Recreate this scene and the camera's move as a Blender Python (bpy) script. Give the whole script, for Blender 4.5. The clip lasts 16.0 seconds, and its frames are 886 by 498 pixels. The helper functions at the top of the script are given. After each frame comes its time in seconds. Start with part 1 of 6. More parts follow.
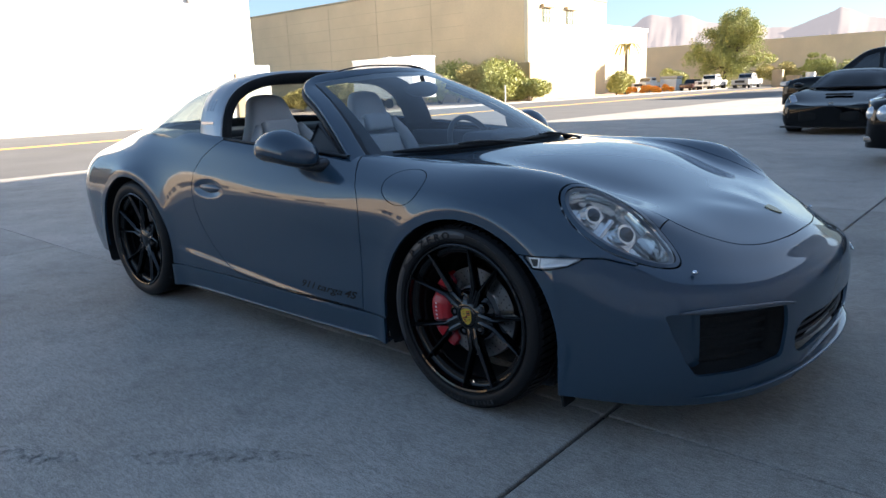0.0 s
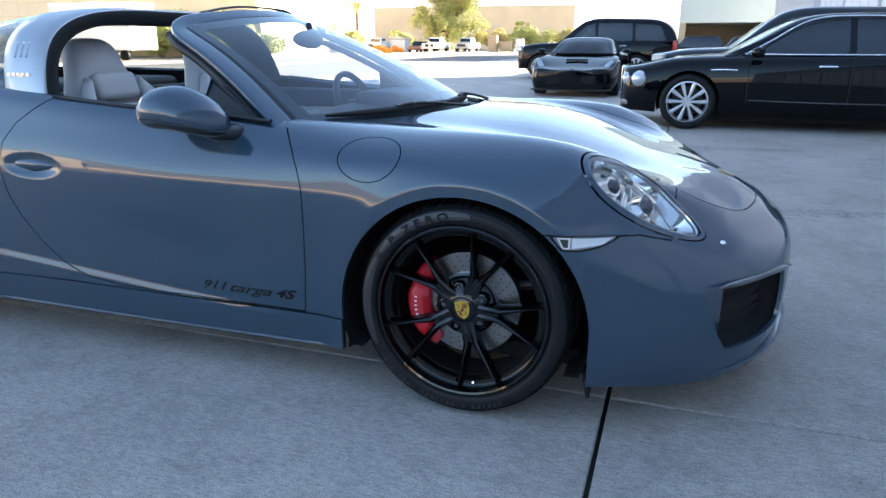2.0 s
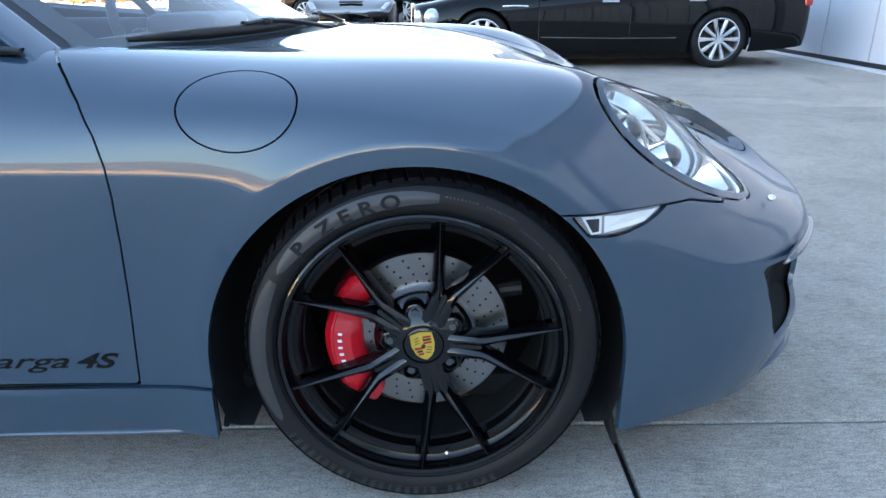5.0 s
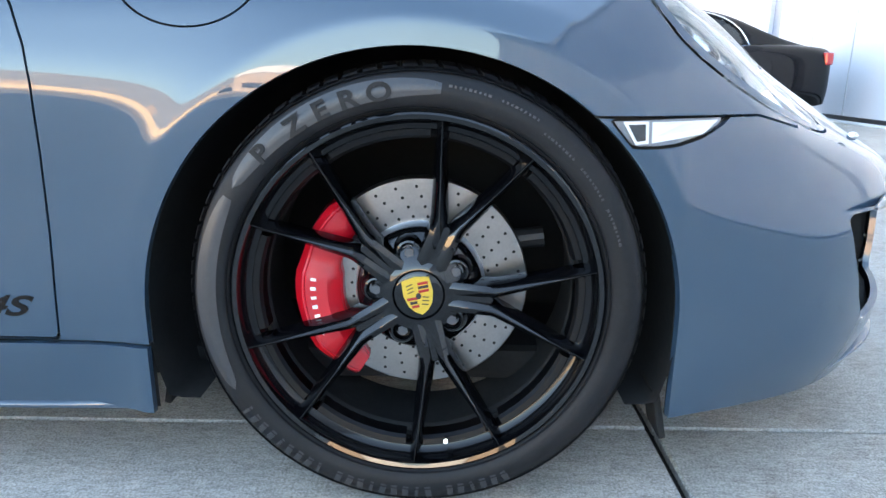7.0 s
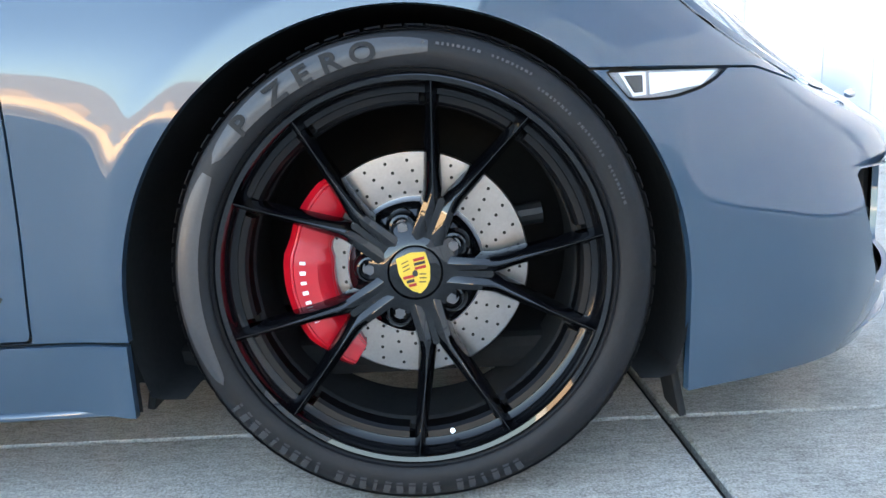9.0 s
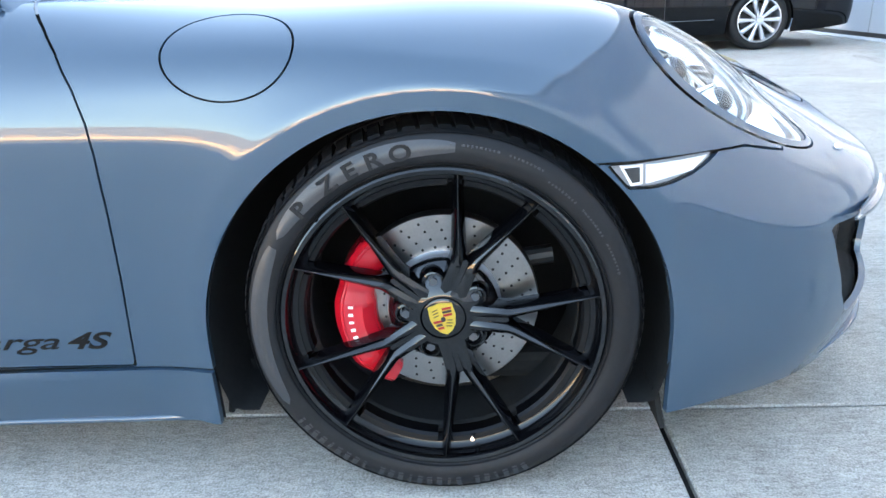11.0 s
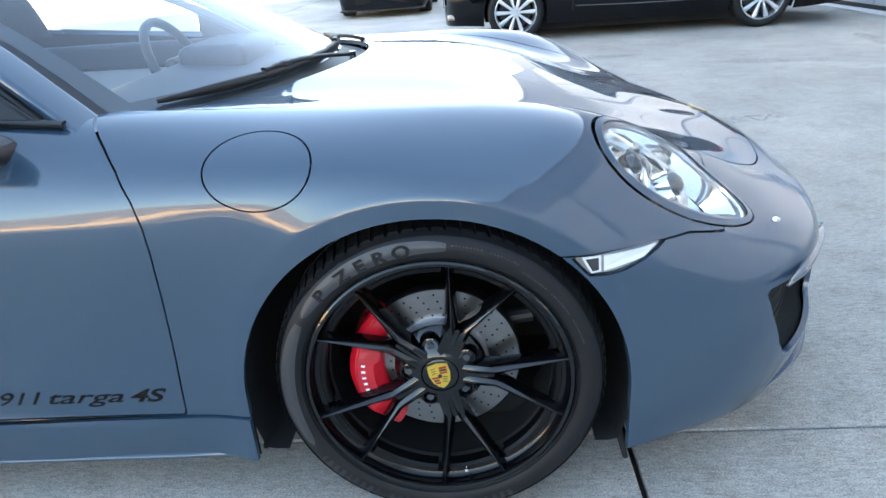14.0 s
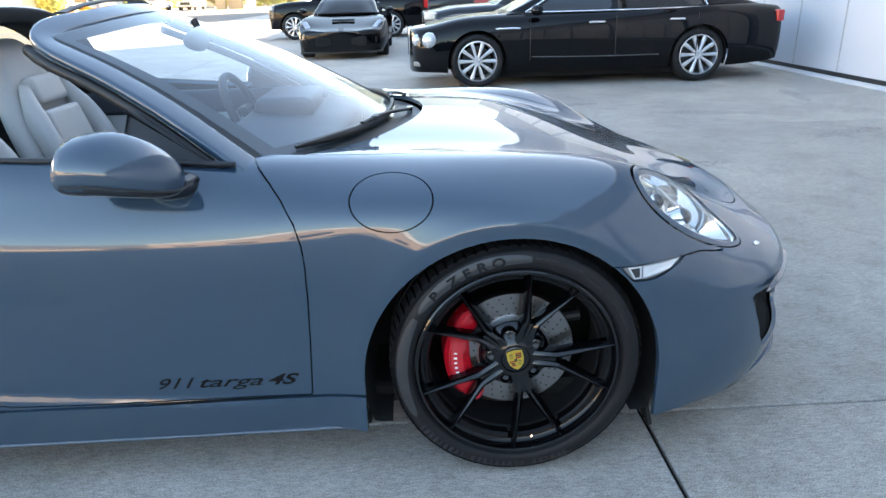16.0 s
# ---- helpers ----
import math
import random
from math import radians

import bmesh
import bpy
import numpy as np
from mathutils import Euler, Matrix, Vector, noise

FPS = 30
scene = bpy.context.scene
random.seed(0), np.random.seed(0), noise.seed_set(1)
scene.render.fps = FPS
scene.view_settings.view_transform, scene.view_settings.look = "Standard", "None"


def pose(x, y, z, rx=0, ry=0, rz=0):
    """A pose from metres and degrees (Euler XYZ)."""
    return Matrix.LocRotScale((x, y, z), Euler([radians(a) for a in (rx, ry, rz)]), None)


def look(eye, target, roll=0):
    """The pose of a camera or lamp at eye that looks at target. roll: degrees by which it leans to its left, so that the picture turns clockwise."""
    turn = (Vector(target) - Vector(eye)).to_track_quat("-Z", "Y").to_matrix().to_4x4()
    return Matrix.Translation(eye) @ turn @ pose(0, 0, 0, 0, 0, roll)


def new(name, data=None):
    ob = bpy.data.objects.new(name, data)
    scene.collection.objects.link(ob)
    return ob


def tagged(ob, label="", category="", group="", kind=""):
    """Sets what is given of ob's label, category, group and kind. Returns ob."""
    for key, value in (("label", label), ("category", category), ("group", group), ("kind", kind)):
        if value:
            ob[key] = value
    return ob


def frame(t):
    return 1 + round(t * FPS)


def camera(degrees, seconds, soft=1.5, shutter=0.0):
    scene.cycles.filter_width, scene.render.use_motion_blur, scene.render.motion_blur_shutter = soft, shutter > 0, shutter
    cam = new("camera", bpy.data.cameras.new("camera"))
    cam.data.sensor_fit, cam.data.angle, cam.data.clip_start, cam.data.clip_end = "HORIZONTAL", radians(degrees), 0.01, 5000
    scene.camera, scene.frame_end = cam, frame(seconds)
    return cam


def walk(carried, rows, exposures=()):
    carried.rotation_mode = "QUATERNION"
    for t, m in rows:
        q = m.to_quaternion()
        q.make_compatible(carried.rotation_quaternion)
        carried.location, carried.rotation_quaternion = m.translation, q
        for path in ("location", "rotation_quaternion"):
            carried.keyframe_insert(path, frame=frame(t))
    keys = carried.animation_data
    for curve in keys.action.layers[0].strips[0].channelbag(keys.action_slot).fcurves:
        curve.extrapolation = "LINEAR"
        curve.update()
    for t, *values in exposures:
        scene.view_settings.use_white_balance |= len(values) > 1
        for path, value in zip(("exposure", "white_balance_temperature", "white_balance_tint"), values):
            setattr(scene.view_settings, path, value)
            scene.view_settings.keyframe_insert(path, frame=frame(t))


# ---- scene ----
cam = camera(66.2, 16.0)
PATH = [
    (0, (1.473, -2.649, 1.129), (0.181, -1.193, 0.673), -2.2),
    (0.5, (1.248, -2.78, 1.144), (0.013, -1.261, 0.73), -2.5),
    (1, (1.04, -2.792, 1.126), (-0.043, -1.165, 0.698), -0.8),
    (1.5, (0.792, -2.741, 1.115), (-0.07, -1.005, 0.622), -1.1),
    (2, (0.574, -2.727, 1.122), (-0.049, -0.918, 0.54), 0.0),
    (2.5, (0.349, -2.7, 1.121), (-0.109, -0.844, 0.533), -1.2),
    (3, (0.218, -2.539, 1.092), (-0.138, -0.669, 0.479), -1.8),
    (3.5, (0.116, -2.364, 1.084), (-0.101, -0.48, 0.45), -1.8),
    (4, (0.05, -2.181, 1.048), (0.002, -0.299, 0.373), -1.0),
    (4.2, (0.023, -2.115, 1.022), (0.048, -0.247, 0.31), -1.4),
    (6.3, (0.031, -1.952, 0.838), (0.013, -0.082, 0.128), 1.3),
    (6.5, (0.029, -1.919, 0.786), (0.025, -0.032, 0.124), 0.9),
    (7, (0.046, -1.837, 0.665), (0.025, 0.096, 0.153), 0.6),
    (7.5, (0.037, -1.773, 0.569), (0.029, 0.176, 0.118), -1.4),
    (8, (0.026, -1.773, 0.534), (0.059, 0.188, 0.141), -2.3),
    (8.2, (0.027, -1.78, 0.534), (0.053, 0.186, 0.168), -2.4),
    (10.3, (0.047, -1.858, 0.708), (0.044, 0.074, 0.19), -2.5),
    (10.5, (0.049, -1.873, 0.755), (0.024, 0.039, 0.17), -2.3),
    (11, (0.052, -1.913, 0.858), (-0.033, -0.045, 0.15), -2.6),
    (11.5, (0.047, -1.953, 0.935), (-0.048, -0.101, 0.186), -2.2),
    (12, (0.059, -1.973, 1.012), (0.017, -0.117, 0.268), -1.2),
    (12.5, (0.069, -2.002, 1.064), (0.033, -0.165, 0.276), -0.5),
    (13, (0.084, -2.006, 1.092), (0.013, -0.164, 0.316), 2.9),
    (13.5, (0.112, -2.019, 1.108), (0.019, -0.183, 0.322), -0.7),
    (14, (0.1, -2.044, 1.132), (-0.019, -0.215, 0.331), -4.0),
    (14.5, (0.011, -2.125, 1.149), (-0.029, -0.31, 0.308), -4.0),
    (15, (-0.051, -2.234, 1.2), (0.046, -0.433, 0.335), -3.5),
    (15.5, (-0.143, -2.386, 1.244), (-0.015, -0.55, 0.463), -2.7),
    (16, (-0.243, -2.464, 1.265), (-0.177, -0.595, 0.557), -1.6),
]
EXPOSURES = [(0, 2.1, 6600, 13), (0.5, 1.95, 6650, 13), (1.5, 2.85, 6600, 13), (2.5, 3.36, 6480, 13), (3.5, 3.59, 6880, 13), (4, 3.81, 6980, 13), (6.5, 4.27, 7680, 13), (7.2, 4.73, 7880, 13), (8, 4.65, 7930, 13), (10.5, 4.96, 8020, 13), (12.8, 4.40, 7920, 13), (14.5, 4.28, 7740, 13), (15.5, 3.98, 7690, 13), (16, 3.90, 7690, 13)]
walk(cam, [(t, look(eye, target, roll)) for t, eye, target, roll in PATH], EXPOSURES)

# ---- light ----
world = bpy.data.worlds.new("sky")
scene.world = world
world.use_nodes = True
wn = world.node_tree.nodes
sky = wn.new("ShaderNodeTexSky")
sky.sky_type = "NISHITA"
sky.sun_disc = False
SUN_EL, SUN_DIR = 20.0, (0.68, 0.733)
sky.sun_elevation = radians(SUN_EL)
sky.sun_rotation = math.atan2(SUN_DIR[0], SUN_DIR[1])
sky.air_density, sky.dust_density, sky.ozone_density = 1.0, 0.8, 3.0
haze = wn.new("ShaderNodeGamma")  # desert haze evens out the sky between zenith and horizon
haze.inputs["Gamma"].default_value = 0.75
wn["Background"].inputs["Strength"].default_value = 0.079
world.node_tree.links.new(sky.outputs[0], haze.inputs["Color"])
clear = wn.new("ShaderNodeHueSaturation")
clear.inputs["Saturation"].default_value = 0.95
world.node_tree.links.new(haze.outputs[0], clear.inputs["Color"])
tone = wn.new("ShaderNodeMix")  # clear dry air: the haze stays blue down to the horizon
tone.data_type, tone.blend_type = "RGBA", "MULTIPLY"
tone.inputs[0].default_value, tone.inputs[7].default_value = 1.0, (0.85, 0.97, 1.05, 1)
world.node_tree.links.new(clear.outputs[0], tone.inputs[6])
world.node_tree.links.new(tone.outputs[2], wn["Background"].inputs["Color"])
sun = new("sun", bpy.data.lights.new("sun", "SUN"))
sun.data.energy, sun.data.angle, sun.data.color = 5.0, radians(0.5), (1.0, 0.9, 0.76)
sun.matrix_world = look((40 * SUN_DIR[0], 40 * SUN_DIR[1], 40 * math.tan(radians(SUN_EL))), (0, 0, 0))


# ---- materials ----
def mat(name, color, rough=0.5, metal=0.0, coat=0.0, vary=0.12, scale=6.0, fine=60.0, bump=0.0, spec=0.5, tint=None, object_random=0.0, rough_vary=0.1):
    """A surface with variation at two scales, in world-sized object coordinates."""
    m = bpy.data.materials.new(name)
    m.use_nodes = True
    n, l = m.node_tree.nodes, m.node_tree.links
    b = n["Principled BSDF"]
    co = n.new("ShaderNodeTexCoord")
    big, small = n.new("ShaderNodeTexNoise"), n.new("ShaderNodeTexNoise")
    big.inputs["Scale"].default_value, big.inputs["Detail"].default_value = scale, 6.0
    small.inputs["Scale"].default_value, small.inputs["Detail"].default_value = fine, 4.0
    l.new(co.outputs["Object"], big.inputs["Vector"])
    l.new(co.outputs["Object"], small.inputs["Vector"])
    mix = n.new("ShaderNodeMath")
    mix.operation = "MULTIPLY_ADD"
    mix.inputs[1].default_value = 0.5
    l.new(small.outputs["Fac"], mix.inputs[0])
    l.new(big.outputs["Fac"], mix.inputs[2])
    ramp = n.new("ShaderNodeValToRGB")
    ramp.color_ramp.elements[0].position, ramp.color_ramp.elements[1].position = 0.45, 1.05
    dark = tuple(c * (1 - vary) for c in color)
    light = tuple(min(1, c * (1 + vary)) for c in (tint or color))
    ramp.color_ramp.elements[0].color, ramp.color_ramp.elements[1].color = (*dark, 1), (*light, 1)
    l.new(mix.outputs[0], ramp.inputs[0])
    source = ramp.outputs[0]
    if object_random:
        info, hsv, mr = n.new("ShaderNodeObjectInfo"), n.new("ShaderNodeHueSaturation"), n.new("ShaderNodeMapRange")
        mr.inputs["To Min"].default_value, mr.inputs["To Max"].default_value = 1 - object_random, 1 + object_random
        l.new(info.outputs["Random"], mr.inputs["Value"])
        l.new(mr.outputs[0], hsv.inputs["Value"])
        l.new(source, hsv.inputs["Color"])
        source = hsv.outputs[0]
    l.new(source, b.inputs["Base Color"])
    b.inputs["Metallic"].default_value = metal
    b.inputs["Coat Weight"].default_value, b.inputs["Coat Roughness"].default_value = coat, 0.02
    b.inputs["Specular IOR Level"].default_value = spec
    rr = n.new("ShaderNodeMapRange")
    rr.inputs["To Min"].default_value = max(0.02, rough * (1 - rough_vary))
    rr.inputs["To Max"].default_value = min(1, rough * (1 + rough_vary))
    l.new(big.outputs["Fac"], rr.inputs["Value"])
    l.new(rr.outputs[0], b.inputs["Roughness"])
    if bump:
        bp = n.new("ShaderNodeBump")
        bp.inputs["Strength"].default_value, bp.inputs["Distance"].default_value = 0.6, bump
        l.new(mix.outputs[0], bp.inputs["Height"])
        l.new(bp.outputs[0], b.inputs["Normal"])
    return m


def glass(name, color, rough=0.0, ior=1.45, grazing=1.0):
    """A thin pane: mostly clear, with a mirror gloss that grows at grazing angles."""
    m = bpy.data.materials.new(name)
    m.use_nodes = True
    n, l = m.node_tree.nodes, m.node_tree.links
    n.remove(n["Principled BSDF"])
    clear, gloss, mix = n.new("ShaderNodeBsdfTransparent"), n.new("ShaderNodeBsdfGlossy"), n.new("ShaderNodeMixShader")
    clear.inputs[0].default_value = (*color, 1)
    gloss.inputs["Color"].default_value, gloss.inputs["Roughness"].default_value = (1, 1, 1, 1), rough
    edge, power, scale = n.new("ShaderNodeLayerWeight"), n.new("ShaderNodeMath"), n.new("ShaderNodeMath")
    edge.inputs["Blend"].default_value = 0.5
    f0 = 2 * ((ior - 1) / (ior + 1)) ** 2
    power.operation, power.inputs[1].default_value = "POWER", 5.0
    scale.operation, scale.inputs[1].default_value, scale.inputs[2].default_value = "MULTIPLY_ADD", (1 - f0) * grazing, f0
    l.new(edge.outputs["Facing"], power.inputs[0])
    l.new(power.outputs[0], scale.inputs[0])
    l.new(scale.outputs[0], mix.inputs[0])
    l.new(clear.outputs[0], mix.inputs[1])
    l.new(gloss.outputs[0], mix.inputs[2])
    l.new(mix.outputs[0], n["Material Output"].inputs[0])
    return m


PAINT = mat("slate_blue_paint", (0.0235, 0.0525, 0.084), rough=0.36, metal=0.08, spec=0.08, coat=1.0, vary=0.03, scale=1.0, fine=900, rough_vary=0.05)
PAINT.node_tree.nodes["Principled BSDF"].inputs["Coat IOR"].default_value = 1.68
BLACKPAINT = mat("black_paint", (0.002, 0.0022, 0.003), rough=0.3, coat=0.6, vary=0.1, fine=500, spec=0.0)
GREYPAINT = mat("dark_grey_paint", (0.012, 0.013, 0.016), rough=0.3, coat=0.9, vary=0.1, fine=500, spec=0.1)
SILVERGREY = mat("grey_lamp_strip", (0.06, 0.07, 0.085), rough=0.2, coat=0.8, vary=0.05)
WHITEPAINT = mat("white_vehicle_paint", (0.75, 0.75, 0.74), rough=0.35, coat=0.6, vary=0.04)
SILVER = mat("satin_silver", (0.44, 0.45, 0.46), rough=0.34, metal=0.85, vary=0.04, fine=300)
CHROME = mat("chrome", (0.85, 0.86, 0.88), rough=0.07, metal=1.0, vary=0.02)
STEEL = mat("brushed_steel", (0.24, 0.24, 0.242), rough=0.32, metal=1.0, vary=0.1, scale=30, fine=240)
ALLOY = mat("bright_alloy", (0.62, 0.63, 0.66), rough=0.3, metal=0.85, vary=0.08)
BLACKGLOSS = mat("gloss_black_wheel", (0.002, 0.002, 0.0025), rough=0.3, coat=1.0, vary=0.1, spec=0.0)
BLACKGLOSS.node_tree.nodes["Principled BSDF"].inputs["Coat IOR"].default_value = 1.55
RUBBER = mat("tyre_rubber", (0.011, 0.011, 0.012), rough=0.5, vary=0.25, scale=14, fine=150, bump=0.0006, spec=0.2)
RUBBERGLOSS = mat("tyre_smooth_band", (0.026, 0.027, 0.030), rough=0.4, vary=0.2, scale=20, fine=200)
RUBBERMARK = mat("raised_rubber_mark", (0.020, 0.020, 0.022), rough=0.42, vary=0.3, scale=40, fine=300)
TRIM = mat("black_trim", (0.012, 0.012, 0.013), rough=0.5, vary=0.2, fine=200)
LINER = mat("wheel_liner", (0.0150, 0.0150, 0.0150), rough=0.9, vary=0.3, fine=90, bump=0.002, spec=0.2)
SATINBLACK = mat("satin_black_barrel", (0.003, 0.003, 0.0035), rough=0.12, vary=0.1, spec=0.35)
RIMLEDGE = mat("black_rim_ledge", (0.002, 0.002, 0.0025), rough=0.35, vary=0.1, spec=0.25)
RED = mat("red_caliper", (0.492, 0.005, 0.015), rough=0.28, coat=0.6, vary=0.06)
GOLD = mat("gold_badge", (0.72, 0.5, 0.08), rough=0.3, metal=0.7, vary=0.15, fine=400)
BRONZE = mat("pale_bronze_badge", (0.42, 0.34, 0.2), rough=0.35, metal=0.6, vary=0.2, fine=300)
REDENAMEL = mat("red_enamel", (0.35, 0.01, 0.012), rough=0.3, vary=0.05)
BOLT = mat("dark_bolt_steel", (0.10, 0.105, 0.115), rough=0.35, metal=0.8, vary=0.1)
WHITEINK = mat("white_ink", (0.8, 0.8, 0.8), rough=0.5, vary=0.02)
BLACKINK = mat("black_decal", (0.003, 0.003, 0.0035), rough=0.6, vary=0.05, spec=0.15)
LEATHER = mat("pale_grey_leather", (0.5, 0.495, 0.485), rough=0.5, vary=0.08, scale=5, fine=160, bump=0.0006)
DARKLEATHER = mat("black_leather", (0.03, 0.032, 0.036), rough=0.5, vary=0.15, fine=160, bump=0.0006)
DASH = mat("dark_dash", (0.016, 0.022, 0.034), rough=0.6, vary=0.12, fine=200, bump=0.0005)
FABRIC = mat("black_roof_cloth", (0.012, 0.012, 0.013), rough=0.95, vary=0.2, fine=400, bump=0.0006)
REFLECTOR = mat("lamp_reflector", (0.9, 0.9, 0.89), rough=0.08, metal=1.0, vary=0.03)
LAMPGREY = mat("lamp_bezel", (0.5, 0.5, 0.49), rough=0.3, metal=0.2, vary=0.04)
LAMPDARK = mat("lamp_bowl_grey", (0.62, 0.62, 0.61), rough=0.16, metal=1.0, vary=0.05)
MARKERGREY = mat("marker_housing_grey", (0.22, 0.23, 0.25), rough=0.3, metal=0.3, vary=0.06)
LAMPWHITE = mat("lamp_module_white", (0.8, 0.81, 0.83), rough=0.25, metal=0.15, vary=0.03)
GLASS = glass("clear_glass", (0.76, 0.86, 0.92), ior=1.5, grazing=0.85)
TINT = glass("tinted_glass", (0.52, 0.56, 0.55), ior=1.5)
DARKGLASS = glass("dark_tinted_glass", (0.05, 0.065, 0.08), ior=1.48)
LENS = glass("lamp_lens", (0.93, 0.935, 0.93), ior=1.33, grazing=0.8)
REDLENS = mat("red_lens", (0.5, 0.02, 0.02), rough=0.1, coat=0.5, vary=0.1)
AMBER = mat("amber_lens", (0.7, 0.22, 0.02), rough=0.15, vary=0.1)
CONCRETE = mat("concrete_slab", (0.53, 0.50, 0.455), rough=0.85, vary=0.22, scale=1.1, fine=210, bump=0.003, object_random=0.05)
cn, cl = CONCRETE.node_tree.nodes, CONCRETE.node_tree.links
blot, band, soil = cn.new("ShaderNodeTexNoise"), cn.new("ShaderNodeMapRange"), cn.new("ShaderNodeMix")
blot.inputs["Scale"].default_value, blot.inputs["Detail"].default_value, blot.inputs["Roughness"].default_value = 7.0, 9.0, 0.7
band.inputs["From Min"].default_value, band.inputs["From Max"].default_value, band.inputs["To Max"].default_value = 0.48, 0.72, 0.6
soil.data_type, soil.blend_type = "RGBA", "MULTIPLY"
soil.inputs[7].default_value = (0.62, 0.6, 0.58, 1)
base_link = cn["Principled BSDF"].inputs["Base Color"].links[0].from_socket
cl.new([q for q in cn if q.type == "TEX_COORD"][0].outputs["Object"], blot.inputs["Vector"])
cl.new(blot.outputs["Fac"], band.inputs["Value"])
cl.new(band.outputs[0], soil.inputs[0])
cl.new(base_link, soil.inputs[6])
speck, srange, pit = cn.new("ShaderNodeTexNoise"), cn.new("ShaderNodeMapRange"), cn.new("ShaderNodeMix")
broom = cn.new("ShaderNodeMapping")
broom.inputs["Scale"].default_value = (0.3, 1.0, 1.0)  # broom strokes run along x
speck.inputs["Scale"].default_value, speck.inputs["Detail"].default_value, speck.inputs["Roughness"].default_value = 120.0, 6.0, 0.75
grain, gmix = cn.new("ShaderNodeTexNoise"), cn.new("ShaderNodeMath")
grain.inputs["Scale"].default_value, grain.inputs["Detail"].default_value, grain.inputs["Roughness"].default_value = 230.0, 5.0, 0.75
gmix.operation, gmix.inputs[1].default_value = "MULTIPLY_ADD", 0.65
srange.inputs["From Min"].default_value, srange.inputs["From Max"].default_value = 0.42, 0.60
pit.data_type, pit.blend_type = "RGBA", "MULTIPLY"
pit.inputs[7].default_value = (0.38, 0.37, 0.355, 1)
half = cn.new("ShaderNodeMath")
half.operation, half.inputs[1].default_value = "MULTIPLY", 0.35
cl.new([q for q in cn if q.type == "TEX_COORD"][0].outputs["Object"], broom.inputs["Vector"])
cl.new(broom.outputs[0], speck.inputs["Vector"])
cl.new([q for q in cn if q.type == "TEX_COORD"][0].outputs["Object"], grain.inputs["Vector"])
cl.new(speck.outputs["Fac"], half.inputs[0])
cl.new(grain.outputs["Fac"], gmix.inputs[0])
cl.new(half.outputs[0], gmix.inputs[2])
cl.new(gmix.outputs[0], srange.inputs["Value"])
cl.new(srange.outputs[0], pit.inputs[0])
cl.new(soil.outputs[2], pit.inputs[6])
# each slab's object colour multiplies in, carrying the painted shade by the workshop
bay_shade, shade_mix = cn.new("ShaderNodeObjectInfo"), cn.new("ShaderNodeMix")
shade_mix.data_type, shade_mix.blend_type, shade_mix.inputs[0].default_value = "RGBA", "MULTIPLY", 1.0
cl.new(pit.outputs[2], shade_mix.inputs[6])
cl.new(bay_shade.outputs["Color"], shade_mix.inputs[7])
cl.new(shade_mix.outputs[2], cn["Principled BSDF"].inputs["Base Color"])
ASPHALT = mat("asphalt", (0.13, 0.127, 0.124), rough=0.9, vary=0.2, scale=0.6, fine=40, bump=0.003)
SAND = mat("desert_sand", (0.42, 0.35, 0.28), rough=0.95, vary=0.22, scale=0.25, fine=6, bump=0.02)
ROADPAINT = mat("yellow_road_paint", (0.75, 0.42, 0.06), rough=0.7, vary=0.15, fine=20)
SEAL = mat("joint_sealant", (0.006, 0.006, 0.006), rough=0.7, vary=0.3, fine=60)
WALLWHITE = mat("white_metal_door", (0.58, 0.60, 0.65), rough=0.5, vary=0.04, scale=0.8, fine=30)
# white cladding coloured dark blue to stand for shade and weaken its bounce
HALLWALL = mat("shade_blue_cladding", (0.28, 0.315, 0.385), rough=0.6, vary=0.05, scale=0.4, fine=12)
STUCCO = mat("white_stucco", (0.78, 0.77, 0.74), rough=0.9, vary=0.06, scale=0.4, fine=12, bump=0.004)
TANWALL = mat("tan_stucco", (0.68, 0.53, 0.34), rough=0.9, vary=0.1, scale=0.3, fine=8, bump=0.006)
DUSTTAN = mat("dusty_tan_joint", (0.55, 0.43, 0.28), rough=0.9, vary=0.1)
TANBLOCK = mat("tan_block", (0.42, 0.33, 0.22), rough=0.9, vary=0.12, scale=0.5, fine=8, bump=0.006)
GREENWALL = mat("pale_green_panel", (0.5, 0.54, 0.48), rough=0.8, vary=0.08, scale=0.5)
GREYWALL = mat("grey_panel", (0.42, 0.43, 0.45), rough=0.7, vary=0.06, scale=0.5)
MOUNTAIN = mat("rock_with_haze_glow", (0.66, 0.56, 0.52), rough=1.0, vary=0.06, scale=0.004, fine=0.03)
mn, ml = MOUNTAIN.node_tree.nodes, MOUNTAIN.node_tree.links  # distance haze painted as an even emission mixed into the far rock
air, haze_mix = mn.new("ShaderNodeEmission"), mn.new("ShaderNodeMixShader")
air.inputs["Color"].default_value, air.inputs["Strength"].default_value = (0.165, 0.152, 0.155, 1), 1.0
haze_mix.inputs[0].default_value = 0.72
ml.new(mn["Principled BSDF"].outputs[0], haze_mix.inputs[1])
ml.new(air.outputs[0], haze_mix.inputs[2])
ml.new(haze_mix.outputs[0], mn["Material Output"].inputs[0])
DUSKTAN = mat("weathered_block", (0.27, 0.215, 0.175), rough=0.95, vary=0.2, scale=0.15, fine=1.5, bump=0.01)
BARK = mat("bark", (0.13, 0.1, 0.07), rough=0.95, vary=0.3, fine=30, bump=0.01)
LEAF = mat("desert_leaf", (0.27, 0.28, 0.07), rough=0.6, vary=0.3, scale=0.7, fine=5, tint=(0.42, 0.42, 0.14))
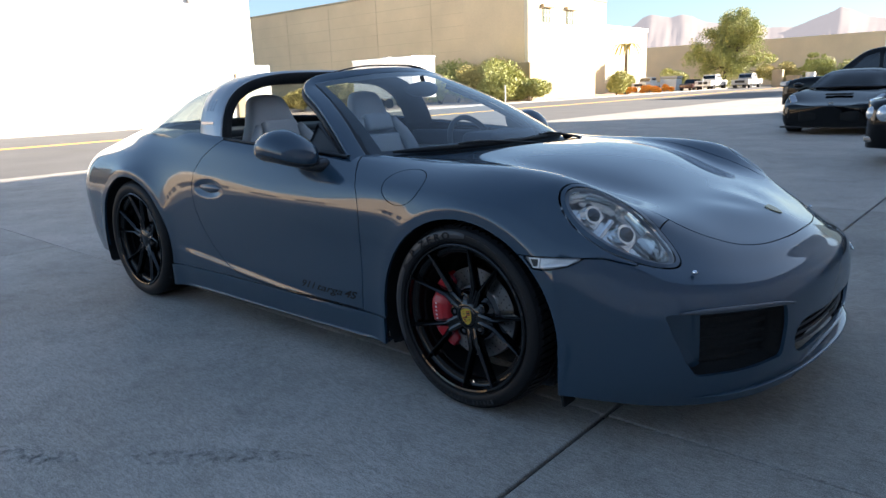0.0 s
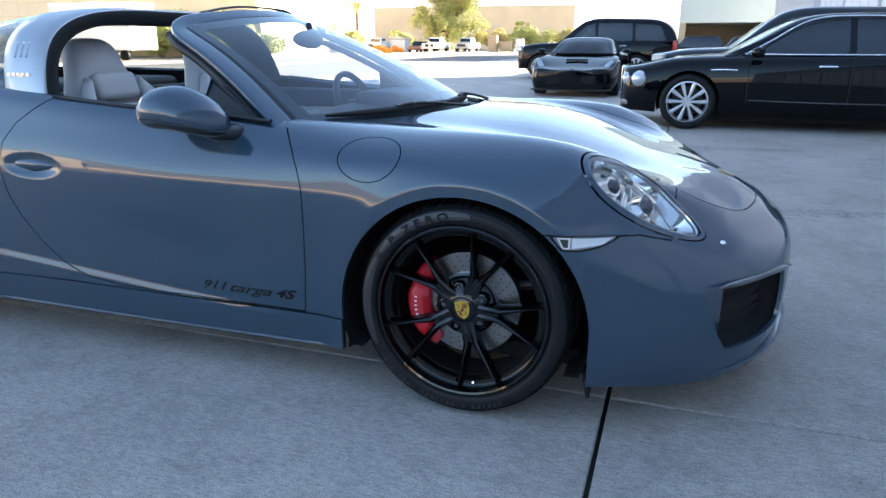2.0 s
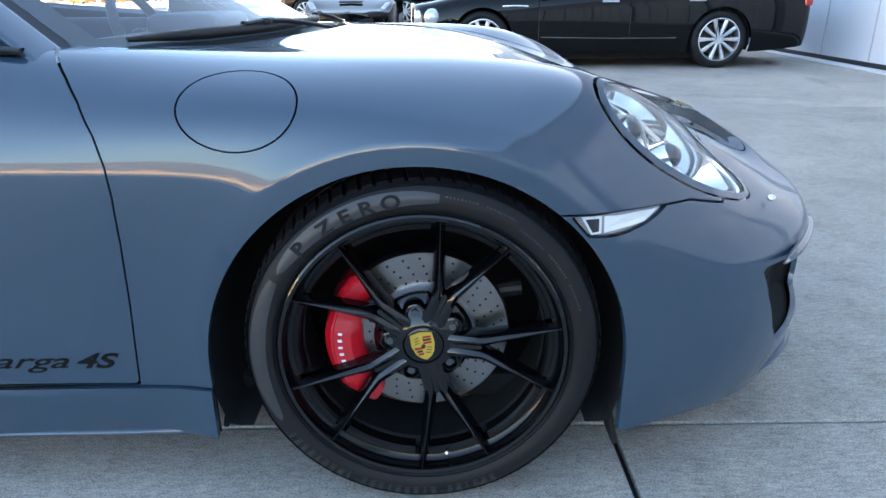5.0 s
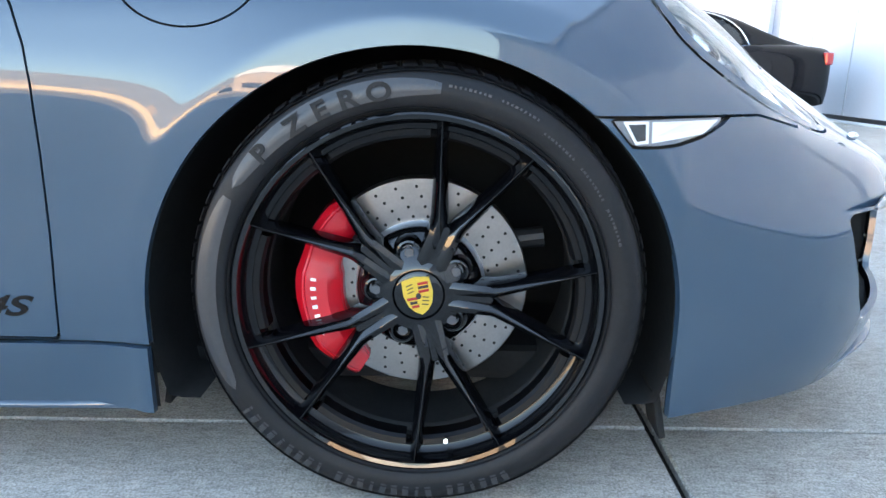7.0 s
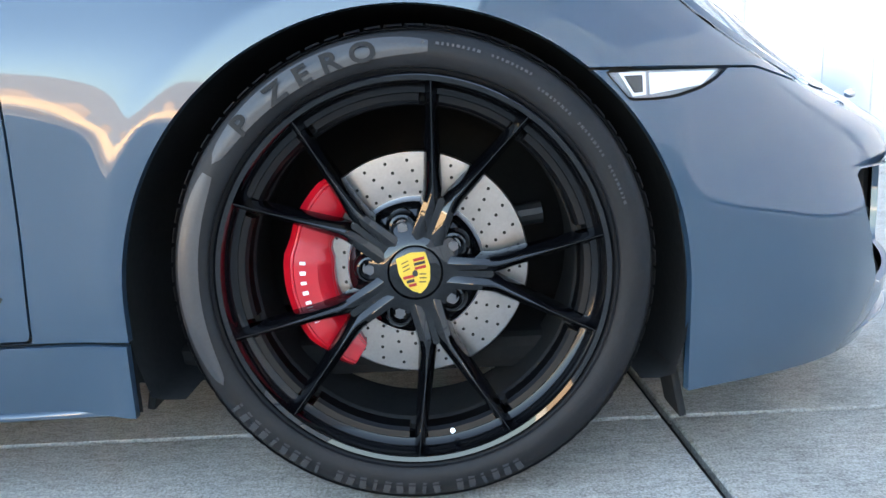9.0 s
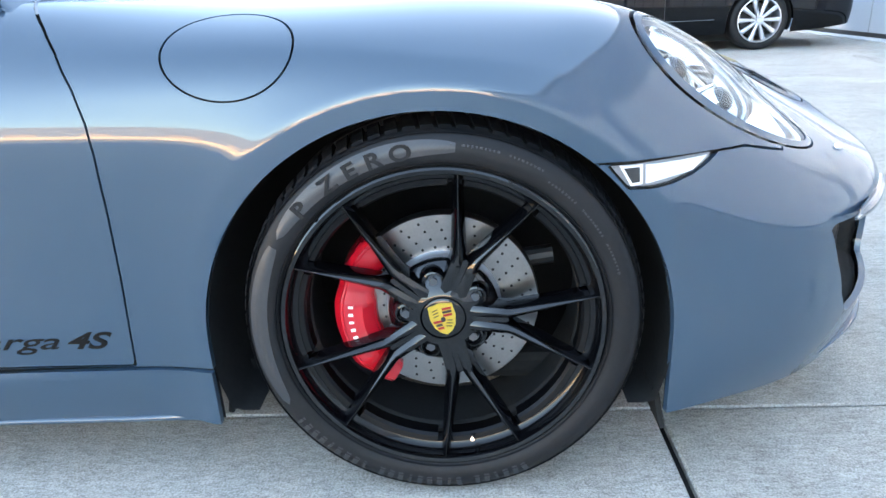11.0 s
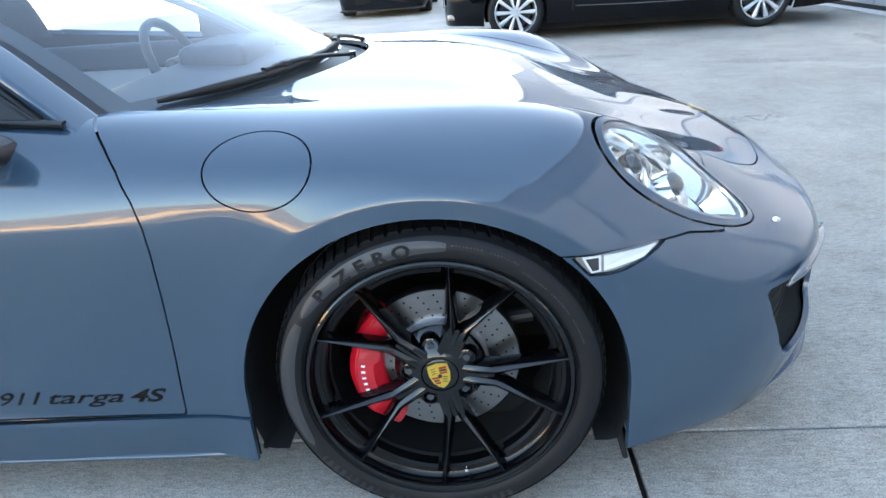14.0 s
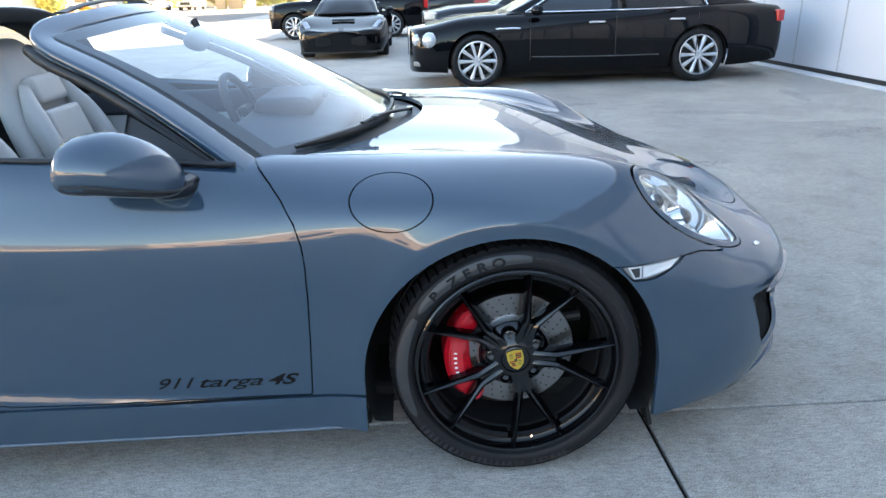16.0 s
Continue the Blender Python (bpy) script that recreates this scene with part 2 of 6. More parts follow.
LEAFDRY = mat("dry_bush_leaf", (0.38, 0.33, 0.12), rough=0.7, vary=0.3, scale=0.7, fine=5, tint=(0.5, 0.42, 0.16))
FLOWER = mat("orange_flower", (0.6, 0.28, 0.04), rough=0.7, vary=0.3, fine=9)


# ---- mesh tools ----
def thing(name, label, category, group="", kind="", at=None):
    e = tagged(new(name), label, category, group, kind)
    if at is not None:
        e.matrix_world = at
    return e


def mesh_ob(name, V, F, material, parent=None, label="", smooth=True):
    me = bpy.data.meshes.new(name)
    me.from_pydata([tuple(map(float, v)) for v in V], [], [tuple(f) for f in F])
    me.materials.append(material)
    if smooth:
        me.polygons.foreach_set("use_smooth", [True] * len(me.polygons))
    me.update()
    ob = new(name, me)
    if parent:
        ob.parent = parent
    if label:
        ob["label"] = label
    return ob


def part(name, bm, material, parent=None, label="", smooth=False, sharp=35):
    me = bpy.data.meshes.new(name)
    bmesh.ops.recalc_face_normals(bm, faces=bm.faces)
    bm.to_mesh(me)
    bm.free()
    me.materials.append(material)
    if smooth:
        me.polygons.foreach_set("use_smooth", [True] * len(me.polygons))
        me.set_sharp_from_angle(angle=radians(sharp))
    ob = new(name, me)
    if parent:
        ob.parent = parent
    if label:
        ob["label"] = label
    return ob


def box(size, at=(0, 0, 0), bevel=0.0, bm=None, rot=None, seg=2):
    own = bmesh.new()
    bmesh.ops.create_cube(own, size=1.0)
    bmesh.ops.scale(own, vec=size, verts=own.verts)
    if bevel:
        bmesh.ops.bevel(own, geom=own.edges[:], offset=bevel, segments=seg, profile=0.6, affect="EDGES")
    m = Matrix.Translation(at) @ (rot.to_4x4() if rot else Matrix())
    bmesh.ops.transform(own, matrix=m, verts=own.verts)
    return merge(bm, own)


def merge(bm, own):
    if bm is None:
        return own
    me = bpy.data.meshes.new("tmp")
    own.to_mesh(me)
    own.free()
    bm.from_mesh(me)
    bpy.data.meshes.remove(me)
    return bm


def rod(a, b, r0, r1=None, seg=12, bm=None, caps=True):
    a, b = Vector(a), Vector(b)
    own = bmesh.new()
    d = b - a
    bmesh.ops.create_cone(own, cap_ends=caps, segments=seg, radius1=r0, radius2=r0 if r1 is None else r1, depth=d.length)
    m = Matrix.Translation((a + b) / 2) @ d.to_track_quat("Z", "Y").to_matrix().to_4x4()
    bmesh.ops.transform(own, matrix=m, verts=own.verts)
    return merge(bm, own)


def lathe(profile, seg=72, axis="y", closed=False):
    """Turns a profile of (radius, offset) round the axis. Returns verts and faces."""
    V, F, n = [], [], len(profile)
    for i in range(seg):
        a = 2 * math.pi * i / seg
        for r, o in profile:
            V.append((r * math.cos(a), o, r * math.sin(a)) if axis == "y" else (r * math.cos(a), r * math.sin(a), o))
    for i in range(seg):
        j = (i + 1) % seg
        for k in range(n if closed else n - 1):
            q = (k + 1) % n
            F.append((i * n + k, i * n + q, j * n + q, j * n + k))
    return V, F


def sweep(path, section, up=(0, 0, 1), closed=False, scales=None, caps=True):
    """Carries a closed section (list of (side, up)) along a path."""
    P = [Vector(p) for p in path]
    V, F, n = [], [], len(section)
    for i, p in enumerate(P):
        t = (P[min(i + 1, len(P) - 1)] - P[max(i - 1, 0)]).normalized() if not closed else (P[(i + 1) % len(P)] - P[i - 1]).normalized()
        u = up[i] if isinstance(up, list) else up
        side = t.cross(Vector(u)).normalized()
        upv = side.cross(t).normalized()
        s = scales[i] if scales else 1.0
        for a, b in section:
            V.append(p + side * a * s + upv * b * s)
    m = len(P)
    for i in range(m if closed else m - 1):
        j = (i + 1) % m
        for k in range(n):
            q = (k + 1) % n
            F.append((i * n + k, i * n + q, j * n + q, j * n + k))
    if caps and not closed:
        F.append(tuple(range(n)))
        F.append(tuple(reversed(range((m - 1) * n, m * n))))
    return V, F


def ring(w, h, n=12, power=2.6):
    out = []
    for i in range(n):
        a = 2 * math.pi * i / n
        c, s = math.cos(a), math.sin(a)
        out.append((w / 2 * math.copysign(abs(c) ** (2 / power), c), h / 2 * math.copysign(abs(s) ** (2 / power), s)))
    return out


def smooth_path(points, n=24):
    P = np.array(points, float)
    t = np.concatenate([[0], np.cumsum(np.linalg.norm(np.diff(P, axis=0), axis=1))])
    return natural(t, P, np.linspace(0, t[-1], n))


def natural(t, P, q):
    """The natural cubic spline through P at t, read at q."""
    n = len(t)
    h = np.diff(t)
    A = np.zeros((n, n))
    R = np.zeros_like(P)
    A[0, 0] = A[-1, -1] = 1
    for i in range(1, n - 1):
        A[i, i - 1], A[i, i], A[i, i + 1] = h[i - 1], 2 * (h[i - 1] + h[i]), h[i]
        R[i] = 3 * ((P[i + 1] - P[i]) / h[i] - (P[i] - P[i - 1]) / h[i - 1])
    c = np.linalg.solve(A, R.reshape(n, -1)).reshape(R.shape)
    k = np.clip(np.searchsorted(t, q, side="right") - 1, 0, n - 2)
    d = (q - t[k]).reshape(-1, *([1] * (P.ndim - 1)))
    hk = h[k].reshape(d.shape)
    b = (P[k + 1] - P[k]) / hk - hk * (2 * c[k] + c[k + 1]) / 3
    return P[k] + b * d + c[k] * d ** 2 + (c[k + 1] - c[k]) / (3 * hk) * d ** 3


def chord(P, axis):
    """Shared spline parameters along an axis of a grid of points."""
    d = np.linalg.norm(np.diff(P, axis=axis), axis=2) ** 0.75
    return np.concatenate([[0], np.cumsum(d.mean(axis=1 - axis))])


def loft(rows, nu, nv, wrap_front=True, relax=2, wrap_rear=False):
    """Half a car's skin (outer side at +Y) from lengthwise control lines, sill first and centre line last, tail first and nose last."""
    G = np.array(rows, float)
    mirror = G[::-1][1:] * (1, -1, 1)
    G = np.concatenate([G, mirror])
    if wrap_front:
        G = np.concatenate([G, G[:, -2:-4:-1] * (1, -1, 1)], axis=1)
    first, keep = 0, len(rows[0])
    if wrap_rear:
        G = np.concatenate([G[:, 2:0:-1] * (1, -1, 1), G], axis=1)
        first, keep = 2, keep + 2
    t = chord(G, 1)
    u = np.linspace(t[first], t[keep - 1], nu)
    H = np.stack([natural(t, G[j], u) for j in range(len(G))])
    s = chord(H, 0)
    v = np.linspace(s[0], s[len(rows) - 1], nv)
    S = natural(s, H, v)
    for _ in range(relax):
        T = S.copy()
        T[1:-1, 1:-1] = S[1:-1, 1:-1] * 0.5 + 0.125 * (S[:-2, 1:-1] + S[2:, 1:-1] + S[1:-1, :-2] + S[1:-1, 2:])
        S = T
    S[-1, :, 1] = 0
    if wrap_front:
        S[:, -1, 1] = 0
    if wrap_rear:
        S[:, 0, 1] = 0
    F = [(j * nu + i, (j + 1) * nu + i, (j + 1) * nu + i + 1, j * nu + i + 1) for j in range(nv - 1) for i in range(nu - 1)]
    return S.reshape(-1, 3), F


def clip(V, F, f):
    """Cuts a mesh along f = 0 and keeps the part where f > 0."""
    V = np.asarray(V, float)
    keep, out, cache, extra = f > 0, [], {}, []
    base = len(V)

    def cut(a, b):
        key = (a, b) if a < b else (b, a)
        if key not in cache:
            w = f[key[0]] / (f[key[0]] - f[key[1]])
            extra.append(V[key[0]] * (1 - w) + V[key[1]] * w)
            cache[key] = base + len(extra) - 1
        return cache[key]

    for face in F:
        k = [keep[i] for i in face]
        if all(k):
            out.append(face)
        elif any(k):
            poly = []
            for n, a in enumerate(face):
                b = face[(n + 1) % len(face)]
                if keep[a]:
                    poly.append(a)
                if keep[a] != keep[b]:
                    poly.append(cut(a, b))
            if len(poly) > 2:
                out.append(tuple(poly))
    W = np.concatenate([V, np.array(extra)]) if extra else V
    return compact(W, out)


def compact(V, F):
    used = sorted({i for f in F for i in f})
    at = {o: n for n, o in enumerate(used)}
    return np.asarray(V)[used], [tuple(at[i] for i in f) for f in F]


def vertex_normals(V, F):
    N = np.zeros_like(V)
    for f in F:
        a, b, c = V[f[0]], V[f[1]], V[f[-1]]
        n = np.cross(b - a, c - a)
        for i in f:
            N[i] += n
    return N / np.maximum(np.linalg.norm(N, axis=1, keepdims=True), 1e-12)


def flip_y(V, F):
    return np.asarray(V) * (1, -1, 1), [tuple(reversed(f)) for f in F]


def both_sides(V, F):
    """Joins a half with its mirror image, welded on the centre line."""
    V = np.asarray(V)
    n, index, W = len(V), {}, list(V)
    for i, p in enumerate(V):
        if abs(p[1]) < 1e-6:
            index[i] = i
        else:
            index[i] = len(W)
            W.append(p * (1, -1, 1))
    return np.array(W), list(F) + [tuple(index[i] for i in reversed(f)) for f in F]


def panel(name, V, F, material, parent, label="", depth=0.012, inset=0.0015):
    """A sheet with turned-in edges, so that the gaps between panels are real."""
    V = np.asarray(V, float)
    count = {}
    for f in F:
        for n, a in enumerate(f):
            b = f[(n + 1) % len(f)]
            key = (a, b) if a < b else (b, a)
            count[key] = count.get(key, 0) + 1
    rim = []
    for f in F:
        for n, a in enumerate(f):
            b = f[(n + 1) % len(f)]
            if count[(a, b) if a < b else (b, a)] == 1:
                rim.append((a, b))
    N = vertex_normals(V, F)
    W, G, top, low = list(V), list(F), {}, {}
    for a, b in rim:
        for i in (a, b):
            if i not in top:
                top[i] = len(W)
                W.append(V[i])
                low[i] = len(W)
                W.append(V[i] - N[i] * depth)
        G.append((top[b], top[a], low[a], low[b]))
    return mesh_ob(name, W, G, material, parent, label)


def outline(points, n=160):
    """A smooth closed outline through a few points."""
    P = np.array(points, float)
    k = len(P)
    Q = np.concatenate([P[-3:], P, P[:4]])
    t = np.concatenate([[0], np.cumsum(np.linalg.norm(np.diff(Q, axis=0), axis=1) ** 0.7)])
    return natural(t, Q, np.linspace(t[3], t[3 + k], n, endpoint=False))


def inside(A, B, poly):
    """Signed distance to a closed outline in a plane, positive inside."""
    P, Q = poly, np.roll(poly, -1, axis=0)
    X = np.stack([A, B], axis=1)
    best, odd = np.full(len(X), 1e9), np.zeros(len(X), bool)
    for p, q in zip(P, Q):
        d = q - p
        w = np.clip(((X - p) @ d) / max(d @ d, 1e-12), 0, 1)
        best = np.minimum(best, np.hypot(*(X - p - w[:, None] * d).T))
        cross = (p[1] > X[:, 1]) != (q[1] > X[:, 1])
        xi = p[0] + (X[:, 1] - p[1]) * d[0] / (d[1] if abs(d[1]) > 1e-12 else 1e-12)
        odd ^= cross & (X[:, 0] < xi)
    return np.where(odd, best, -best)


def text_mesh(body, size, depth=0.0008, shear=0.0, space=1.0, bold=0.0):
    cu = bpy.data.curves.new("letters", "FONT")
    cu.body, cu.size, cu.extrude, cu.shear, cu.space_character = body, size, depth, shear, space
    cu.align_x, cu.align_y, cu.offset = "CENTER", "CENTER", bold
    ob = new("letters", cu)
    me = bpy.data.meshes.new_from_object(ob.evaluated_get(bpy.context.evaluated_depsgraph_get()))
    bpy.data.objects.remove(ob)
    bpy.data.curves.remove(cu)
    return me


# ---- ground, road and pavement ----
ground = mesh_ob("ground", [(-4000, -4000, -0.16), (4000, -4000, -0.16), (4000, 4000, -0.16), (-4000, 4000, -0.16)], [(0, 1, 2, 3)], SAND)
tagged(ground, "pale desert sand and gravel ground", "ground", kind="structure")
road = part("road", box((16.0, 320, 0.15), (-19.05, 60, -0.09)), ASPHALT)
tagged(road, "grey asphalt road with worn yellow lines", "road", kind="structure")
for dx in (-0.14, 0.14):
    part("road_line", box((0.11, 318, 0.008), (-20.0 + dx, 60, -0.012)), ROADPAINT, road, "double yellow centre line")
kerb = part("kerb", box((0.18, 320, 0.2), (-27.14, 60, -0.03), bevel=0.02), CONCRETE)
tagged(kerb, "low concrete kerb along the road", "kerb", kind="structure")
sealbed = part("joint_bed", box((16.6, 120, 0.1), (-2.75, 20, -0.068)), SEAL)
tagged(sealbed, "dark sealant bed under the pavement slabs", "pavement", kind="structure")
pavement = thing("pavement", "grey broom-finished concrete slabs with dark sealed joints", "pavement", kind="structure")
slab_mesh = {}
xs, ys = (-11.0, -9.465, -4.515, 0.435, 5.42), [-0.655 + 4.6 * k for k in range(-8, 13)]
for i in range(len(xs) - 1):
    for y0, y1 in zip(ys, ys[1:]):
        wx, wy = xs[i + 1] - xs[i] - 0.015, y1 - y0 - 0.007
        if wx not in slab_mesh:
            bm = box((wx, wy, 0.14), bevel=0.004, seg=1)
            me = bpy.data.meshes.new("slab")
            bm.to_mesh(me)
            bm.free()
            me.materials.append(CONCRETE)
            slab_mesh[wx] = me
        ob = new("slab", slab_mesh[wx])
        ob.parent = pavement
        ob.location = ((xs[i] + xs[i + 1]) / 2, (y0 + y1) / 2, -0.07)
        shade = 0.84 if i == len(xs) - 2 else 1.0  # the building's shade, painted as a darker tint on the bay beside it
        ob.color = (shade, shade, shade, 1)
# old tyre scuffs and oil marks, each with a ragged outline of its own
STAIN = bpy.data.materials.new("tyre_scuff")
STAIN.use_nodes = True
sn, sl = STAIN.node_tree.nodes, STAIN.node_tree.links
sb_, stx, srp, smx, sco = sn["Principled BSDF"], sn.new("ShaderNodeTexNoise"), sn.new("ShaderNodeValToRGB"), sn.new("ShaderNodeMath"), sn.new("ShaderNodeTexCoord")
sb_.inputs["Base Color"].default_value, sb_.inputs["Roughness"].default_value = (0.06, 0.06, 0.06, 1), 0.9
stx.inputs["Scale"].default_value, stx.inputs["Detail"].default_value = 28, 8
srp.color_ramp.elements[0].position, srp.color_ramp.elements[1].position = 0.46, 0.72
smx.operation, smx.inputs[1].default_value = "MULTIPLY", 0.55
sl.new(sco.outputs["Object"], stx.inputs["Vector"])
sl.new(stx.outputs["Fac"], srp.inputs[0])
sl.new(srp.outputs[0], smx.inputs[0])
sl.new(smx.outputs[0], sb_.inputs["Alpha"])
for k, (x, y, lx, ly, a) in enumerate([(-.42, -1.66, .30, .05, 38), (-.95, -2.05, .22, .05, 30), (1.6, 2.4, .5, .12, 10), (2.9, 4.6, .6, .14, -12), (1.2, 5.4, .7, .12, 5), (3.6, 3.4, .45, .1, 22), (-4.6, 1.6, 1.4, .2, 60), (-6, 3.2, 1.8, .2, 52), (2.2, -.2, .4, .07, 15), (1.55, -.9, .3, .05, -8), (-2.4, -2.2, .8, .12, 20), (4.3, 5.6, .5, .1, 80)]):
    pts = [(lx * math.cos(t) * (.8 + .35 * random.random()), ly * math.sin(t) * (.7 + .5 * random.random())) for t in np.linspace(0, 6.28, 22, endpoint=False)]
    o = mesh_ob("tyre_scuff", [(u, v, 0) for u, v in pts], [tuple(range(22))], STAIN, pavement, smooth=False)
    o.matrix_local = pose(x, y, .0012, 0, 0, a)


# ---- workshop building beside the cars ----
HALL_X, HALL_Y0, HALL_Y1, HALL_H = 5.62, -40.0, 33.0, 8.3
hall = thing("workshop_building", "long white metal workshop with tall panel doors", "building", kind="structure")
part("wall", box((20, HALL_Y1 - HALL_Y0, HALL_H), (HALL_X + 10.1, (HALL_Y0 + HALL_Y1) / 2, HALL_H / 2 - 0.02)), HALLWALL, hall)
part("threshold", box((0.3, HALL_Y1 - HALL_Y0, 0.03), (HALL_X - 0.05, (HALL_Y0 + HALL_Y1) / 2, 0.0), bevel=0.005), mat("pale_threshold", (0.6, 0.6, 0.6), rough=0.8), hall, "pale concrete threshold strip")
part("parapet", box((20.3, HALL_Y1 - HALL_Y0 + 0.3, 0.35), (HALL_X + 10.1, (HALL_Y0 + HALL_Y1) / 2, HALL_H + 0.15), bevel=0.03), GREYWALL, hall)
for k in range(14):
    y = HALL_Y0 + 2.7 + 5.05 * k
    door = part("panel_door", box((0.08, 4.6, 4.6), (HALL_X + 0.06, y, 2.37), bevel=0.006), WALLWHITE, hall, "white sectional panel door")
    for j in range(1, 4):
        part("door_seam", box((0.012, 0.02, 4.55), (HALL_X + 0.017, y - 2.3 + j * 1.15, 2.36)), GREYWALL, door)
    part("rubber_seal", box((0.05, 4.6, 0.06), (HALL_X + 0.03, y, 0.045), bevel=0.008), TRIM, door, "black rubber bottom seal")


# ---- wheels ----
def lathe_part(name, profile, material, parent, seg=72, closed=False, label=""):
    V, F = lathe(profile, seg, closed=closed)
    bm = bmesh.new()
    vs = [bm.verts.new(v) for v in V]
    for f in F:
        bm.faces.new([vs[i] for i in f])
    return part(name, bm, material, parent, label, smooth=True, sharp=40)


def disc_mesh(points, depth, axis_y=0.0):
    """A flat plate of the outline (x, z), standing out by depth to -y."""
    bm = bmesh.new()
    a = [bm.verts.new((x, axis_y, z)) for x, z in points]
    b = [bm.verts.new((x, axis_y - depth, z)) for x, z in points]
    bm.faces.new(a)
    bm.faces.new(list(reversed(b)))
    n = len(points)
    for i in range(n):
        bm.faces.new((a[i], b[i], b[(i + 1) % n], a[(i + 1) % n]))
    return bm


def tyre(parent, R, rim, width, lettered=False):
    s = R - rim
    prof = [(rim - 0.004, 0.014), (rim + 0.10 * s, 0.0), (rim + 0.28 * s, -0.008), (rim + 0.5 * s, -0.009), (rim + 0.72 * s, -0.002), (rim + 0.88 * s, 0.012), (rim + 0.95 * s, 0.028),
            (R - 0.007, 0.055), (R - 0.006, width / 2), (R - 0.007, width - 0.05), (rim + 0.9 * s, width - 0.02), (rim + 0.5 * s, width + 0.006), (rim - 0.004, width - 0.016)]
    if lettered:
        prof[4:9] = [(rim + 0.74 * s, -0.001), (rim + 0.82 * s, 0.008), (rim + 0.87 * s, 0.022), (R - 0.014, 0.046), (R - 0.012, 0.07), (R - 0.010, width / 2)]
    t = lathe_part("tyre", prof, RUBBER, parent, 120)
    if lettered:
        for q, o in ((0.05, -0.0005), (0.13, -0.003), (0.80, 0.002)):
            lathe_part("sidewall_ridge", [(rim + (q - .012) * s, o + .002), (rim + q * s, o - .0022), (rim + (q + .012) * s, o + .001)], RUBBER, t, 120)
        V, F = [], []
        n = 76
        for k in range(n):
            a0, a1 = 2 * math.pi * k / n, 2 * math.pi * (k + 0.72) / n
            base = len(V)
            for a in (a0, (a0 + a1) / 2, a1):
                for r, o in ((rim + 0.86 * s, 0.008), (rim + 0.915 * s, 0.017), (R - 0.006, 0.034), (R, 0.062), (R, 0.098), (R - 0.008, 0.098)):
                    sk = a + (o - 0.008) * 0.35
                    V.append((r * math.cos(sk), o - 0.0015, r * math.sin(sk)))
            for i in range(2):
                for j in range(5):
                    F.append((base + 6 * i + j, base + 6 * i + j + 1, base + 6 * i + j + 7, base + 6 * i + j + 6))
            F.append((base, base + 1, base + 2, base + 3, base + 4, base + 5))
            F.append((base + 17, base + 16, base + 15, base + 14, base + 13, base + 12))
        blocks = mesh_ob("tread", V, F, RUBBER, t, smooth=False)
        blocks["kind"] = "stuff"
        for lo, hi in ((0.108, 0.15), (0.16, width - 0.06)):
            lathe_part("tread_rib", [(R - 0.01, lo), (R, lo + 0.003), (R, hi - 0.003), (R - 0.01, hi)], RUBBER, t, 120)
        # smooth glossy bands on the sidewall
        for a0, a1 in ((84, 147), (150, 207)):
            V, F, m = [], [], 30
            for k in range(m + 1):
                a = radians(a0 + (a1 - a0) * k / m)
                w = 0.40 * (math.sin(math.pi * min(1, (k + 0.5) / m)) ** 0.25)
                for q in range(5):
                    f = 0.5 + w * (q / 4 - 0.5) * 1.0
                    off = np.interp(f, (0.1, 0.28, 0.5, 0.72, 0.88), (0.0, -0.008, -0.009, -0.002, 0.012)) - 0.0012
                    V.append(((rim + f * s) * math.cos(a), off, (rim + f * s) * math.sin(a)))
            for k in range(m):
                for q in range(4):
                    F.append((5 * k + q, 5 * k + q + 1, 5 * k + q + 6, 5 * k + q + 5))
            mesh_ob("sidewall_band", V, F, RUBBERGLOSS, t, "smooth glossy sidewall band")
        for i, (ch, a) in enumerate(zip("PZERO", (135.0, 123.4, 115.6, 108.0, 99.8))):
            me = text_mesh(ch, 0.038, 0.0006, bold=0.0011)
            m = Matrix.Rotation(-radians(a), 4, "Y") @ Matrix.Translation((rim + 0.45 * s, -0.0112, 0)) @ Matrix.Rotation(radians(90), 4, "Y") @ Matrix.Rotation(radians(90), 4, "X")
            me.transform(m @ Matrix.Diagonal((1.12, 0.9, 1, 1)))
            me.materials.append(RUBBER)
            o = new("letter", me)
            o.parent = t
        for k in range(46):
            a = radians(18 + 1.25 * k + (k // 9) * 2.2)
            o = part("sidewall_mark", box((0.0035, 0.0006, 0.0028 if k % 4 else 0.0045)), RUBBERGLOSS, t)
            o.matrix_local = Matrix.Rotation(-a, 4, "Y") @ Matrix.Translation((rim + (0.42 if k < 27 else 0.56) * s, -0.0093, 0))
        # small raised marks round the lower sidewall
        for k in range(24):
            a = radians(214 + 3.3 * k + (k // 9) * 3)
            bm = box((0.017, 0.0008, 0.0095 if k % 4 else 0.005), (0, 0, 0), bevel=0.0003, seg=1)
            o = part("sidewall_mark", bm, RUBBERMARK, t)
            o.matrix_local = Matrix.Rotation(-a, 4, "Y") @ Matrix.Translation((rim + 0.55 * s, -0.0085, 0)) @ Matrix.Rotation(radians(8 * math.sin(k * 2.1)), 4, "Y")
    return t


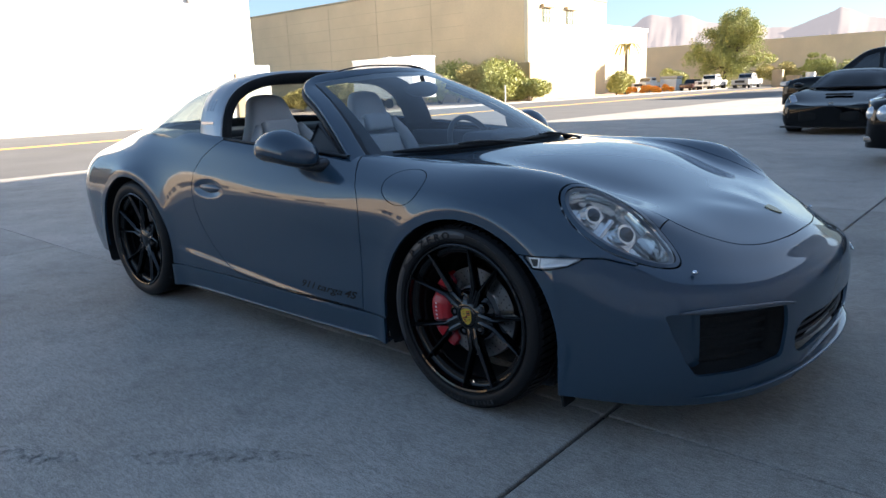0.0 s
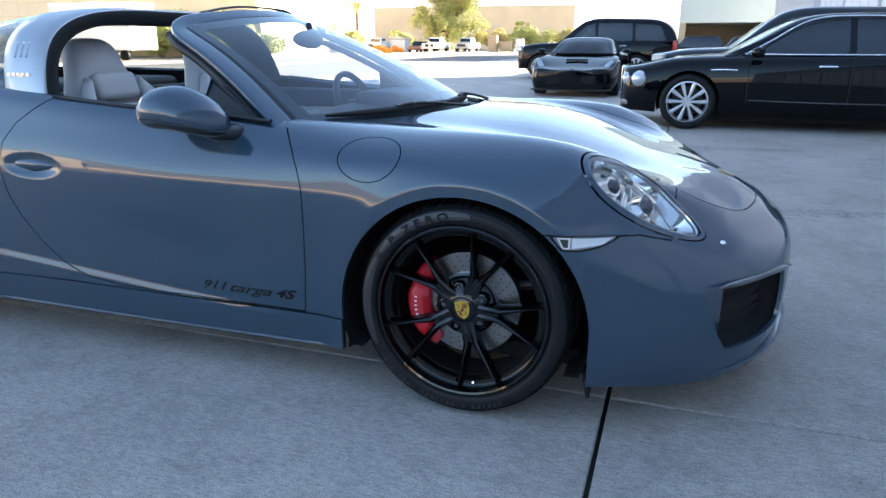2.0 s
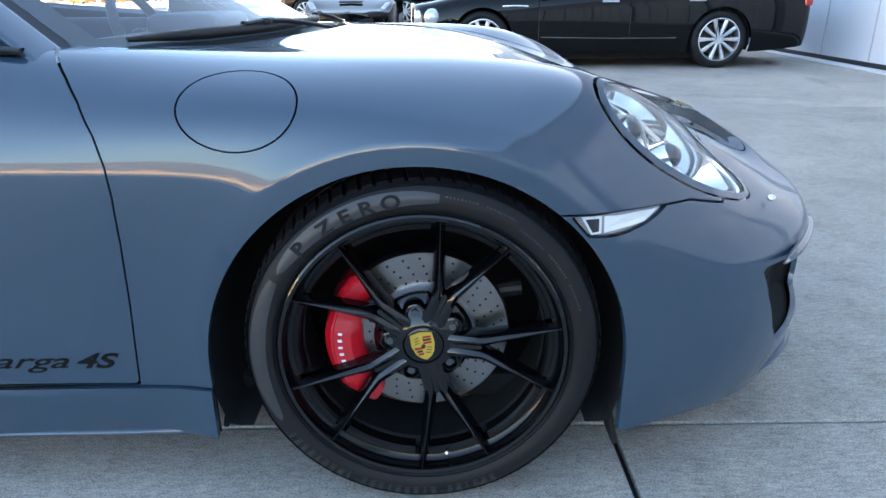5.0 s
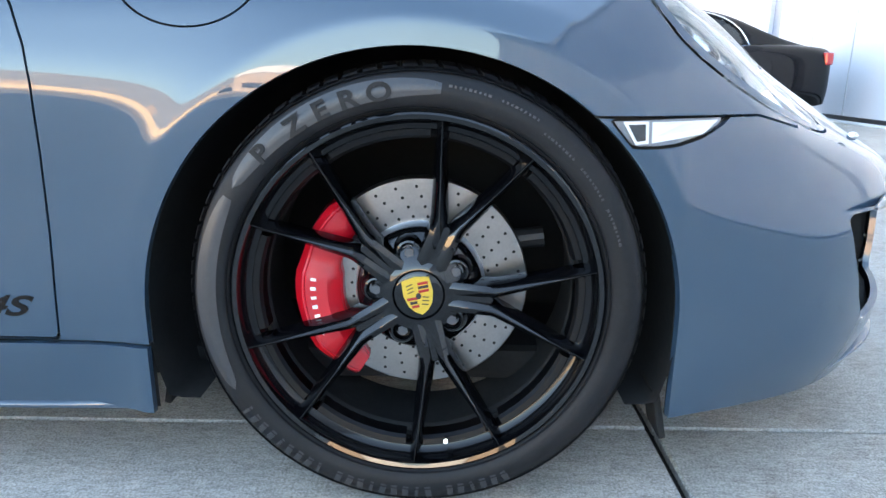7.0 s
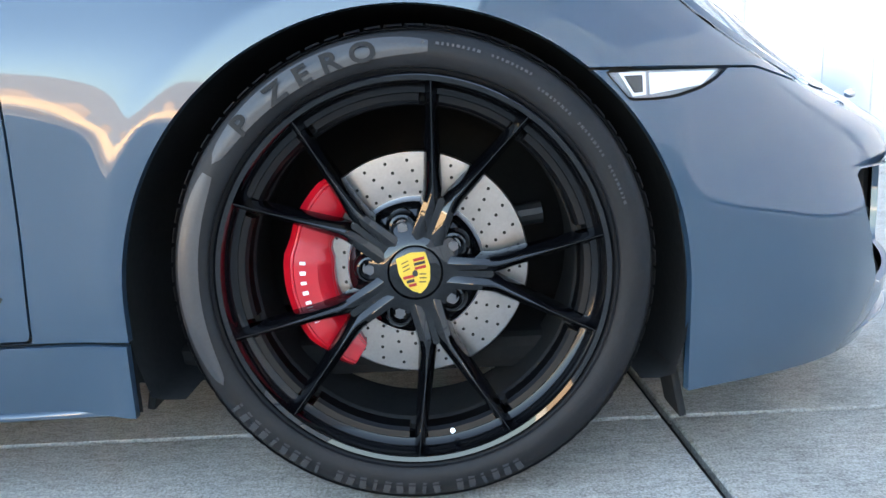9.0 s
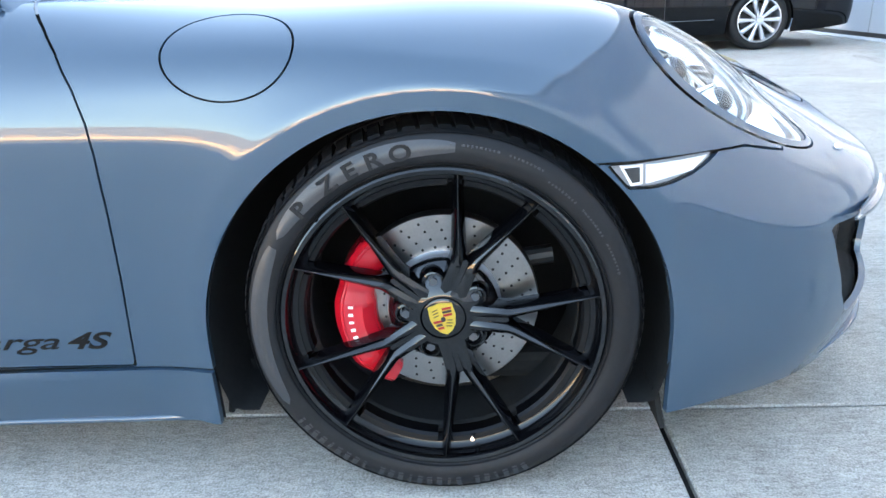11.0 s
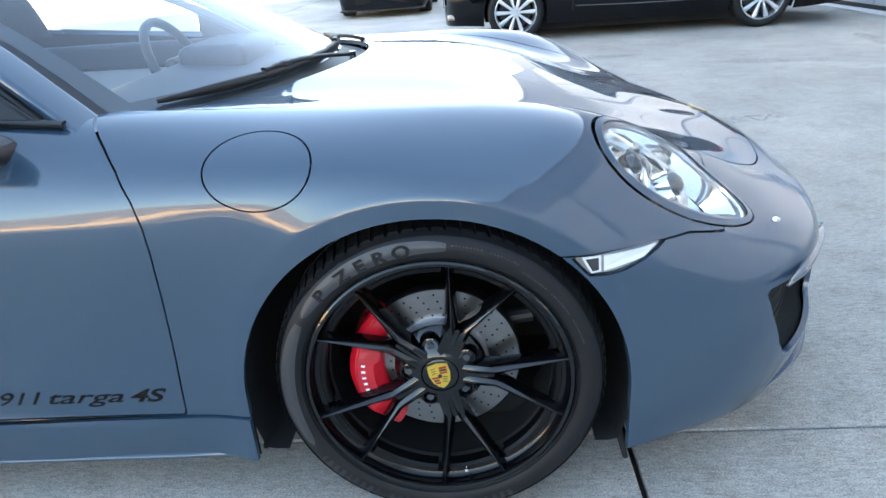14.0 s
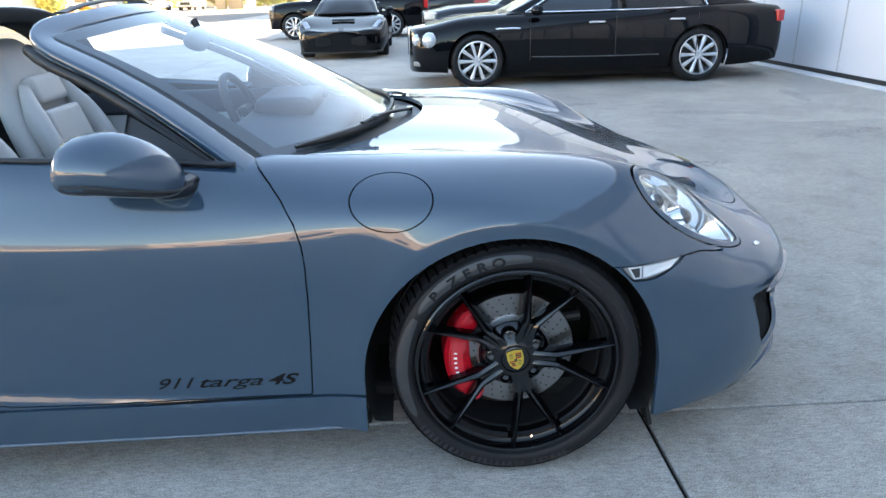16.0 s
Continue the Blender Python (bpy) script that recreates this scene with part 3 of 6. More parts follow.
def sport_wheel(car, at, R, width, detailed=True, flip=False, spin=0.0, caliper_sign=1):
    """Black ten-spoke wheel, outer face towards -y, lip in the plane y = 0."""
    rim = 0.268
    w = lathe_part("wheel", [(0.262, 0.012), (0.271, 0.003), (0.272, -0.002), (0.268, -0.005), (0.262, -0.003), (0.2588, 0.005), (0.2585, 0.009)], BLACKGLOSS, car, 120, label="gloss black ten-spoke alloy wheel")
    w.matrix_local = Matrix.Translation(at) @ Matrix.Rotation(math.pi if flip else 0, 4, "Z")
    tyre(w, R, rim, width, lettered=detailed)
    lathe_part("rim_step", [(0.2585, 0.0085), (0.2578, 0.020), (0.2535, 0.025), (0.2475, 0.027), (0.2462, 0.032), (0.2455, 0.046), (0.2435, 0.05)], SATINBLACK, w, 96)
    lathe_part("barrel", [(0.2437, 0.0495), (0.2435, 0.07), (0.2432, 0.09), (0.2435, width - 0.04), (0.262, width - 0.02)], LINER, w, 96)
    lathe_part("inner_step", [(0.2445, 0.052), (0.237, 0.052), (0.234, 0.056), (0.232, 0.07), (0.243, 0.085)], LINER, w, 96)
    hub = [(0.0, 0.031), (0.033, 0.0312), (0.0365, 0.033), (0.0372, 0.036), (0.038, 0.0355), (0.0395, 0.032), (0.046, 0.033), (0.060, 0.041), (0.078, 0.051), (0.091, 0.060), (0.097, 0.067), (0.097, 0.075)]
    lathe_part("hub", hub, BLACKGLOSS, w, 48)
    base = -4.3 + spin
    knee, tip = np.array((0.1145, 0.0150)), np.array((0.2535, 0.0680))
    for k in range(5):
        c = radians(base + 72 * k)
        for sgn in (-1, 1):
            # along, across, depth, half widths of crest and foot: straight from the hub to a knee, then straight to the rim
            rows_ = [(0.036, 0.0135, 0.0345, 0.0085, 0.0125), (0.060, 0.0135, 0.0305, 0.0080, 0.0130), (0.095, 0.0142, 0.0265, 0.0072, 0.0135), (0.1105, 0.0147, 0.0250, 0.0066, 0.0138)]
            for f in (0.03, 0.10, 0.3, 0.55, 0.8, 0.95, 1.0):
                p = knee * (1 - f) + tip * f
                rows_.append((p[0], p[1], 0.0248 - 0.0258 * f, 0.0060 - 0.0032 * f, 0.0138 - 0.0058 * f))
            V, F, n = [], [], 8
            for i, (al, ac, y, cw, fw_) in enumerate(rows_):
                dr = np.array((1.0, 0.0)) if i < 3 else (tip - knee) / np.linalg.norm(tip - knee)
                if i == 3:
                    dr = dr + np.array((1.0, 0.0))
                    dr /= np.linalg.norm(dr)
                nr = np.array((-dr[1], dr[0]))
                deep = 0.042 - 0.010 * i / (len(rows_) - 1)
                for a, b in ((-fw_, deep), (-fw_ * .9, 0.018), (-cw * 1.2, 0.0055), (-cw * .16, 0.0004), (cw * .16, 0.0004), (cw * 1.2, 0.0055), (fw_ * .9, 0.018), (fw_, deep)):
                    q = np.array((al, ac)) + nr * a
                    V.append((q[0] * math.cos(c) - sgn * q[1] * math.sin(c), y + b, q[0] * math.sin(c) + sgn * q[1] * math.cos(c)))
            for i in range(len(rows_) - 1):
                for q in range(n):
                    F.append((i * n + q, i * n + (q + 1) % n, (i + 1) * n + (q + 1) % n, (i + 1) * n + q))
            F.append(tuple(range(n - 1, -1, -1)))
            F.append(tuple(range((len(rows_) - 1) * n, len(rows_) * n)))
            bm = bmesh.new()
            vs = [bm.verts.new(v) for v in V]
            for f in F:
                bm.faces.new([vs[i] for i in f])
            part("spoke", bm, BLACKGLOSS, w, smooth=True, sharp=32)
        # ledges on the barrel between the spoke ends
        for a0, a1 in ((-12.0, 12.0), (18.5, 53.5)):
            V, F = [], []
            for i, q in enumerate(np.linspace(a0, a1, 10)):
                e = c + radians(q)
                for r_, y_ in ((0.2462, 0.026), (0.2375, 0.028), (0.2335, 0.034), (0.2335, 0.060), (0.2462, 0.060)):
                    V.append((r_ * math.cos(e), y_, r_ * math.sin(e)))
            for i in range(9):
                for q in range(5):
                    F.append((5 * i + q, 5 * i + (q + 1) % 5, 5 * i + 5 + (q + 1) % 5, 5 * i + 5 + q))
            F += [(4, 3, 2, 1, 0), (45, 46, 47, 48, 49)]
            bm = bmesh.new()
            vs = [bm.verts.new(v) for v in V]
            for f in F:
                bm.faces.new([vs[i] for i in f])
            part("rim_ledge", bm, RIMLEDGE, w)
        a = c + radians(36)
        bx, bz = 0.065 * math.cos(a), 0.065 * math.sin(a)
        bm = rod((bx, 0.07, bz), (bx, 0.048, bz), 0.0112, 0.0108, seg=20)
        rod((bx, 0.06, bz), (bx, 0.0405, bz), 0.0084, 0.0078, seg=6, bm=bm)
        part("wheel_bolt", bm, BOLT, w, "dark steel wheel bolt")
        pad = lathe_part("bolt_pad", [(0.0, 0.056), (0.0125, 0.056), (0.0135, 0.044), (0.0155, 0.0405), (0.0185, 0.0415), (0.0235, 0.050), (0.027, 0.064), (0.027, 0.085)], BLACKGLOSS, w, 28)
        pad.matrix_local = Matrix.Translation((bx, 0, bz))
        bm = bmesh.new()
        ring_ = []
        for y_ in (0.036, 0.065):
            ring_.append([bm.verts.new((r_ * math.cos(c) - o_ * math.sin(c), y_, r_ * math.sin(c) + o_ * math.cos(c))) for r_, o_ in ((0.034, 0.012), (0.07, 0.013), (0.104, 0.012), (0.112, 0.0), (0.104, -0.012), (0.07, -0.013), (0.034, -0.012))])
        bm.faces.new(ring_[0])
        bm.faces.new(ring_[1][::-1])
        for q in range(7):
            bm.faces.new((ring_[0][q], ring_[0][(q + 1) % 7], ring_[1][(q + 1) % 7], ring_[1][q]))
        part("spoke_web", bm, BLACKGLOSS, w)
    if not detailed:
        lathe_part("brake_disc", [(0.09, 0.09), (0.168, 0.09), (0.168, 0.12)], STEEL, w, 64)
        return w
    # centre badge: a plain gold shield with red and black bars
    shield = [(-0.021, 0.026), (0.0, 0.030), (0.021, 0.026), (0.0225, 0.004), (0.018, -0.014), (0.010, -0.024), (0.0, -0.030), (-0.010, -0.024), (-0.018, -0.014), (-0.0225, 0.004)]
    tilt = Matrix.Rotation(radians(-12), 4, "Y")
    badge = part("badge", disc_mesh(shield, 0.003, 0.0315), GOLD, w, "gold shield badge with red and black bars")
    badge.matrix_local = tilt
    for k, (x, z, m) in enumerate([(0.010, 0.0185, REDENAMEL), (0.0095, 0.0125, TRIM), (0.0092, 0.0065, REDENAMEL), (-0.010, -0.003, REDENAMEL), (-0.0092, -0.0095, TRIM), (-0.0075, -0.0155, REDENAMEL)]):
        part("enamel_bar", box((0.016 if k < 4 else 0.011, 0.001, 0.0042), (x, 0.0282, z)), m, badge)
    part("emblem", disc_mesh([(0.0042 * math.cos(i), 0.005 * math.sin(i)) for i in np.linspace(0, 5.5, 8)], 0.001, 0.0285), TRIM, badge)
    for q, x, z in ((-1, -.0105, .0185), (-1, -.0105, .0130), (-1, -.0105, .0075), (1, .0100, -.0035), (1, .0090, -.0090), (1, .0070, -.0145)):
        part("antler_bar", box((0.010, 0.001, 0.0014), (x, 0.0282, z), rot=Euler((0, radians(14 * q), 0)).to_matrix()), TRIM, badge)
    part("shield_border", disc_mesh([(x * 0.32, z * 0.36) for x, z in shield], 0.0008, 0.0288), GOLD, badge)
    # drilled disc, bell and red caliper
    d = lathe_part("brake_disc", [(0.088, 0.092), (0.1, 0.0905), (0.166, 0.0905), (0.168, 0.093), (0.168, 0.118), (0.09, 0.118)], STEEL, w, 96, label="drilled steel brake disc")
    V, F = [], []
    for k in range(30):
        for j in range(4):
            a, r = 2 * math.pi * (k + 0.23 * j) / 30, 0.108 + 0.0155 * j
            b = len(V)
            for q in range(8):
                V.append((r * math.cos(a) + 0.0026 * math.cos(q * 0.785), 0.0901, r * math.sin(a) + 0.0026 * math.sin(q * 0.785)))
            F.append(tuple(range(b, b + 8)))
    mesh_ob("drilling", V, F, LINER, d, smooth=False)["kind"] = "stuff"
    lathe_part("disc_bell", [(0.05, 0.069), (0.094, 0.069), (0.100, 0.075), (0.102, 0.0915)], ALLOY, w, 64)
    sec = [(-0.046, -0.05), (-0.044, 0.010), (-0.024, 0.022), (0.010, 0.028), (0.024, 0.016), (0.029, -0.05)]
    path = [(0.166 * math.cos(radians(a)), 0.082, 0.166 * math.sin(radians(a))) for a in np.linspace(131, 236, 22)]
    V, F = [], []
    for i, p in enumerate(path):
        a = radians(np.linspace(131, 236, 22)[i])
        rad = np.array((math.cos(a), 0, math.sin(a)))
        f = i / 21
        sc = float(np.interp(f, (0, .05, .27, .31, .35, .40, .56, .60, .64, .78, .84, .93, 1), (.62, .80, .92, .78, .98, 1.04, 1.04, .99, 1.04, 1.0, .80, .74, .55)))
        bulge = float(np.interp(f, (.26, .31, .36, .80, .85), (.004, -.004, .007, .006, 0)))
        for q, (u, o) in enumerate(sec):
            V.append(np.array(p) + rad * u * sc + np.array((0, -1, 0)) * (o * sc + (bulge if 1 < q < 5 else 0)))
    n = len(sec)
    for i in range(21):
        for q in range(n):
            F.append((i * n + q, i * n + (q + 1) % n, (i + 1) * n + (q + 1) % n, (i + 1) * n + q))
    F += [tuple(range(n)), tuple(range(22 * n - 1, 21 * n - 1, -1))]
    bm = bmesh.new()
    vs = [bm.verts.new(v) for v in V]
    for f in F:
        bm.faces.new([vs[i] for i in f])
    bmesh.ops.recalc_face_normals(bm, faces=bm.faces)
    bmesh.ops.bevel(bm, geom=[e for e in bm.edges if e.calc_face_angle(0) > 0.6], offset=0.003, segments=2, affect="EDGES")
    cal = part("caliper", bm, RED, w, "red painted brake caliper", smooth=True, sharp=30)
    for k in range(7):
        a = radians(205 - 5.2 * k)
        bm = box((0.0085, 0.0012, 0.0058 if k % 2 else 0.0048), (0, 0, 0), bevel=0.0005, seg=1)
        o = part("letter_bar", bm, WHITEINK, cal)
        o.matrix_local = Matrix.Translation((0.161 * math.cos(a), 0.0465, 0.161 * math.sin(a))) @ Matrix.Rotation(-a, 4, "Y")
    part("valve", rod((0.045, 0.03, -0.236), (0.043, 0.006, -0.228), 0.004, 0.0035), CHROME, w, "bright tyre valve")
    # suspension strut behind the disc
    part("strut", rod((0.12, 0.17, 0.05), (0.2, 0.17, 0.06), 0.018), TRIM, w)
    return w


# ---- the sports car ----
car = thing("sports_car", "slate-blue metallic open-top sports car with silver roof hoop", "car")
X0 = (-3.42, -3.2, -2.9, -2.6, -2.3, -2.0, -1.6, -1.2, -0.8, -0.5, -0.25)


def line(rear, front):
    return [(x, y, z) for x, (y, z) in zip(X0, rear)] + list(front)


# lengthwise lines of one body half, from the sill up to the centre line
SILL_FOOT = line([(.70, .25), (.82, .2), (.88, .2), (.90, .18), (.90, .16), (.872, .14), (.862, .14), (.86, .14), (.86, .145), (.862, .15), (.868, .15)],
             [(0, .87, .15), (.2, .868, .13), (.37, .882, .148), (.505, .832, .143), (.642, .766, .140), (.770, .664, .142), (.870, .522, .146), (.936, .30, .150), (.953, 0, .155)])
SILL_TOP = line([(.73, .36), (.85, .33), (.905, .32), (.925, .3), (.92, .29), (.898, .27), (.877, .26), (.875, .26), (.875, .26), (.877, .265), (.882, .29)],
             [(0, .887, .30), (.2, .885, .28), (.37, .887, .26), (.52, .846, .228), (.66, .787, .230), (.79, .682, .236), (.89, .542, .246), (.96, .31, .256), (.982, 0, .26)])
FLANK_LOW = line([(.74, .5), (.865, .5), (.915, .5), (.93, .48), (.925, .47), (.905, .45), (.884, .44), (.879, .44), (.877, .44), (.88, .44), (.89, .45)],
             [(0, .895, .45), (.2, .892, .44), (.37, .884, .42), (.52, .846, .42), (.66, .785, .42), (.79, .685, .42), (.89, .545, .43), (.965, .31, .435), (.99, 0, .435)])
FLANK_MID = line([(.73, .62), (.86, .65), (.91, .66), (.922, .66), (.915, .65), (.897, .64), (.887, .63), (.885, .63), (.885, .63), (.888, .63), (.895, .63)],
             [(0, .900, .62), (.2, .89, .60), (.37, .866, .575), (.52, .82, .55), (.66, .745, .53), (.78, .645, .52), (.87, .51, .515), (.94, .29, .515), (.965, 0, .515)])
SHOULDER_LOW = line([(.68, .71), (.80, .77), (.855, .80), (.87, .815), (.868, .81), (.872, .78), (.876, .745), (.877, .722), (.877, .716), (.88, .715), (.886, .715)],
             [(0, .886, .715), (.2, .868, .70), (.36, .83, .68), (.5, .778, .635), (.63, .70, .585), (.74, .60, .565), (.83, .46, .552), (.90, .27, .547), (.93, 0, .545)])
SHOULDER = line([(.6, .75), (.70, .83), (.75, .87), (.79, .895), (.81, .90), (.835, .88), (.850, .84), (.848, .81), (.846, .797), (.847, .793), (.849, .793)],
             [(0, .835, .795), (.2, .81, .792), (.335, .765, .785), (.455, .70, .722), (.575, .63, .66), (.69, .54, .62), (.78, .42, .594), (.86, .24, .580), (.90, 0, .573)])
CROWN = line([(.5, .78), (.6, .86), (.66, .92), (.715, .955), (.75, .965), (.79, .96), (.808, .93), (.795, .90), (.77, .872), (.735, .857), (.72, .85)],
             [(0, .710, .851), (.19, .688, .844), (.31, .668, .823), (.43, .642, .774), (.545, .585, .708), (.64, .47, .666), (.72, .36, .634), (.81, .2, .610), (.86, 0, .600)])
DECK_OUTER = line([(.38, .80), (.47, .885), (.52, .96), (.56, .99), (.60, .98), (.64, .97), (.65, .94), (.64, .91), (.61, .885), (.575, .869), (.565, .856)],
             [(0, .575, .843), (.18, .560, .813), (.29, .540, .781), (.39, .508, .749), (.495, .445, .717), (.58, .345, .696), (.66, .25, .676), (.75, .14, .648), (.80, 0, .634)])
DECK_INNER = line([(.2, .81), (.25, .90), (.28, .98), (.3, 1.0), (.3, .98), (.3, .96), (.3, .94), (.3, .92), (.3, .905), (.3, .89), (.33, .872)],
             [(0, .36, .856), (.17, .35, .825), (.27, .32, .796), (.36, .28, .766), (.45, .235, .737), (.53, .19, .714), (.62, .13, .692), (.70, .07, .672), (.74, 0, .662)])
CENTRE = line([(0, .81), (0, .905), (0, .985), (0, 1.01), (0, .985), (0, .96), (0, .945), (0, .925), (0, .912), (0, .896), (0, .883)],
             [(0, 0, .870), (.16, 0, .842), (.26, 0, .814), (.34, 0, .785), (.42, 0, .755), (.5, 0, .727), (.59, 0, .706), (.66, 0, .688), (.70, 0, .676)])
ROWS = [SILL_FOOT, SILL_TOP, FLANK_LOW, FLANK_MID, SHOULDER_LOW, SHOULDER, CROWN, DECK_OUTER, DECK_INNER, CENTRE]
V, F = loft(ROWS, 560, 190)


def arch(V, cx, cz, R):
    d = np.where(V[:, 2] > cz, np.hypot(V[:, 0] - cx, V[:, 2] - cz) - R, np.abs(V[:, 0] - cx) - R + 0.0 * V[:, 0])
    return np.where(V[:, 1] > 0.5, d, 1.0)


# crease that rises along the door foot; below it the flank flares out
run = np.clip((-.62 - V[:, 0]) / 1.3, 0, 1)
low = np.clip((.268 + .10 * run ** 1.5 - V[:, 2]) / .034, 0, 1)
fade = np.clip((-.5 - V[:, 0]) / .35, 0, 1) * np.clip((V[:, 0] + 2.06) / .22, 0, 1)
V[:, 1] += np.where(V[:, 1] > .6, .009 * low * low * (3 - 2 * low) * fade, 0)
FRONT_ARCH, REAR_ARCH = (-0.01, 0.30, 0.395), (-2.45, 0.31, 0.405)
LIP = ((-3.0, .90), (-2.8, .925), (-2.45, .938), (-2.1, .920), (-1.6, .885), (-.6, .884), (-.42, .890), (-.25, .899), (0, .905), (.2, .899), (.37, .890), (.46, .860), (.52, .836), (.66, .775), (.79, .675), (.9, .5))
for a in (FRONT_ARCH, REAR_ARCH):
    # an upright lip round the opening, a crease, and a hollow that runs out into the flank
    d = arch(V, *a)
    rise = np.clip((V[:, 2] - a[1]) / 0.26, 0, 1)
    u = d - 0.014 - 0.024 * rise ** 0.7
    u = 0.5 * (u + np.sqrt(u * u + 0.005 ** 2))
    lip_y = np.interp(V[:, 0], *np.array(LIP).T)
    flare = np.minimum(0.007 * np.logaddexp(0, (lip_y - V[:, 1]) / 0.007), 0.045) * np.exp(-u / 0.05) + 0.004 * rise * np.exp(-u / 0.12)
    V[:, 1] += np.where((d < 0.5) & (V[:, 1] > 0.5), flare, 0)
for a in (FRONT_ARCH, REAR_ARCH):
    V, F = clip(V, F, arch(V, *a))
CABIN = [(-.42, 0), (-.47, .42), (-.64, .69), (-.9, .752), (-1.2, .778), (-1.6, .79), (-2.0, .77), (-2.3, .73), (-2.6, .63), (-2.78, .42), (-2.86, 0)]
CABIN = outline(CABIN + [(x, -y) for x, y in CABIN[-2:0:-1]])
SHELL_V, SHELL_F = clip(V, F, -inside(V[:, 0], V[:, 1], CABIN) - 0.001)
V, F = SHELL_V, SHELL_F
HOOD = [(.862, 0), (.858, .10), (.842, .21), (.818, .305), (.776, .392), (.704, .468), (.624, .520), (.52, .548), (.36, .572), (.2, .592), (0, .614), (-.2, .638), (-.42, .665), (-.60, .678), (-.64, .66)]
HOOD_IN = smooth_path(HOOD[:-1], 60)
HOOD_LINE = np.array([tuple(p) for p in HOOD_IN] + [(-.9, .66), (-.9, -.66)] + [(x, -y) for x, y in HOOD_IN[::-1][:-1]])
LAMP_C, LAMP_A, LAMP_N = np.array((.503, .710, .695)), np.array((.338, -.11, -.245)), np.array((.50, .52, .69))
LAMP_A /= np.linalg.norm(LAMP_A)
LAMP_N -= LAMP_A * (LAMP_N @ LAMP_A)
LAMP_N /= np.linalg.norm(LAMP_N)
LAMP_B = np.cross(LAMP_N, LAMP_A)
MARKER = np.array([(.262, .600), (.36, .603), (.447, .604), (.428, .590), (.40, .576), (.36, .566), (.33, .563), (.295, .563)])
DOOR = np.array([(-.67, 1.2), (-.667, .878), (-.645, .860), (-.612, .830), (-.581, .795), (-.552, .742), (-.537, .69), (-.532, .64), (-.533, .55), (-.539, .42), (-.548, .262), (-.8, .262), (-1.1, .264), (-1.32, .268), (-1.46, .285), (-1.57, .325), (-1.66, .40),
                 (-1.735, .49), (-1.785, .58), (-1.81, .68), (-1.79, .77), (-1.73, .84), (-1.65, .89), (-1.57, .935), (-1.55, 1.2)])
INTAKE = np.array([(.768, .438), (.76, .446), (.60, .447), (.445, .440), (.434, .432), (.430, .38), (.440, .282), (.450, .270), (.58, .256), (.70, .248), (.712, .252), (.738, .30), (.760, .38)])
LOWER_GRILLE = outline([(.355, .358), (.2, .37), (0, .373), (-.2, .37), (-.355, .358), (-.38, .325), (-.36, .268), (-.2, .262), (0, .26), (.2, .262), (.36, .268), (.38, .325)])
GAP = 0.0019


def lamp_field(V, grow=0.0):
    D = V - LAMP_C
    a, b, c = D @ LAMP_A, D @ LAMP_B, D @ LAMP_N
    r = np.hypot(a / (0.217 + grow), b / (0.107 + grow - 0.05 * a - 0.16 * np.maximum(a, 0) ** 1.5))
    return np.where((np.abs(c) < 0.2) & (V[:, 0] > 0.1), (1 - r) * 0.12, -1.0)


def rear_edge(V):
    return V[:, 0] + 0.215 + 0.72 * V[:, 1] ** 2


def split(V, F, f):
    return clip(V, F, f - GAP), clip(V, F, -f - GAP)


# the lamps, then hood, bumper, sill, door, fuel flap; what is left is fender and quarter panel
(LV, LF), (V, F) = split(V, F, lamp_field(V))
(HV, HF), (V, F) = split(V, F, np.where(V[:, 2] > 0.5, inside(V[:, 0], V[:, 1], HOOD_LINE), -1.0))
(MV, MF), (V, F) = split(V, F, np.where(V[:, 1] > 0.6, inside(V[:, 0], V[:, 2], MARKER), -1.0))
HV, HF = clip(HV, HF, rear_edge(HV))
panel("hood", *both_sides(HV, HF), PAINT, car)
bump = np.where(V[:, 0] > 0.05, np.maximum(0.604 - V[:, 2] - 0.25 * np.maximum(V[:, 0] - 0.5, 0), V[:, 0] - 0.585), -1.0)
(BV, BF), (V, F) = split(V, F, bump)
BV, BF = clip(BV, BF, -np.where(BV[:, 0] > 0.55, inside(BV[:, 1], BV[:, 2], INTAKE), -1.0))
BV, BF = clip(BV, BF, -np.where(BV[:, 0] > 0.55, inside(BV[:, 1], BV[:, 2], LOWER_GRILLE), -1.0))
bumper = panel("front_bumper", *both_sides(BV, BF), PAINT, car, depth=0.012)
sill = np.where((V[:, 0] < -0.3) & (V[:, 0] > -2.06), 0.258 - V[:, 2], -1.0)
(SV, SF), (V, F) = split(V, F, sill)
(DV, DF), (V, F) = split(V, F, np.where(V[:, 1] > 0.6, inside(V[:, 0], V[:, 2], DOOR), -1.0))
FLAP = V[np.argmin(np.hypot(V[:, 0] + .314, V[:, 2] - .788) + 9 * (V[:, 1] < .6))]
fuel = 0.103 - np.linalg.norm((V - FLAP) * (1, .9, 1.36), axis=1)
(FV, FF), (PV, PF) = split(V, F, fuel)
SV[:, 1] += 0.008
HANDLE = (-1.655, .690)
hv = np.hypot((DV[:, 0] - HANDLE[0]) / 0.105, (DV[:, 2] - HANDLE[1]) / 0.034)
DV[:, 1] -= 0.020 * np.clip(1.25 - hv, 0, 1) ** 0.7
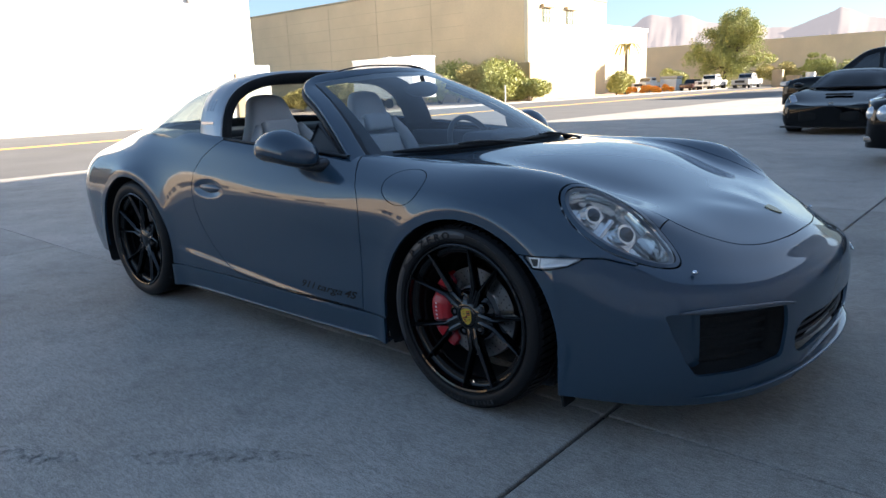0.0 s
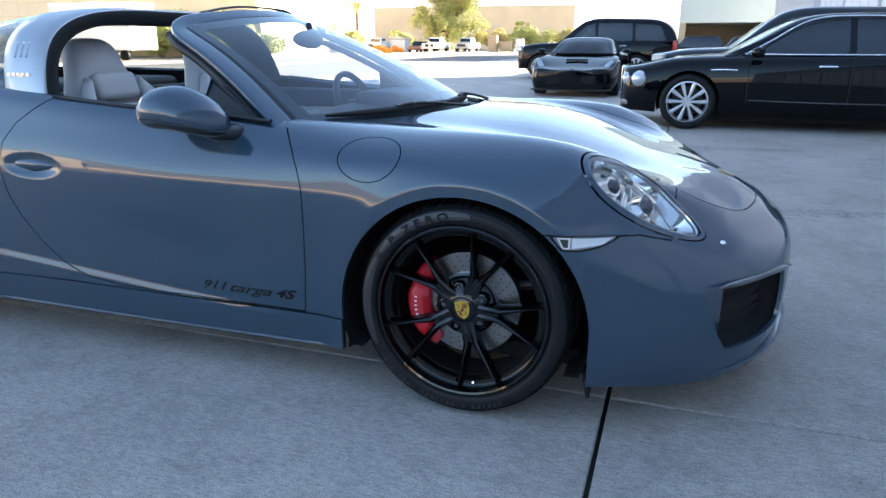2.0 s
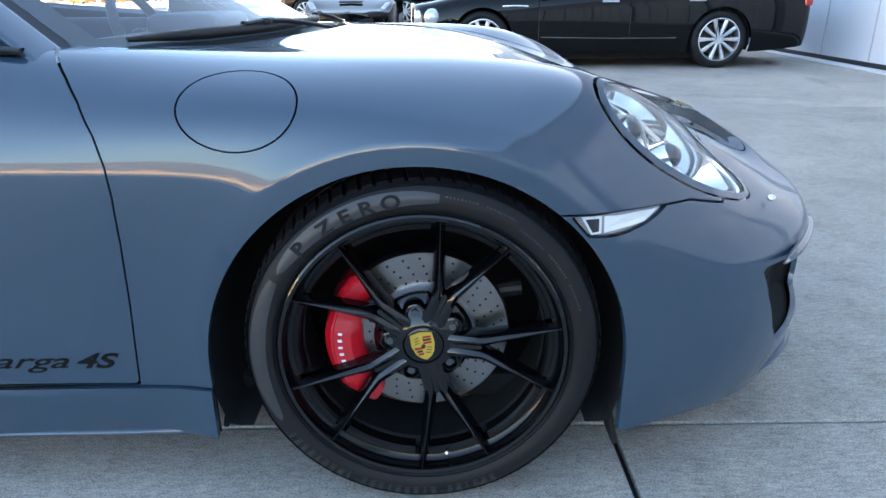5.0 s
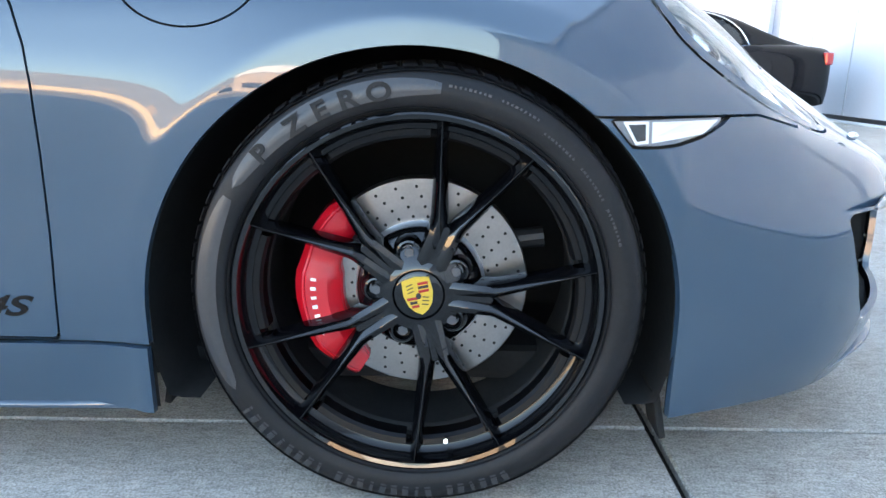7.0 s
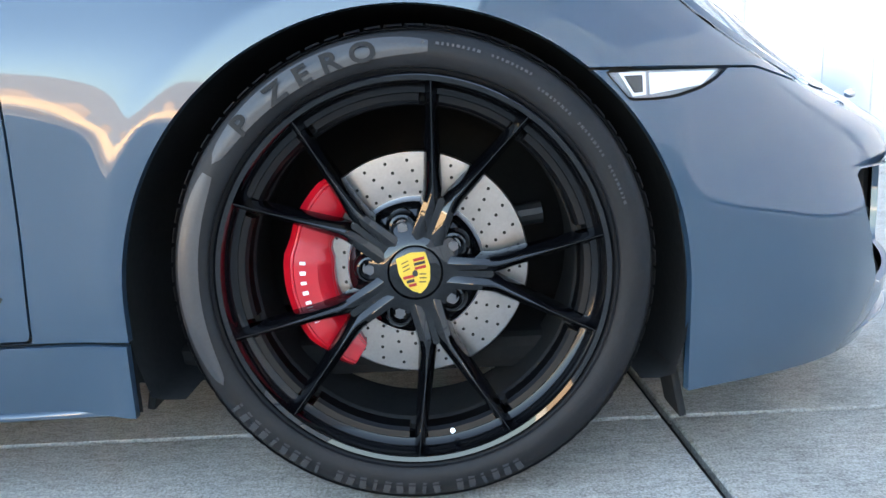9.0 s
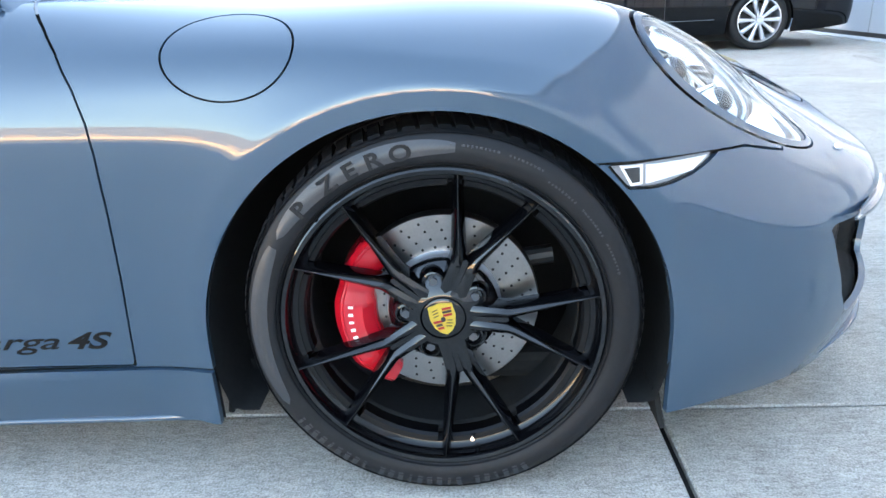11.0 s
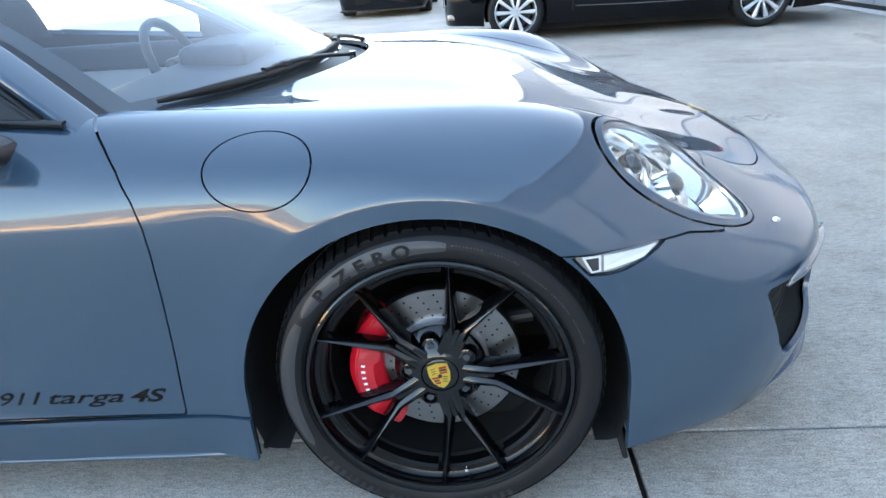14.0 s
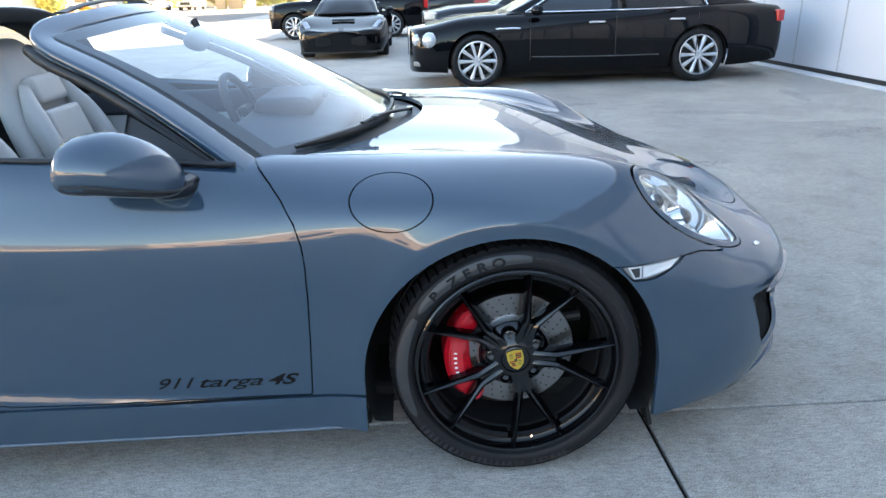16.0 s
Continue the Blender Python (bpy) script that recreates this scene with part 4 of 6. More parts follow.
for side in ("right", "left"):
    do = flip_y if side == "right" else (lambda v, f: (v, f))
    panel("sill", *do(SV, SF), PAINT, car)
    door = panel("door", *do(DV, DF), PAINT, car)
    fv, ff = clip(PV, PF, PV[:, 0] + 1.0)
    panel("front_fender", *do(fv, ff), PAINT, car)
    rv, rf = clip(PV, PF, -PV[:, 0] - 1.0)
    panel("rear_quarter", *do(rv, rf), PAINT, car)
    if side == "right":
        panel("fuel_flap", *do(FV, FF), PAINT, car, "round fuel filler flap")
        RIGHT_DOOR = door
    else:
        panel("front_fender_disc", *do(FV, FF), PAINT, car)
        LEFT_DOOR = door
# dark inner shell behind the gaps
N = vertex_normals(SHELL_V, SHELL_F)
out = 1.0 if np.mean(N[:, 1]) > 0 else -1.0
IV, IF = SHELL_V - out * N * 0.014, SHELL_F
IV = IV - (out * N * (0.055 * np.clip((np.where(SHELL_V[:, 0] > 0.55, inside(SHELL_V[:, 1], SHELL_V[:, 2], INTAKE), -1.0) + 0.012) / 0.02, 0, 1))[:, None])
IV, IF = clip(IV, IF, -np.where(IV[:, 0] > 0.55, inside(IV[:, 1], IV[:, 2], LOWER_GRILLE), -1.0))
IV, IF = clip(IV, IF, -lamp_field(IV, 0.01))
IV, IF = clip(IV, IF, rear_edge(IV) * (IV[:, 0] > -0.7) * (IV[:, 1] < 0.69) + 1.0 * ((IV[:, 0] <= -0.7) | (IV[:, 1] >= 0.69)))
IV[:, 1] = np.maximum(IV[:, 1], 0)
mesh_ob("inner_shell", *both_sides(IV, IF), LINER, car)

bulge = np.clip(lamp_field(LV) / 0.12, 0, 1)
LV = LV + LAMP_N * (0.011 * bulge * (2 - bulge))[:, None]
for s in (-1, 1):
    do = flip_y if s < 0 else (lambda v, f: (v, f))
    # headlamp: clear lens, bezel, bowl, two reflector units
    lv, lf = do(LV, LF)
    lens = panel("headlamp", lv, lf, LENS, car, "oval clear-lens headlamp with bright reflectors", depth=0.004)
    lens.visible_shadow = False
    sgn = np.array((1, s, 1))
    r_in = lamp_field(LV, -0.017)
    bz, bf = clip(LV, LF, -r_in)
    mesh_ob("bezel", *do(bz + LAMP_N * 0.0015, bf), PAINT, lens, "body-coloured lamp surround")
    r2 = lamp_field(LV, -0.033)
    q, qf = clip(LV, LF, np.minimum(r_in, -r2))
    mesh_ob("inner_ring", *do(q - LAMP_N * 0.012, qf), MARKERGREY, lens, "dark grey inner lamp ring")
    bowl, bwf = clip(LV, LF, r_in + 0.004)
    mesh_ob("bowl", *do(bowl - LAMP_N * 0.07, bwf), LAMPDARK, lens, "silvered lamp bowl")
    rimpts = outline([tuple(v) for v in [(0.197 * math.cos(t), (0.093 - 0.05 * 0.197 * math.cos(t)) * math.sin(t)) for t in np.linspace(0, 2 * math.pi, 14, endpoint=False)]], 60)
    lamp_uv, lamp_h = np.stack([(LV - LAMP_C) @ LAMP_A, (LV - LAMP_C) @ LAMP_B], 1), (LV - LAMP_C) @ LAMP_N
    lamp_face = lambda a, b: float(lamp_h[np.argmin((lamp_uv[:, 0] - a) ** 2 + (lamp_uv[:, 1] - b) ** 2)])
    Vw, Fw = [], []
    for a, b in rimpts:
        for d_, k in ((-0.007, 1.0), (-0.03, 0.93), (-0.068, 0.82)):
            Vw.append((LAMP_C + LAMP_A * a * k + LAMP_B * b * k + LAMP_N * (d_ + lamp_face(a, b))) * sgn)
    for i in range(60):
        j = (i + 1) % 60
        for k in range(2):
            Fw.append((3 * i + k, 3 * j + k, 3 * j + k + 1, 3 * i + k + 1))
    mesh_ob("reflector_wall", Vw, Fw, REFLECTOR, lens)
    for (a, b, r) in ((-0.092, 0.0, 0.031), (0.028, -0.012, 0.034)):
        c = (LAMP_C + LAMP_A * a + LAMP_B * b + LAMP_N * (lamp_face(a, b) - 0.058)) * sgn
        fwd = Vector((0.72, 0.34 * s, 0.42)).normalized()
        bm = rod(Vector(c) - fwd * 0.03, Vector(c) + fwd * 0.02, r * 1.25, r, 28)
        part("projector", bm, REFLECTOR, lens, smooth=True)
        own = bmesh.new()
        bmesh.ops.create_uvsphere(own, u_segments=24, v_segments=12, radius=r * 0.8)
        bmesh.ops.transform(own, matrix=Matrix.Translation(Vector(c) + fwd * 0.012), verts=own.verts)
        part("projector_lens", own, mat("dark_optic", (0.02, 0.02, 0.025), rough=0.03, coat=1.0), lens, smooth=True)
    for (a, b, la, lb) in ((-0.092, -0.004, 0.075, 0.075), (-0.03, -0.004, 0.022, 0.115), (0.03, -0.014, 0.085, 0.08)):
        c = (LAMP_C + LAMP_A * a + LAMP_B * b + LAMP_N * (lamp_face(a, b) - 0.070)) * sgn
        rot = Matrix((LAMP_A * sgn, LAMP_B * sgn, LAMP_N * sgn)).transposed()
        part("reflector_box", box((la, lb, 0.028), c, bevel=0.008, rot=rot), REFLECTOR, lens, smooth=True)
    # side marker, washer jet
    mv, mf = do(MV, MF)
    mk = panel("side_marker", mv, mf, LENS, car, "clear side marker lamp", depth=0.004)
    mesh_ob("marker_back", *do(MV - (0, 0.008, 0), MF), MARKERGREY, mk)
    skin = np.linalg.lstsq(np.stack([np.ones(len(MV)), MV[:, 0], MV[:, 0] ** 2, MV[:, 2]], 1), MV[:, 1], rcond=None)[0]

    def marker_plate(name, pts, inset, thick, material):
        """A small flat piece behind the marker lens, on the curve of the skin."""
        P = []
        for (xa, za), (xb, zb) in zip(pts, pts[1:] + pts[:1]):
            P += [(xa + (xb - xa) * f, za + (zb - za) * f) for f in (0, .25, .5, .75)]
        y_ = [float(skin @ (1, x, x * x, z)) - inset for x, z in P]
        n_ = len(P)
        mesh_ob(name, [(x, s * y, z) for (x, z), y in zip(P, y_)] + [(x, s * (y - thick), z) for (x, z), y in zip(P, y_)],
                [tuple(range(n_)), tuple(range(2 * n_ - 1, n_ - 1, -1))] + [(q, (q + 1) % n_, n_ + (q + 1) % n_, n_ + q) for q in range(n_)], material, mk, smooth=False)

    marker_plate("marker_reflector", [(.322, .597), (.428, .599), (.402, .580), (.322, .569)], .004, .003, LAMPWHITE)
    marker_plate("marker_frame", [(.280, .598), (.317, .598), (.317, .5685), (.298, .567)], .005, .002, LAMPWHITE)
    marker_plate("marker_cell", [(.287, .594), (.312, .5945), (.312, .5725), (.300, .5715)], .003, .003, TRIM)
    w = Vector((.722, s * .664, .556))
    bm = bmesh.new()
    bmesh.ops.create_uvsphere(bm, u_segments=16, v_segments=10, radius=0.008)
    bmesh.ops.scale(bm, vec=(1.2, 0.9, 0.9), verts=bm.verts)
    bmesh.ops.transform(bm, matrix=Matrix.Translation(w + Vector((0.004, 0, 0.006))), verts=bm.verts)
    part("washer_jet", bm, CHROME, car, "bright headlamp washer jet", smooth=True)
    # side intake: dark duct, slats, lip lamp above
    for k in range(5):
        z = 0.275 + 0.036 * k
        path = [(x - 0.035, s * (y - 0.015), z) for x, y in ((.765, .665), (.82, .60), (.87, .52), (.905, .455))]
        vv, vf = sweep(smooth_path(path, 10), ring(0.012, 0.02, 8))
        mesh_ob("intake_slat", vv, vf, LINER, bumper)
    # painted outer cheek of the intake pocket
    cheek = [(.662, .775, .450), (.745, .655, .440), (.745, .640, .262), (.712, .715, .240)]
    mesh_ob("intake_cheek", [(x - d_, s * (y - d_), z) for d_ in (0, .012) for x, y, z in cheek], [(0, 1, 2, 3), (7, 6, 5, 4), (0, 4, 5, 1), (1, 5, 6, 2), (2, 6, 7, 3), (3, 7, 4, 0)], PAINT, bumper, smooth=False)
    path = [(.722, .762, .458), (.80, .672, .461), (.87, .565, .458), (.925, .465, .452), (.95, .415, .446)]
    vv, vf = sweep(smooth_path([(x + 0.002, s * (y + 0.002), z - 0.002) for x, y, z in path], 20), ring(0.020, 0.017, 12, 4), scales=[min(1, .3 + .2 * min(i, 19 - i)) for i in range(20)])
    mesh_ob("intake_lamp_strip", vv, vf, SILVERGREY, car, "slim grey lamp strip over the air intake")
grille = part("lower_grille", box((0.02, 0.80, 0.16), (0.90, 0, 0.31)), LINER, car)
for k in range(4):
    vv, vf = sweep(smooth_path([(.925, -.37, .28 + .025 * k), (.955, -.2, .28 + .025 * k), (.962, 0, .28 + .025 * k), (.955, .2, .28 + .025 * k), (.925, .37, .28 + .025 * k)], 16), ring(0.01, 0.012, 8))
    mesh_ob("grille_slat", vv, vf, TRIM, grille)
lip = [(.70, .732, .165), (.785, .655, .174), (.882, .515, .186), (.950, .31, .197), (.972, .15, .202), (.980, 0, .204)]
lip = lip + [(x, -y, z) for x, y, z in lip[::-1][1:]]
vv, vf = sweep(smooth_path(lip, 60), ring(0.044, 0.009, 10), scales=[min(1, .25 + 6 * min(i, 59 - i) / 59) for i in range(60)])
mesh_ob("front_lip", vv, vf, PAINT, car, "body-coloured front spoiler lip")
# hood badge
bm = disc_mesh([(-0.022, 0.028), (0.022, 0.028), (0.024, 0), (0.012, -0.026), (0, -0.032), (-0.012, -0.026), (-0.024, 0)], 0.003)
badge = part("hood_badge", bm, BRONZE, car, "small bronze shield badge on the hood")
k = int(np.argmin(np.hypot(HV[:, 0] - .755, HV[:, 1])))
nb_ = vertex_normals(HV, HF)[k]
nb_ = Vector(nb_ if nb_[2] > 0 else -nb_)
tb_ = Vector((nb_.z, 0, -nb_.x)).normalized()
badge.matrix_local = Matrix.Translation((HV[k][0], 0, HV[k][2])) @ Matrix((Vector((0, 1, 0)), -nb_, -tb_)).transposed().to_4x4()

# wheel wells, underbody, sill blades
for cx, cz, R in (FRONT_ARCH, REAR_ARCH):
    for s in (-1, 1):
        P = []
        for a in np.linspace(-35, 215, 34):
            P.append((cx + (R + 0.004) * math.cos(radians(a)), cz + 0.01 + (R + 0.004) * math.sin(radians(a))))
        V2 = [(x, s * y, max(z, 0.17)) for y in (0.885 + (cx < -1) * 0.04, 0.80, 0.50) for x, z in P]
        n = len(P)
        F2 = [(j * n + i, j * n + i + 1, (j + 1) * n + i + 1, (j + 1) * n + i) for j in range(2) for i in range(n - 1)]
        F2.append(tuple(range(2 * n, 3 * n)))
        mesh_ob("wheel_well", V2, F2, LINER, car)
        for d in (-1, 1) if cx > -1 else (-1,):
            part("well_flap", box((0.012, 0.10 if d < 0 else 0.07, 0.05 if d < 0 else 0.09), (cx + d * (R - 0.005), s * (0.80 if d < 0 else 0.825), 0.165 if d < 0 else 0.14), bevel=0.004, rot=Euler((0, radians(-12 * d), 0)).to_matrix()), LINER, car)
part("underbody", box((3.1, 1.5, 0.06), (-1.2, 0, 0.17), bevel=0.02), LINER, car)
part("nose_floor", box((0.4, 0.9, 0.03), (0.62, 0, 0.16), bevel=0.01), LINER, car)
for s in (-1, 1):
    vv, vf = sweep(smooth_path([(-.43, s * .856, .150), (-1.2, s * .858, .145), (-2.0, s * .866, .148)], 12), ring(0.05, 0.016, 8))
    mesh_ob("sill_blade", vv, vf, PAINT, car, "thin blade along the sill")

# glasshouse
def shield_point(s, t):
    """The windscreen sheet: s across (-1 to 1), t upward."""
    base = Vector((-.315 - .325 * abs(s) ** 2.6, .715 * s, .875 - .012 * s * s))
    top = Vector((-1.115 - .125 * s * s, .505 * s, 1.236 - .047 * s * s))
    p = base.lerp(top, t)
    bow = 0.024 * math.sin(math.pi * min(max(t, 0), 1))
    return p + Vector((0.45, 0, 0.9)) * bow


def sheet(name, fn, ss, ts, material, parent, label=""):
    V, F = [fn(s, t) for t in ts for s in ss], []
    n = len(ss)
    for j in range(len(ts) - 1):
        for i in range(n - 1):
            F.append((j * n + i, j * n + i + 1, (j + 1) * n + i + 1, (j + 1) * n + i))
    return mesh_ob(name, V, F, material, parent, label)


ws = sheet("windscreen", shield_point, np.linspace(-.985, .985, 41), np.linspace(0.0, .97, 25), GLASS, car, "clear raked windscreen")
ws.visible_shadow = False
inner = lambda s, t: shield_point(s, t) + Vector((-0.0012, 0, -0.003))
for a, b in ((-1.03, -.93), (.93, 1.03)):
    sheet("black_border", inner, np.linspace(a, b, 4), np.linspace(0, .97, 25), TRIM, ws)
sheet("black_border", inner, np.linspace(-.93, .93, 30), np.linspace(.90, .97, 4), TRIM, ws)
sheet("black_border", inner, np.linspace(-.93, .93, 30), np.linspace(0, .06, 4), TRIM, ws)
side_path = [shield_point(1.02, t) + Vector((-.012, .012, -.012)) for t in (-0.03, .12, .3, .5, .7, .86)]
corner = [shield_point(1.0, .955) + Vector((-.015, .0, -.008)), shield_point(.9, 1.0) + Vector((-.02, 0, -.004))]
head = [shield_point(s, 1.015) + Vector((-.02, 0, -.006)) for s in (.7, .45, .2, 0)]
half = side_path + corner + head
full = half + [Vector((p.x, -p.y, p.z)) for p in half[::-1][1:]]
P = smooth_path([tuple(p) for p in full], 90)
ups = []
for p in P:
    ups.append(Vector((0.45, 0.45 * p[1], 0.8)).normalized())
vv, vf = sweep(P, ring(0.078, 0.026, 16, 4.5), up=ups, scales=[1 - .28 * max(0, 1 - abs(i - 44.5) / 24) for i in range(90)])
mesh_ob("windscreen_frame", vv, vf, PAINT, car, "slate-blue windscreen pillars and header")
for s in (-1, 1):
    rub = smooth_path([tuple(Vector(q) + Vector((-.045, .012, -.02))) for q in [(p.x, p.y, p.z) for p in side_path + corner[:1]]], 24) * (1, s, 1)
    vv, vf = sweep(rub, ring(0.028, 0.03, 8))
    mesh_ob("pillar_seal", vv, vf, TRIM, car)
    # fixed quarter light
    tri = [(-.735, s * .772, .866), (-.985, s * .765, .885), (-.965, s * .70, 1.0)]
    mesh_ob("quarter_light", [(x, y + s * d, z) for d in (0, -0.012) for x, y, z in tri], [(0, 1, 2), (5, 4, 3), (0, 3, 4, 1), (1, 4, 5, 2), (2, 5, 3, 0)], TRIM, car, smooth=False)
    vv, vf = sweep([tri[0], tri[1], tri[2]], ring(0.02, 0.014, 8), closed=True)
    mesh_ob("quarter_light_frame", vv, vf, TRIM, car)
    # belt seal
    vv, vf = sweep(smooth_path([(-.70, s * .768, .872), (-.9, s * .772, .886), (-1.2, s * .79, .905), (-1.58, s * .802, .934)], 20), ring(0.022, 0.014, 8))
    mesh_ob("belt_seal", vv, vf, TRIM, car)
# wind deflector on the header
vv, vf = sweep(smooth_path([(-1.255, -.34, 1.236), (-1.225, -.22, 1.258), (-1.21, 0, 1.266), (-1.225, .22, 1.258), (-1.255, .34, 1.236)], 24), ring(0.045, 0.008, 8))
mesh_ob("wind_deflector", vv, vf, TRIM, car, "raised black wind deflector on the header")

# roof hoop
def hoop_point(a, k, grow=0.0):
    """a: -1 to 1 over the roof; k: 0 front edge, 1 rear edge."""
    th = a * radians(90)
    y = math.copysign(abs(math.sin(th)) ** 0.56, a) * (.795 + grow)
    z = .915 + (.348 + grow) * (max(math.cos(th), 0.0)) ** 0.45
    lean = (z - .915) / .348
    y *= 1 - .16 * max(lean, 0) ** 1.3
    return Vector((-1.625 - .07 * lean - (.205 + .03 * lean * lean) * k, y, z))


aa = np.sin(np.linspace(-math.pi / 2, math.pi / 2, 61))
V2, F2 = [], []
secs = [(0.03, -.05), (0.02, -.006), (0.05, 0.0), (.35, .004), (.7, .004), (.97, 0.0), (1.0, -.006), (1.0, -.045)]
for a in aa:
    for k, gr in secs:
        V2.append(hoop_point(a, k, gr))
n = len(secs)
for i in range(len(aa) - 1):
    for q in range(n - 1):
        F2.append((i * n + q, i * n + q + 1, (i + 1) * n + q + 1, (i + 1) * n + q))
hoop = mesh_ob("roof_hoop", V2, F2, SILVER, car, "satin silver roof hoop with three side slots")
V2 = [hoop_point(a, k, gr) for a in aa for k, gr in ((.03, -.008), (-.02, -.008), (-.04, -.02), (.0, -.06), (.6, -.07), (1.0, -.05))]
F2 = [(i * 6 + q, i * 6 + q + 1, (i + 1) * 6 + q + 1, (i + 1) * 6 + q) for i in range(60) for q in range(5)]
mesh_ob("hoop_lining", V2, F2, FABRIC, hoop, "black hoop lining and front seal")
for s in (-1, 1):
    for k in (.42, .55, .68):
        a0 = [hoop_point(s * a, k, .0046) for a in np.linspace(.80, .90, 6)]
        vv, vf = sweep(a0, ring(0.010, 0.0016, 8))
        mesh_ob("hoop_slot", vv, vf, SILVER, hoop)
for k in range(5):
    p = hoop_point(-.968, .38 + .11 * k, .006)
    part("letter_bar", box((0.018, 0.003, 0.014), p, bevel=0.001), CHROME, hoop)
# rear glass dome
def dome(s, t):
    a = s * 1.0
    f = hoop_point(a, 1.0, -.004)
    e = Vector((-2.90 + .52 * abs(s) ** 1.6 * 0.9, math.copysign(abs(s) ** 0.9, s) * .775, .985 - .03 * abs(s)))
    p = f.lerp(e, t)
    return p + Vector((-.02, 0.03 * s, .075 * (1 - abs(s)) ** 0.4)) * math.sin(math.pi * t)


rg = sheet("rear_glass", dome, np.sin(np.linspace(-math.pi / 2, math.pi / 2, 41)), np.linspace(0, 1, 21), TINT, car, "large wrap-around tinted rear glass")
rg.visible_shadow = False
sheet("rear_deck", lambda s, t: Vector((-2.75 - .1 * t, .5 * s, .985 + .0 * t)), np.linspace(-1, 1, 9), np.linspace(0, 1, 3), PAINT, car)

# cowl, wipers
V2, F2 = [], []
for s in np.linspace(-1, 1, 41):
    y = .69 * s
    a, b = -.222 - .72 * y * y, -.315 - .325 * abs(y / .715) ** 2.6
    for k, dz in ((0, -.03), (.25, -.035), (.7, -.03), (1.15, -.012)):
        V2.append((a + (b - a) * k, y, .888 - .018 * s * s + dz))
for i in range(40):
    for q in range(3):
        F2.append((4 * i + q, 4 * i + q + 1, 4 * i + q + 5, 4 * i + q + 4))
mesh_ob("cowl", V2, F2, TRIM, car, "black plastic cowl panel under the windscreen")
for s0, s1, clip_s, piv in ((-.90, .02, -.46, (-.262, .02)), (-.14, .66, .26, (-.285, .40))):
    on_glass = lambda q, lift: shield_point(q, .02) + Vector((.006, 0, .010 + lift))
    vv, vf = sweep(smooth_path([tuple(on_glass(q, 0)) for q in np.linspace(s0, s1, 7)], 24), ring(0.016, 0.024, 8), scales=[min(1, .45 + .12 * min(i, 23 - i)) for i in range(24)])
    wp = mesh_ob("wiper", vv, vf, TRIM, car, "black wiper arm and blade")
    c = on_glass(clip_s, .014)
    vv, vf = sweep(smooth_path([(piv[0], piv[1], .872), tuple(Vector((piv[0], piv[1], .880)).lerp(c, .45)), tuple(c.lerp(on_glass(clip_s - .05, .014), .2)), tuple(on_glass(clip_s - .12, .012))], 14), ring(0.017, 0.012, 8))
    mesh_ob("wiper_arm", vv, vf, TRIM, wp)
    part("wiper_clip", box((.022, .05, .014), tuple(c), bevel=.004), TRIM, wp)
    part("wiper_pivot", rod((piv[0], piv[1], .845), (piv[0], piv[1], .880), .010), CHROME, wp)

# door mirrors and handles
for s in (-1, 1):
    bm = bmesh.new()
    bmesh.ops.create_uvsphere(bm, u_segments=40, v_segments=24, radius=1.0)
    for v in bm.verts:
        x, y, z = v.co
        if x < -0.45:
            x = -0.45 - (abs(x) - 0.45) * 0.25
        pinch = 1.0 - 0.18 * max(0, -y)
        zz = z if z > 0 else -.74 * abs(z) ** .55 * (1 - .12 * y)
        v.co = (-.940 + .145 * x - .03 * y, s * (.908 + .108 * y), .905 + .086 * zz * pinch + .008 * y - .034 * max(0, x) ** 1.6)
    mir = part("door_mirror", bm, PAINT, car, "rounded slate-blue door mirror on a black foot", smooth=True, sharp=60)
    mir.data.materials.append(GREYPAINT)
    for f in mir.data.polygons:
        f.material_index = int(f.center.z < .882 - .034 * max(0, (f.center.x + .94) / .145) ** 1.6)
    bm = bmesh.new()
    bmesh.ops.create_uvsphere(bm, u_segments=32, v_segments=12, radius=1.0)
    for v in bm.verts:
        v.co = (-1.015 + .012 * v.co.x, s * (.905 + .098 * v.co.y), .905 + .058 * v.co.z)
    part("mirror_glass", bm, CHROME, mir, "mirror glass", smooth=True)
    foot = smooth_path([(-.915, s * .905, .900), (-.890, s * .892, .872), (-.866, s * .872, .846), (-.846, s * .848, .836), (-.836, s * .80, .834)], 36)
    vv, vf = sweep(foot, ring(0.096, 0.056, 20), scales=[float(np.interp(q, (0, .45, .7, 1), (1.15, .92, .92, 1.2))) for q in np.linspace(0, 1, 36)])
    mesh_ob("mirror_foot", vv, vf, GREYPAINT, mir, "glossy black mirror arm")
    seam = [(-.940 + .1462 * math.cos(a) - .03 * math.sin(a) if math.cos(a) > -.45 else -1.0153 - .0366 * (abs(math.cos(a)) - .45) - .03 * math.sin(a), s * (.908 + .1092 * math.sin(a)), .884 + .008 * math.sin(a) - .034 * max(0, math.cos(a)) ** 1.6) for a in np.linspace(-1.9, 1.9, 40)]
    vv, vf = sweep(seam, ring(0.006, 0.005, 6))
    mesh_ob("shell_seam", vv, vf, TRIM, mir)
    bm = bmesh.new()
    bmesh.ops.create_uvsphere(bm, u_segments=28, v_segments=14, radius=1.0)
    for v in bm.verts:
        v.co = (HANDLE[0] + .102 * v.co.x, s * (.868 + .017 * v.co.y * (1 - .2 * v.co.x ** 2)), HANDLE[1] + .002 + .021 * v.co.z)
    part("door_handle", bm, PAINT, RIGHT_DOOR if s < 0 else LEFT_DOOR, "body-coloured pull handle", smooth=True)

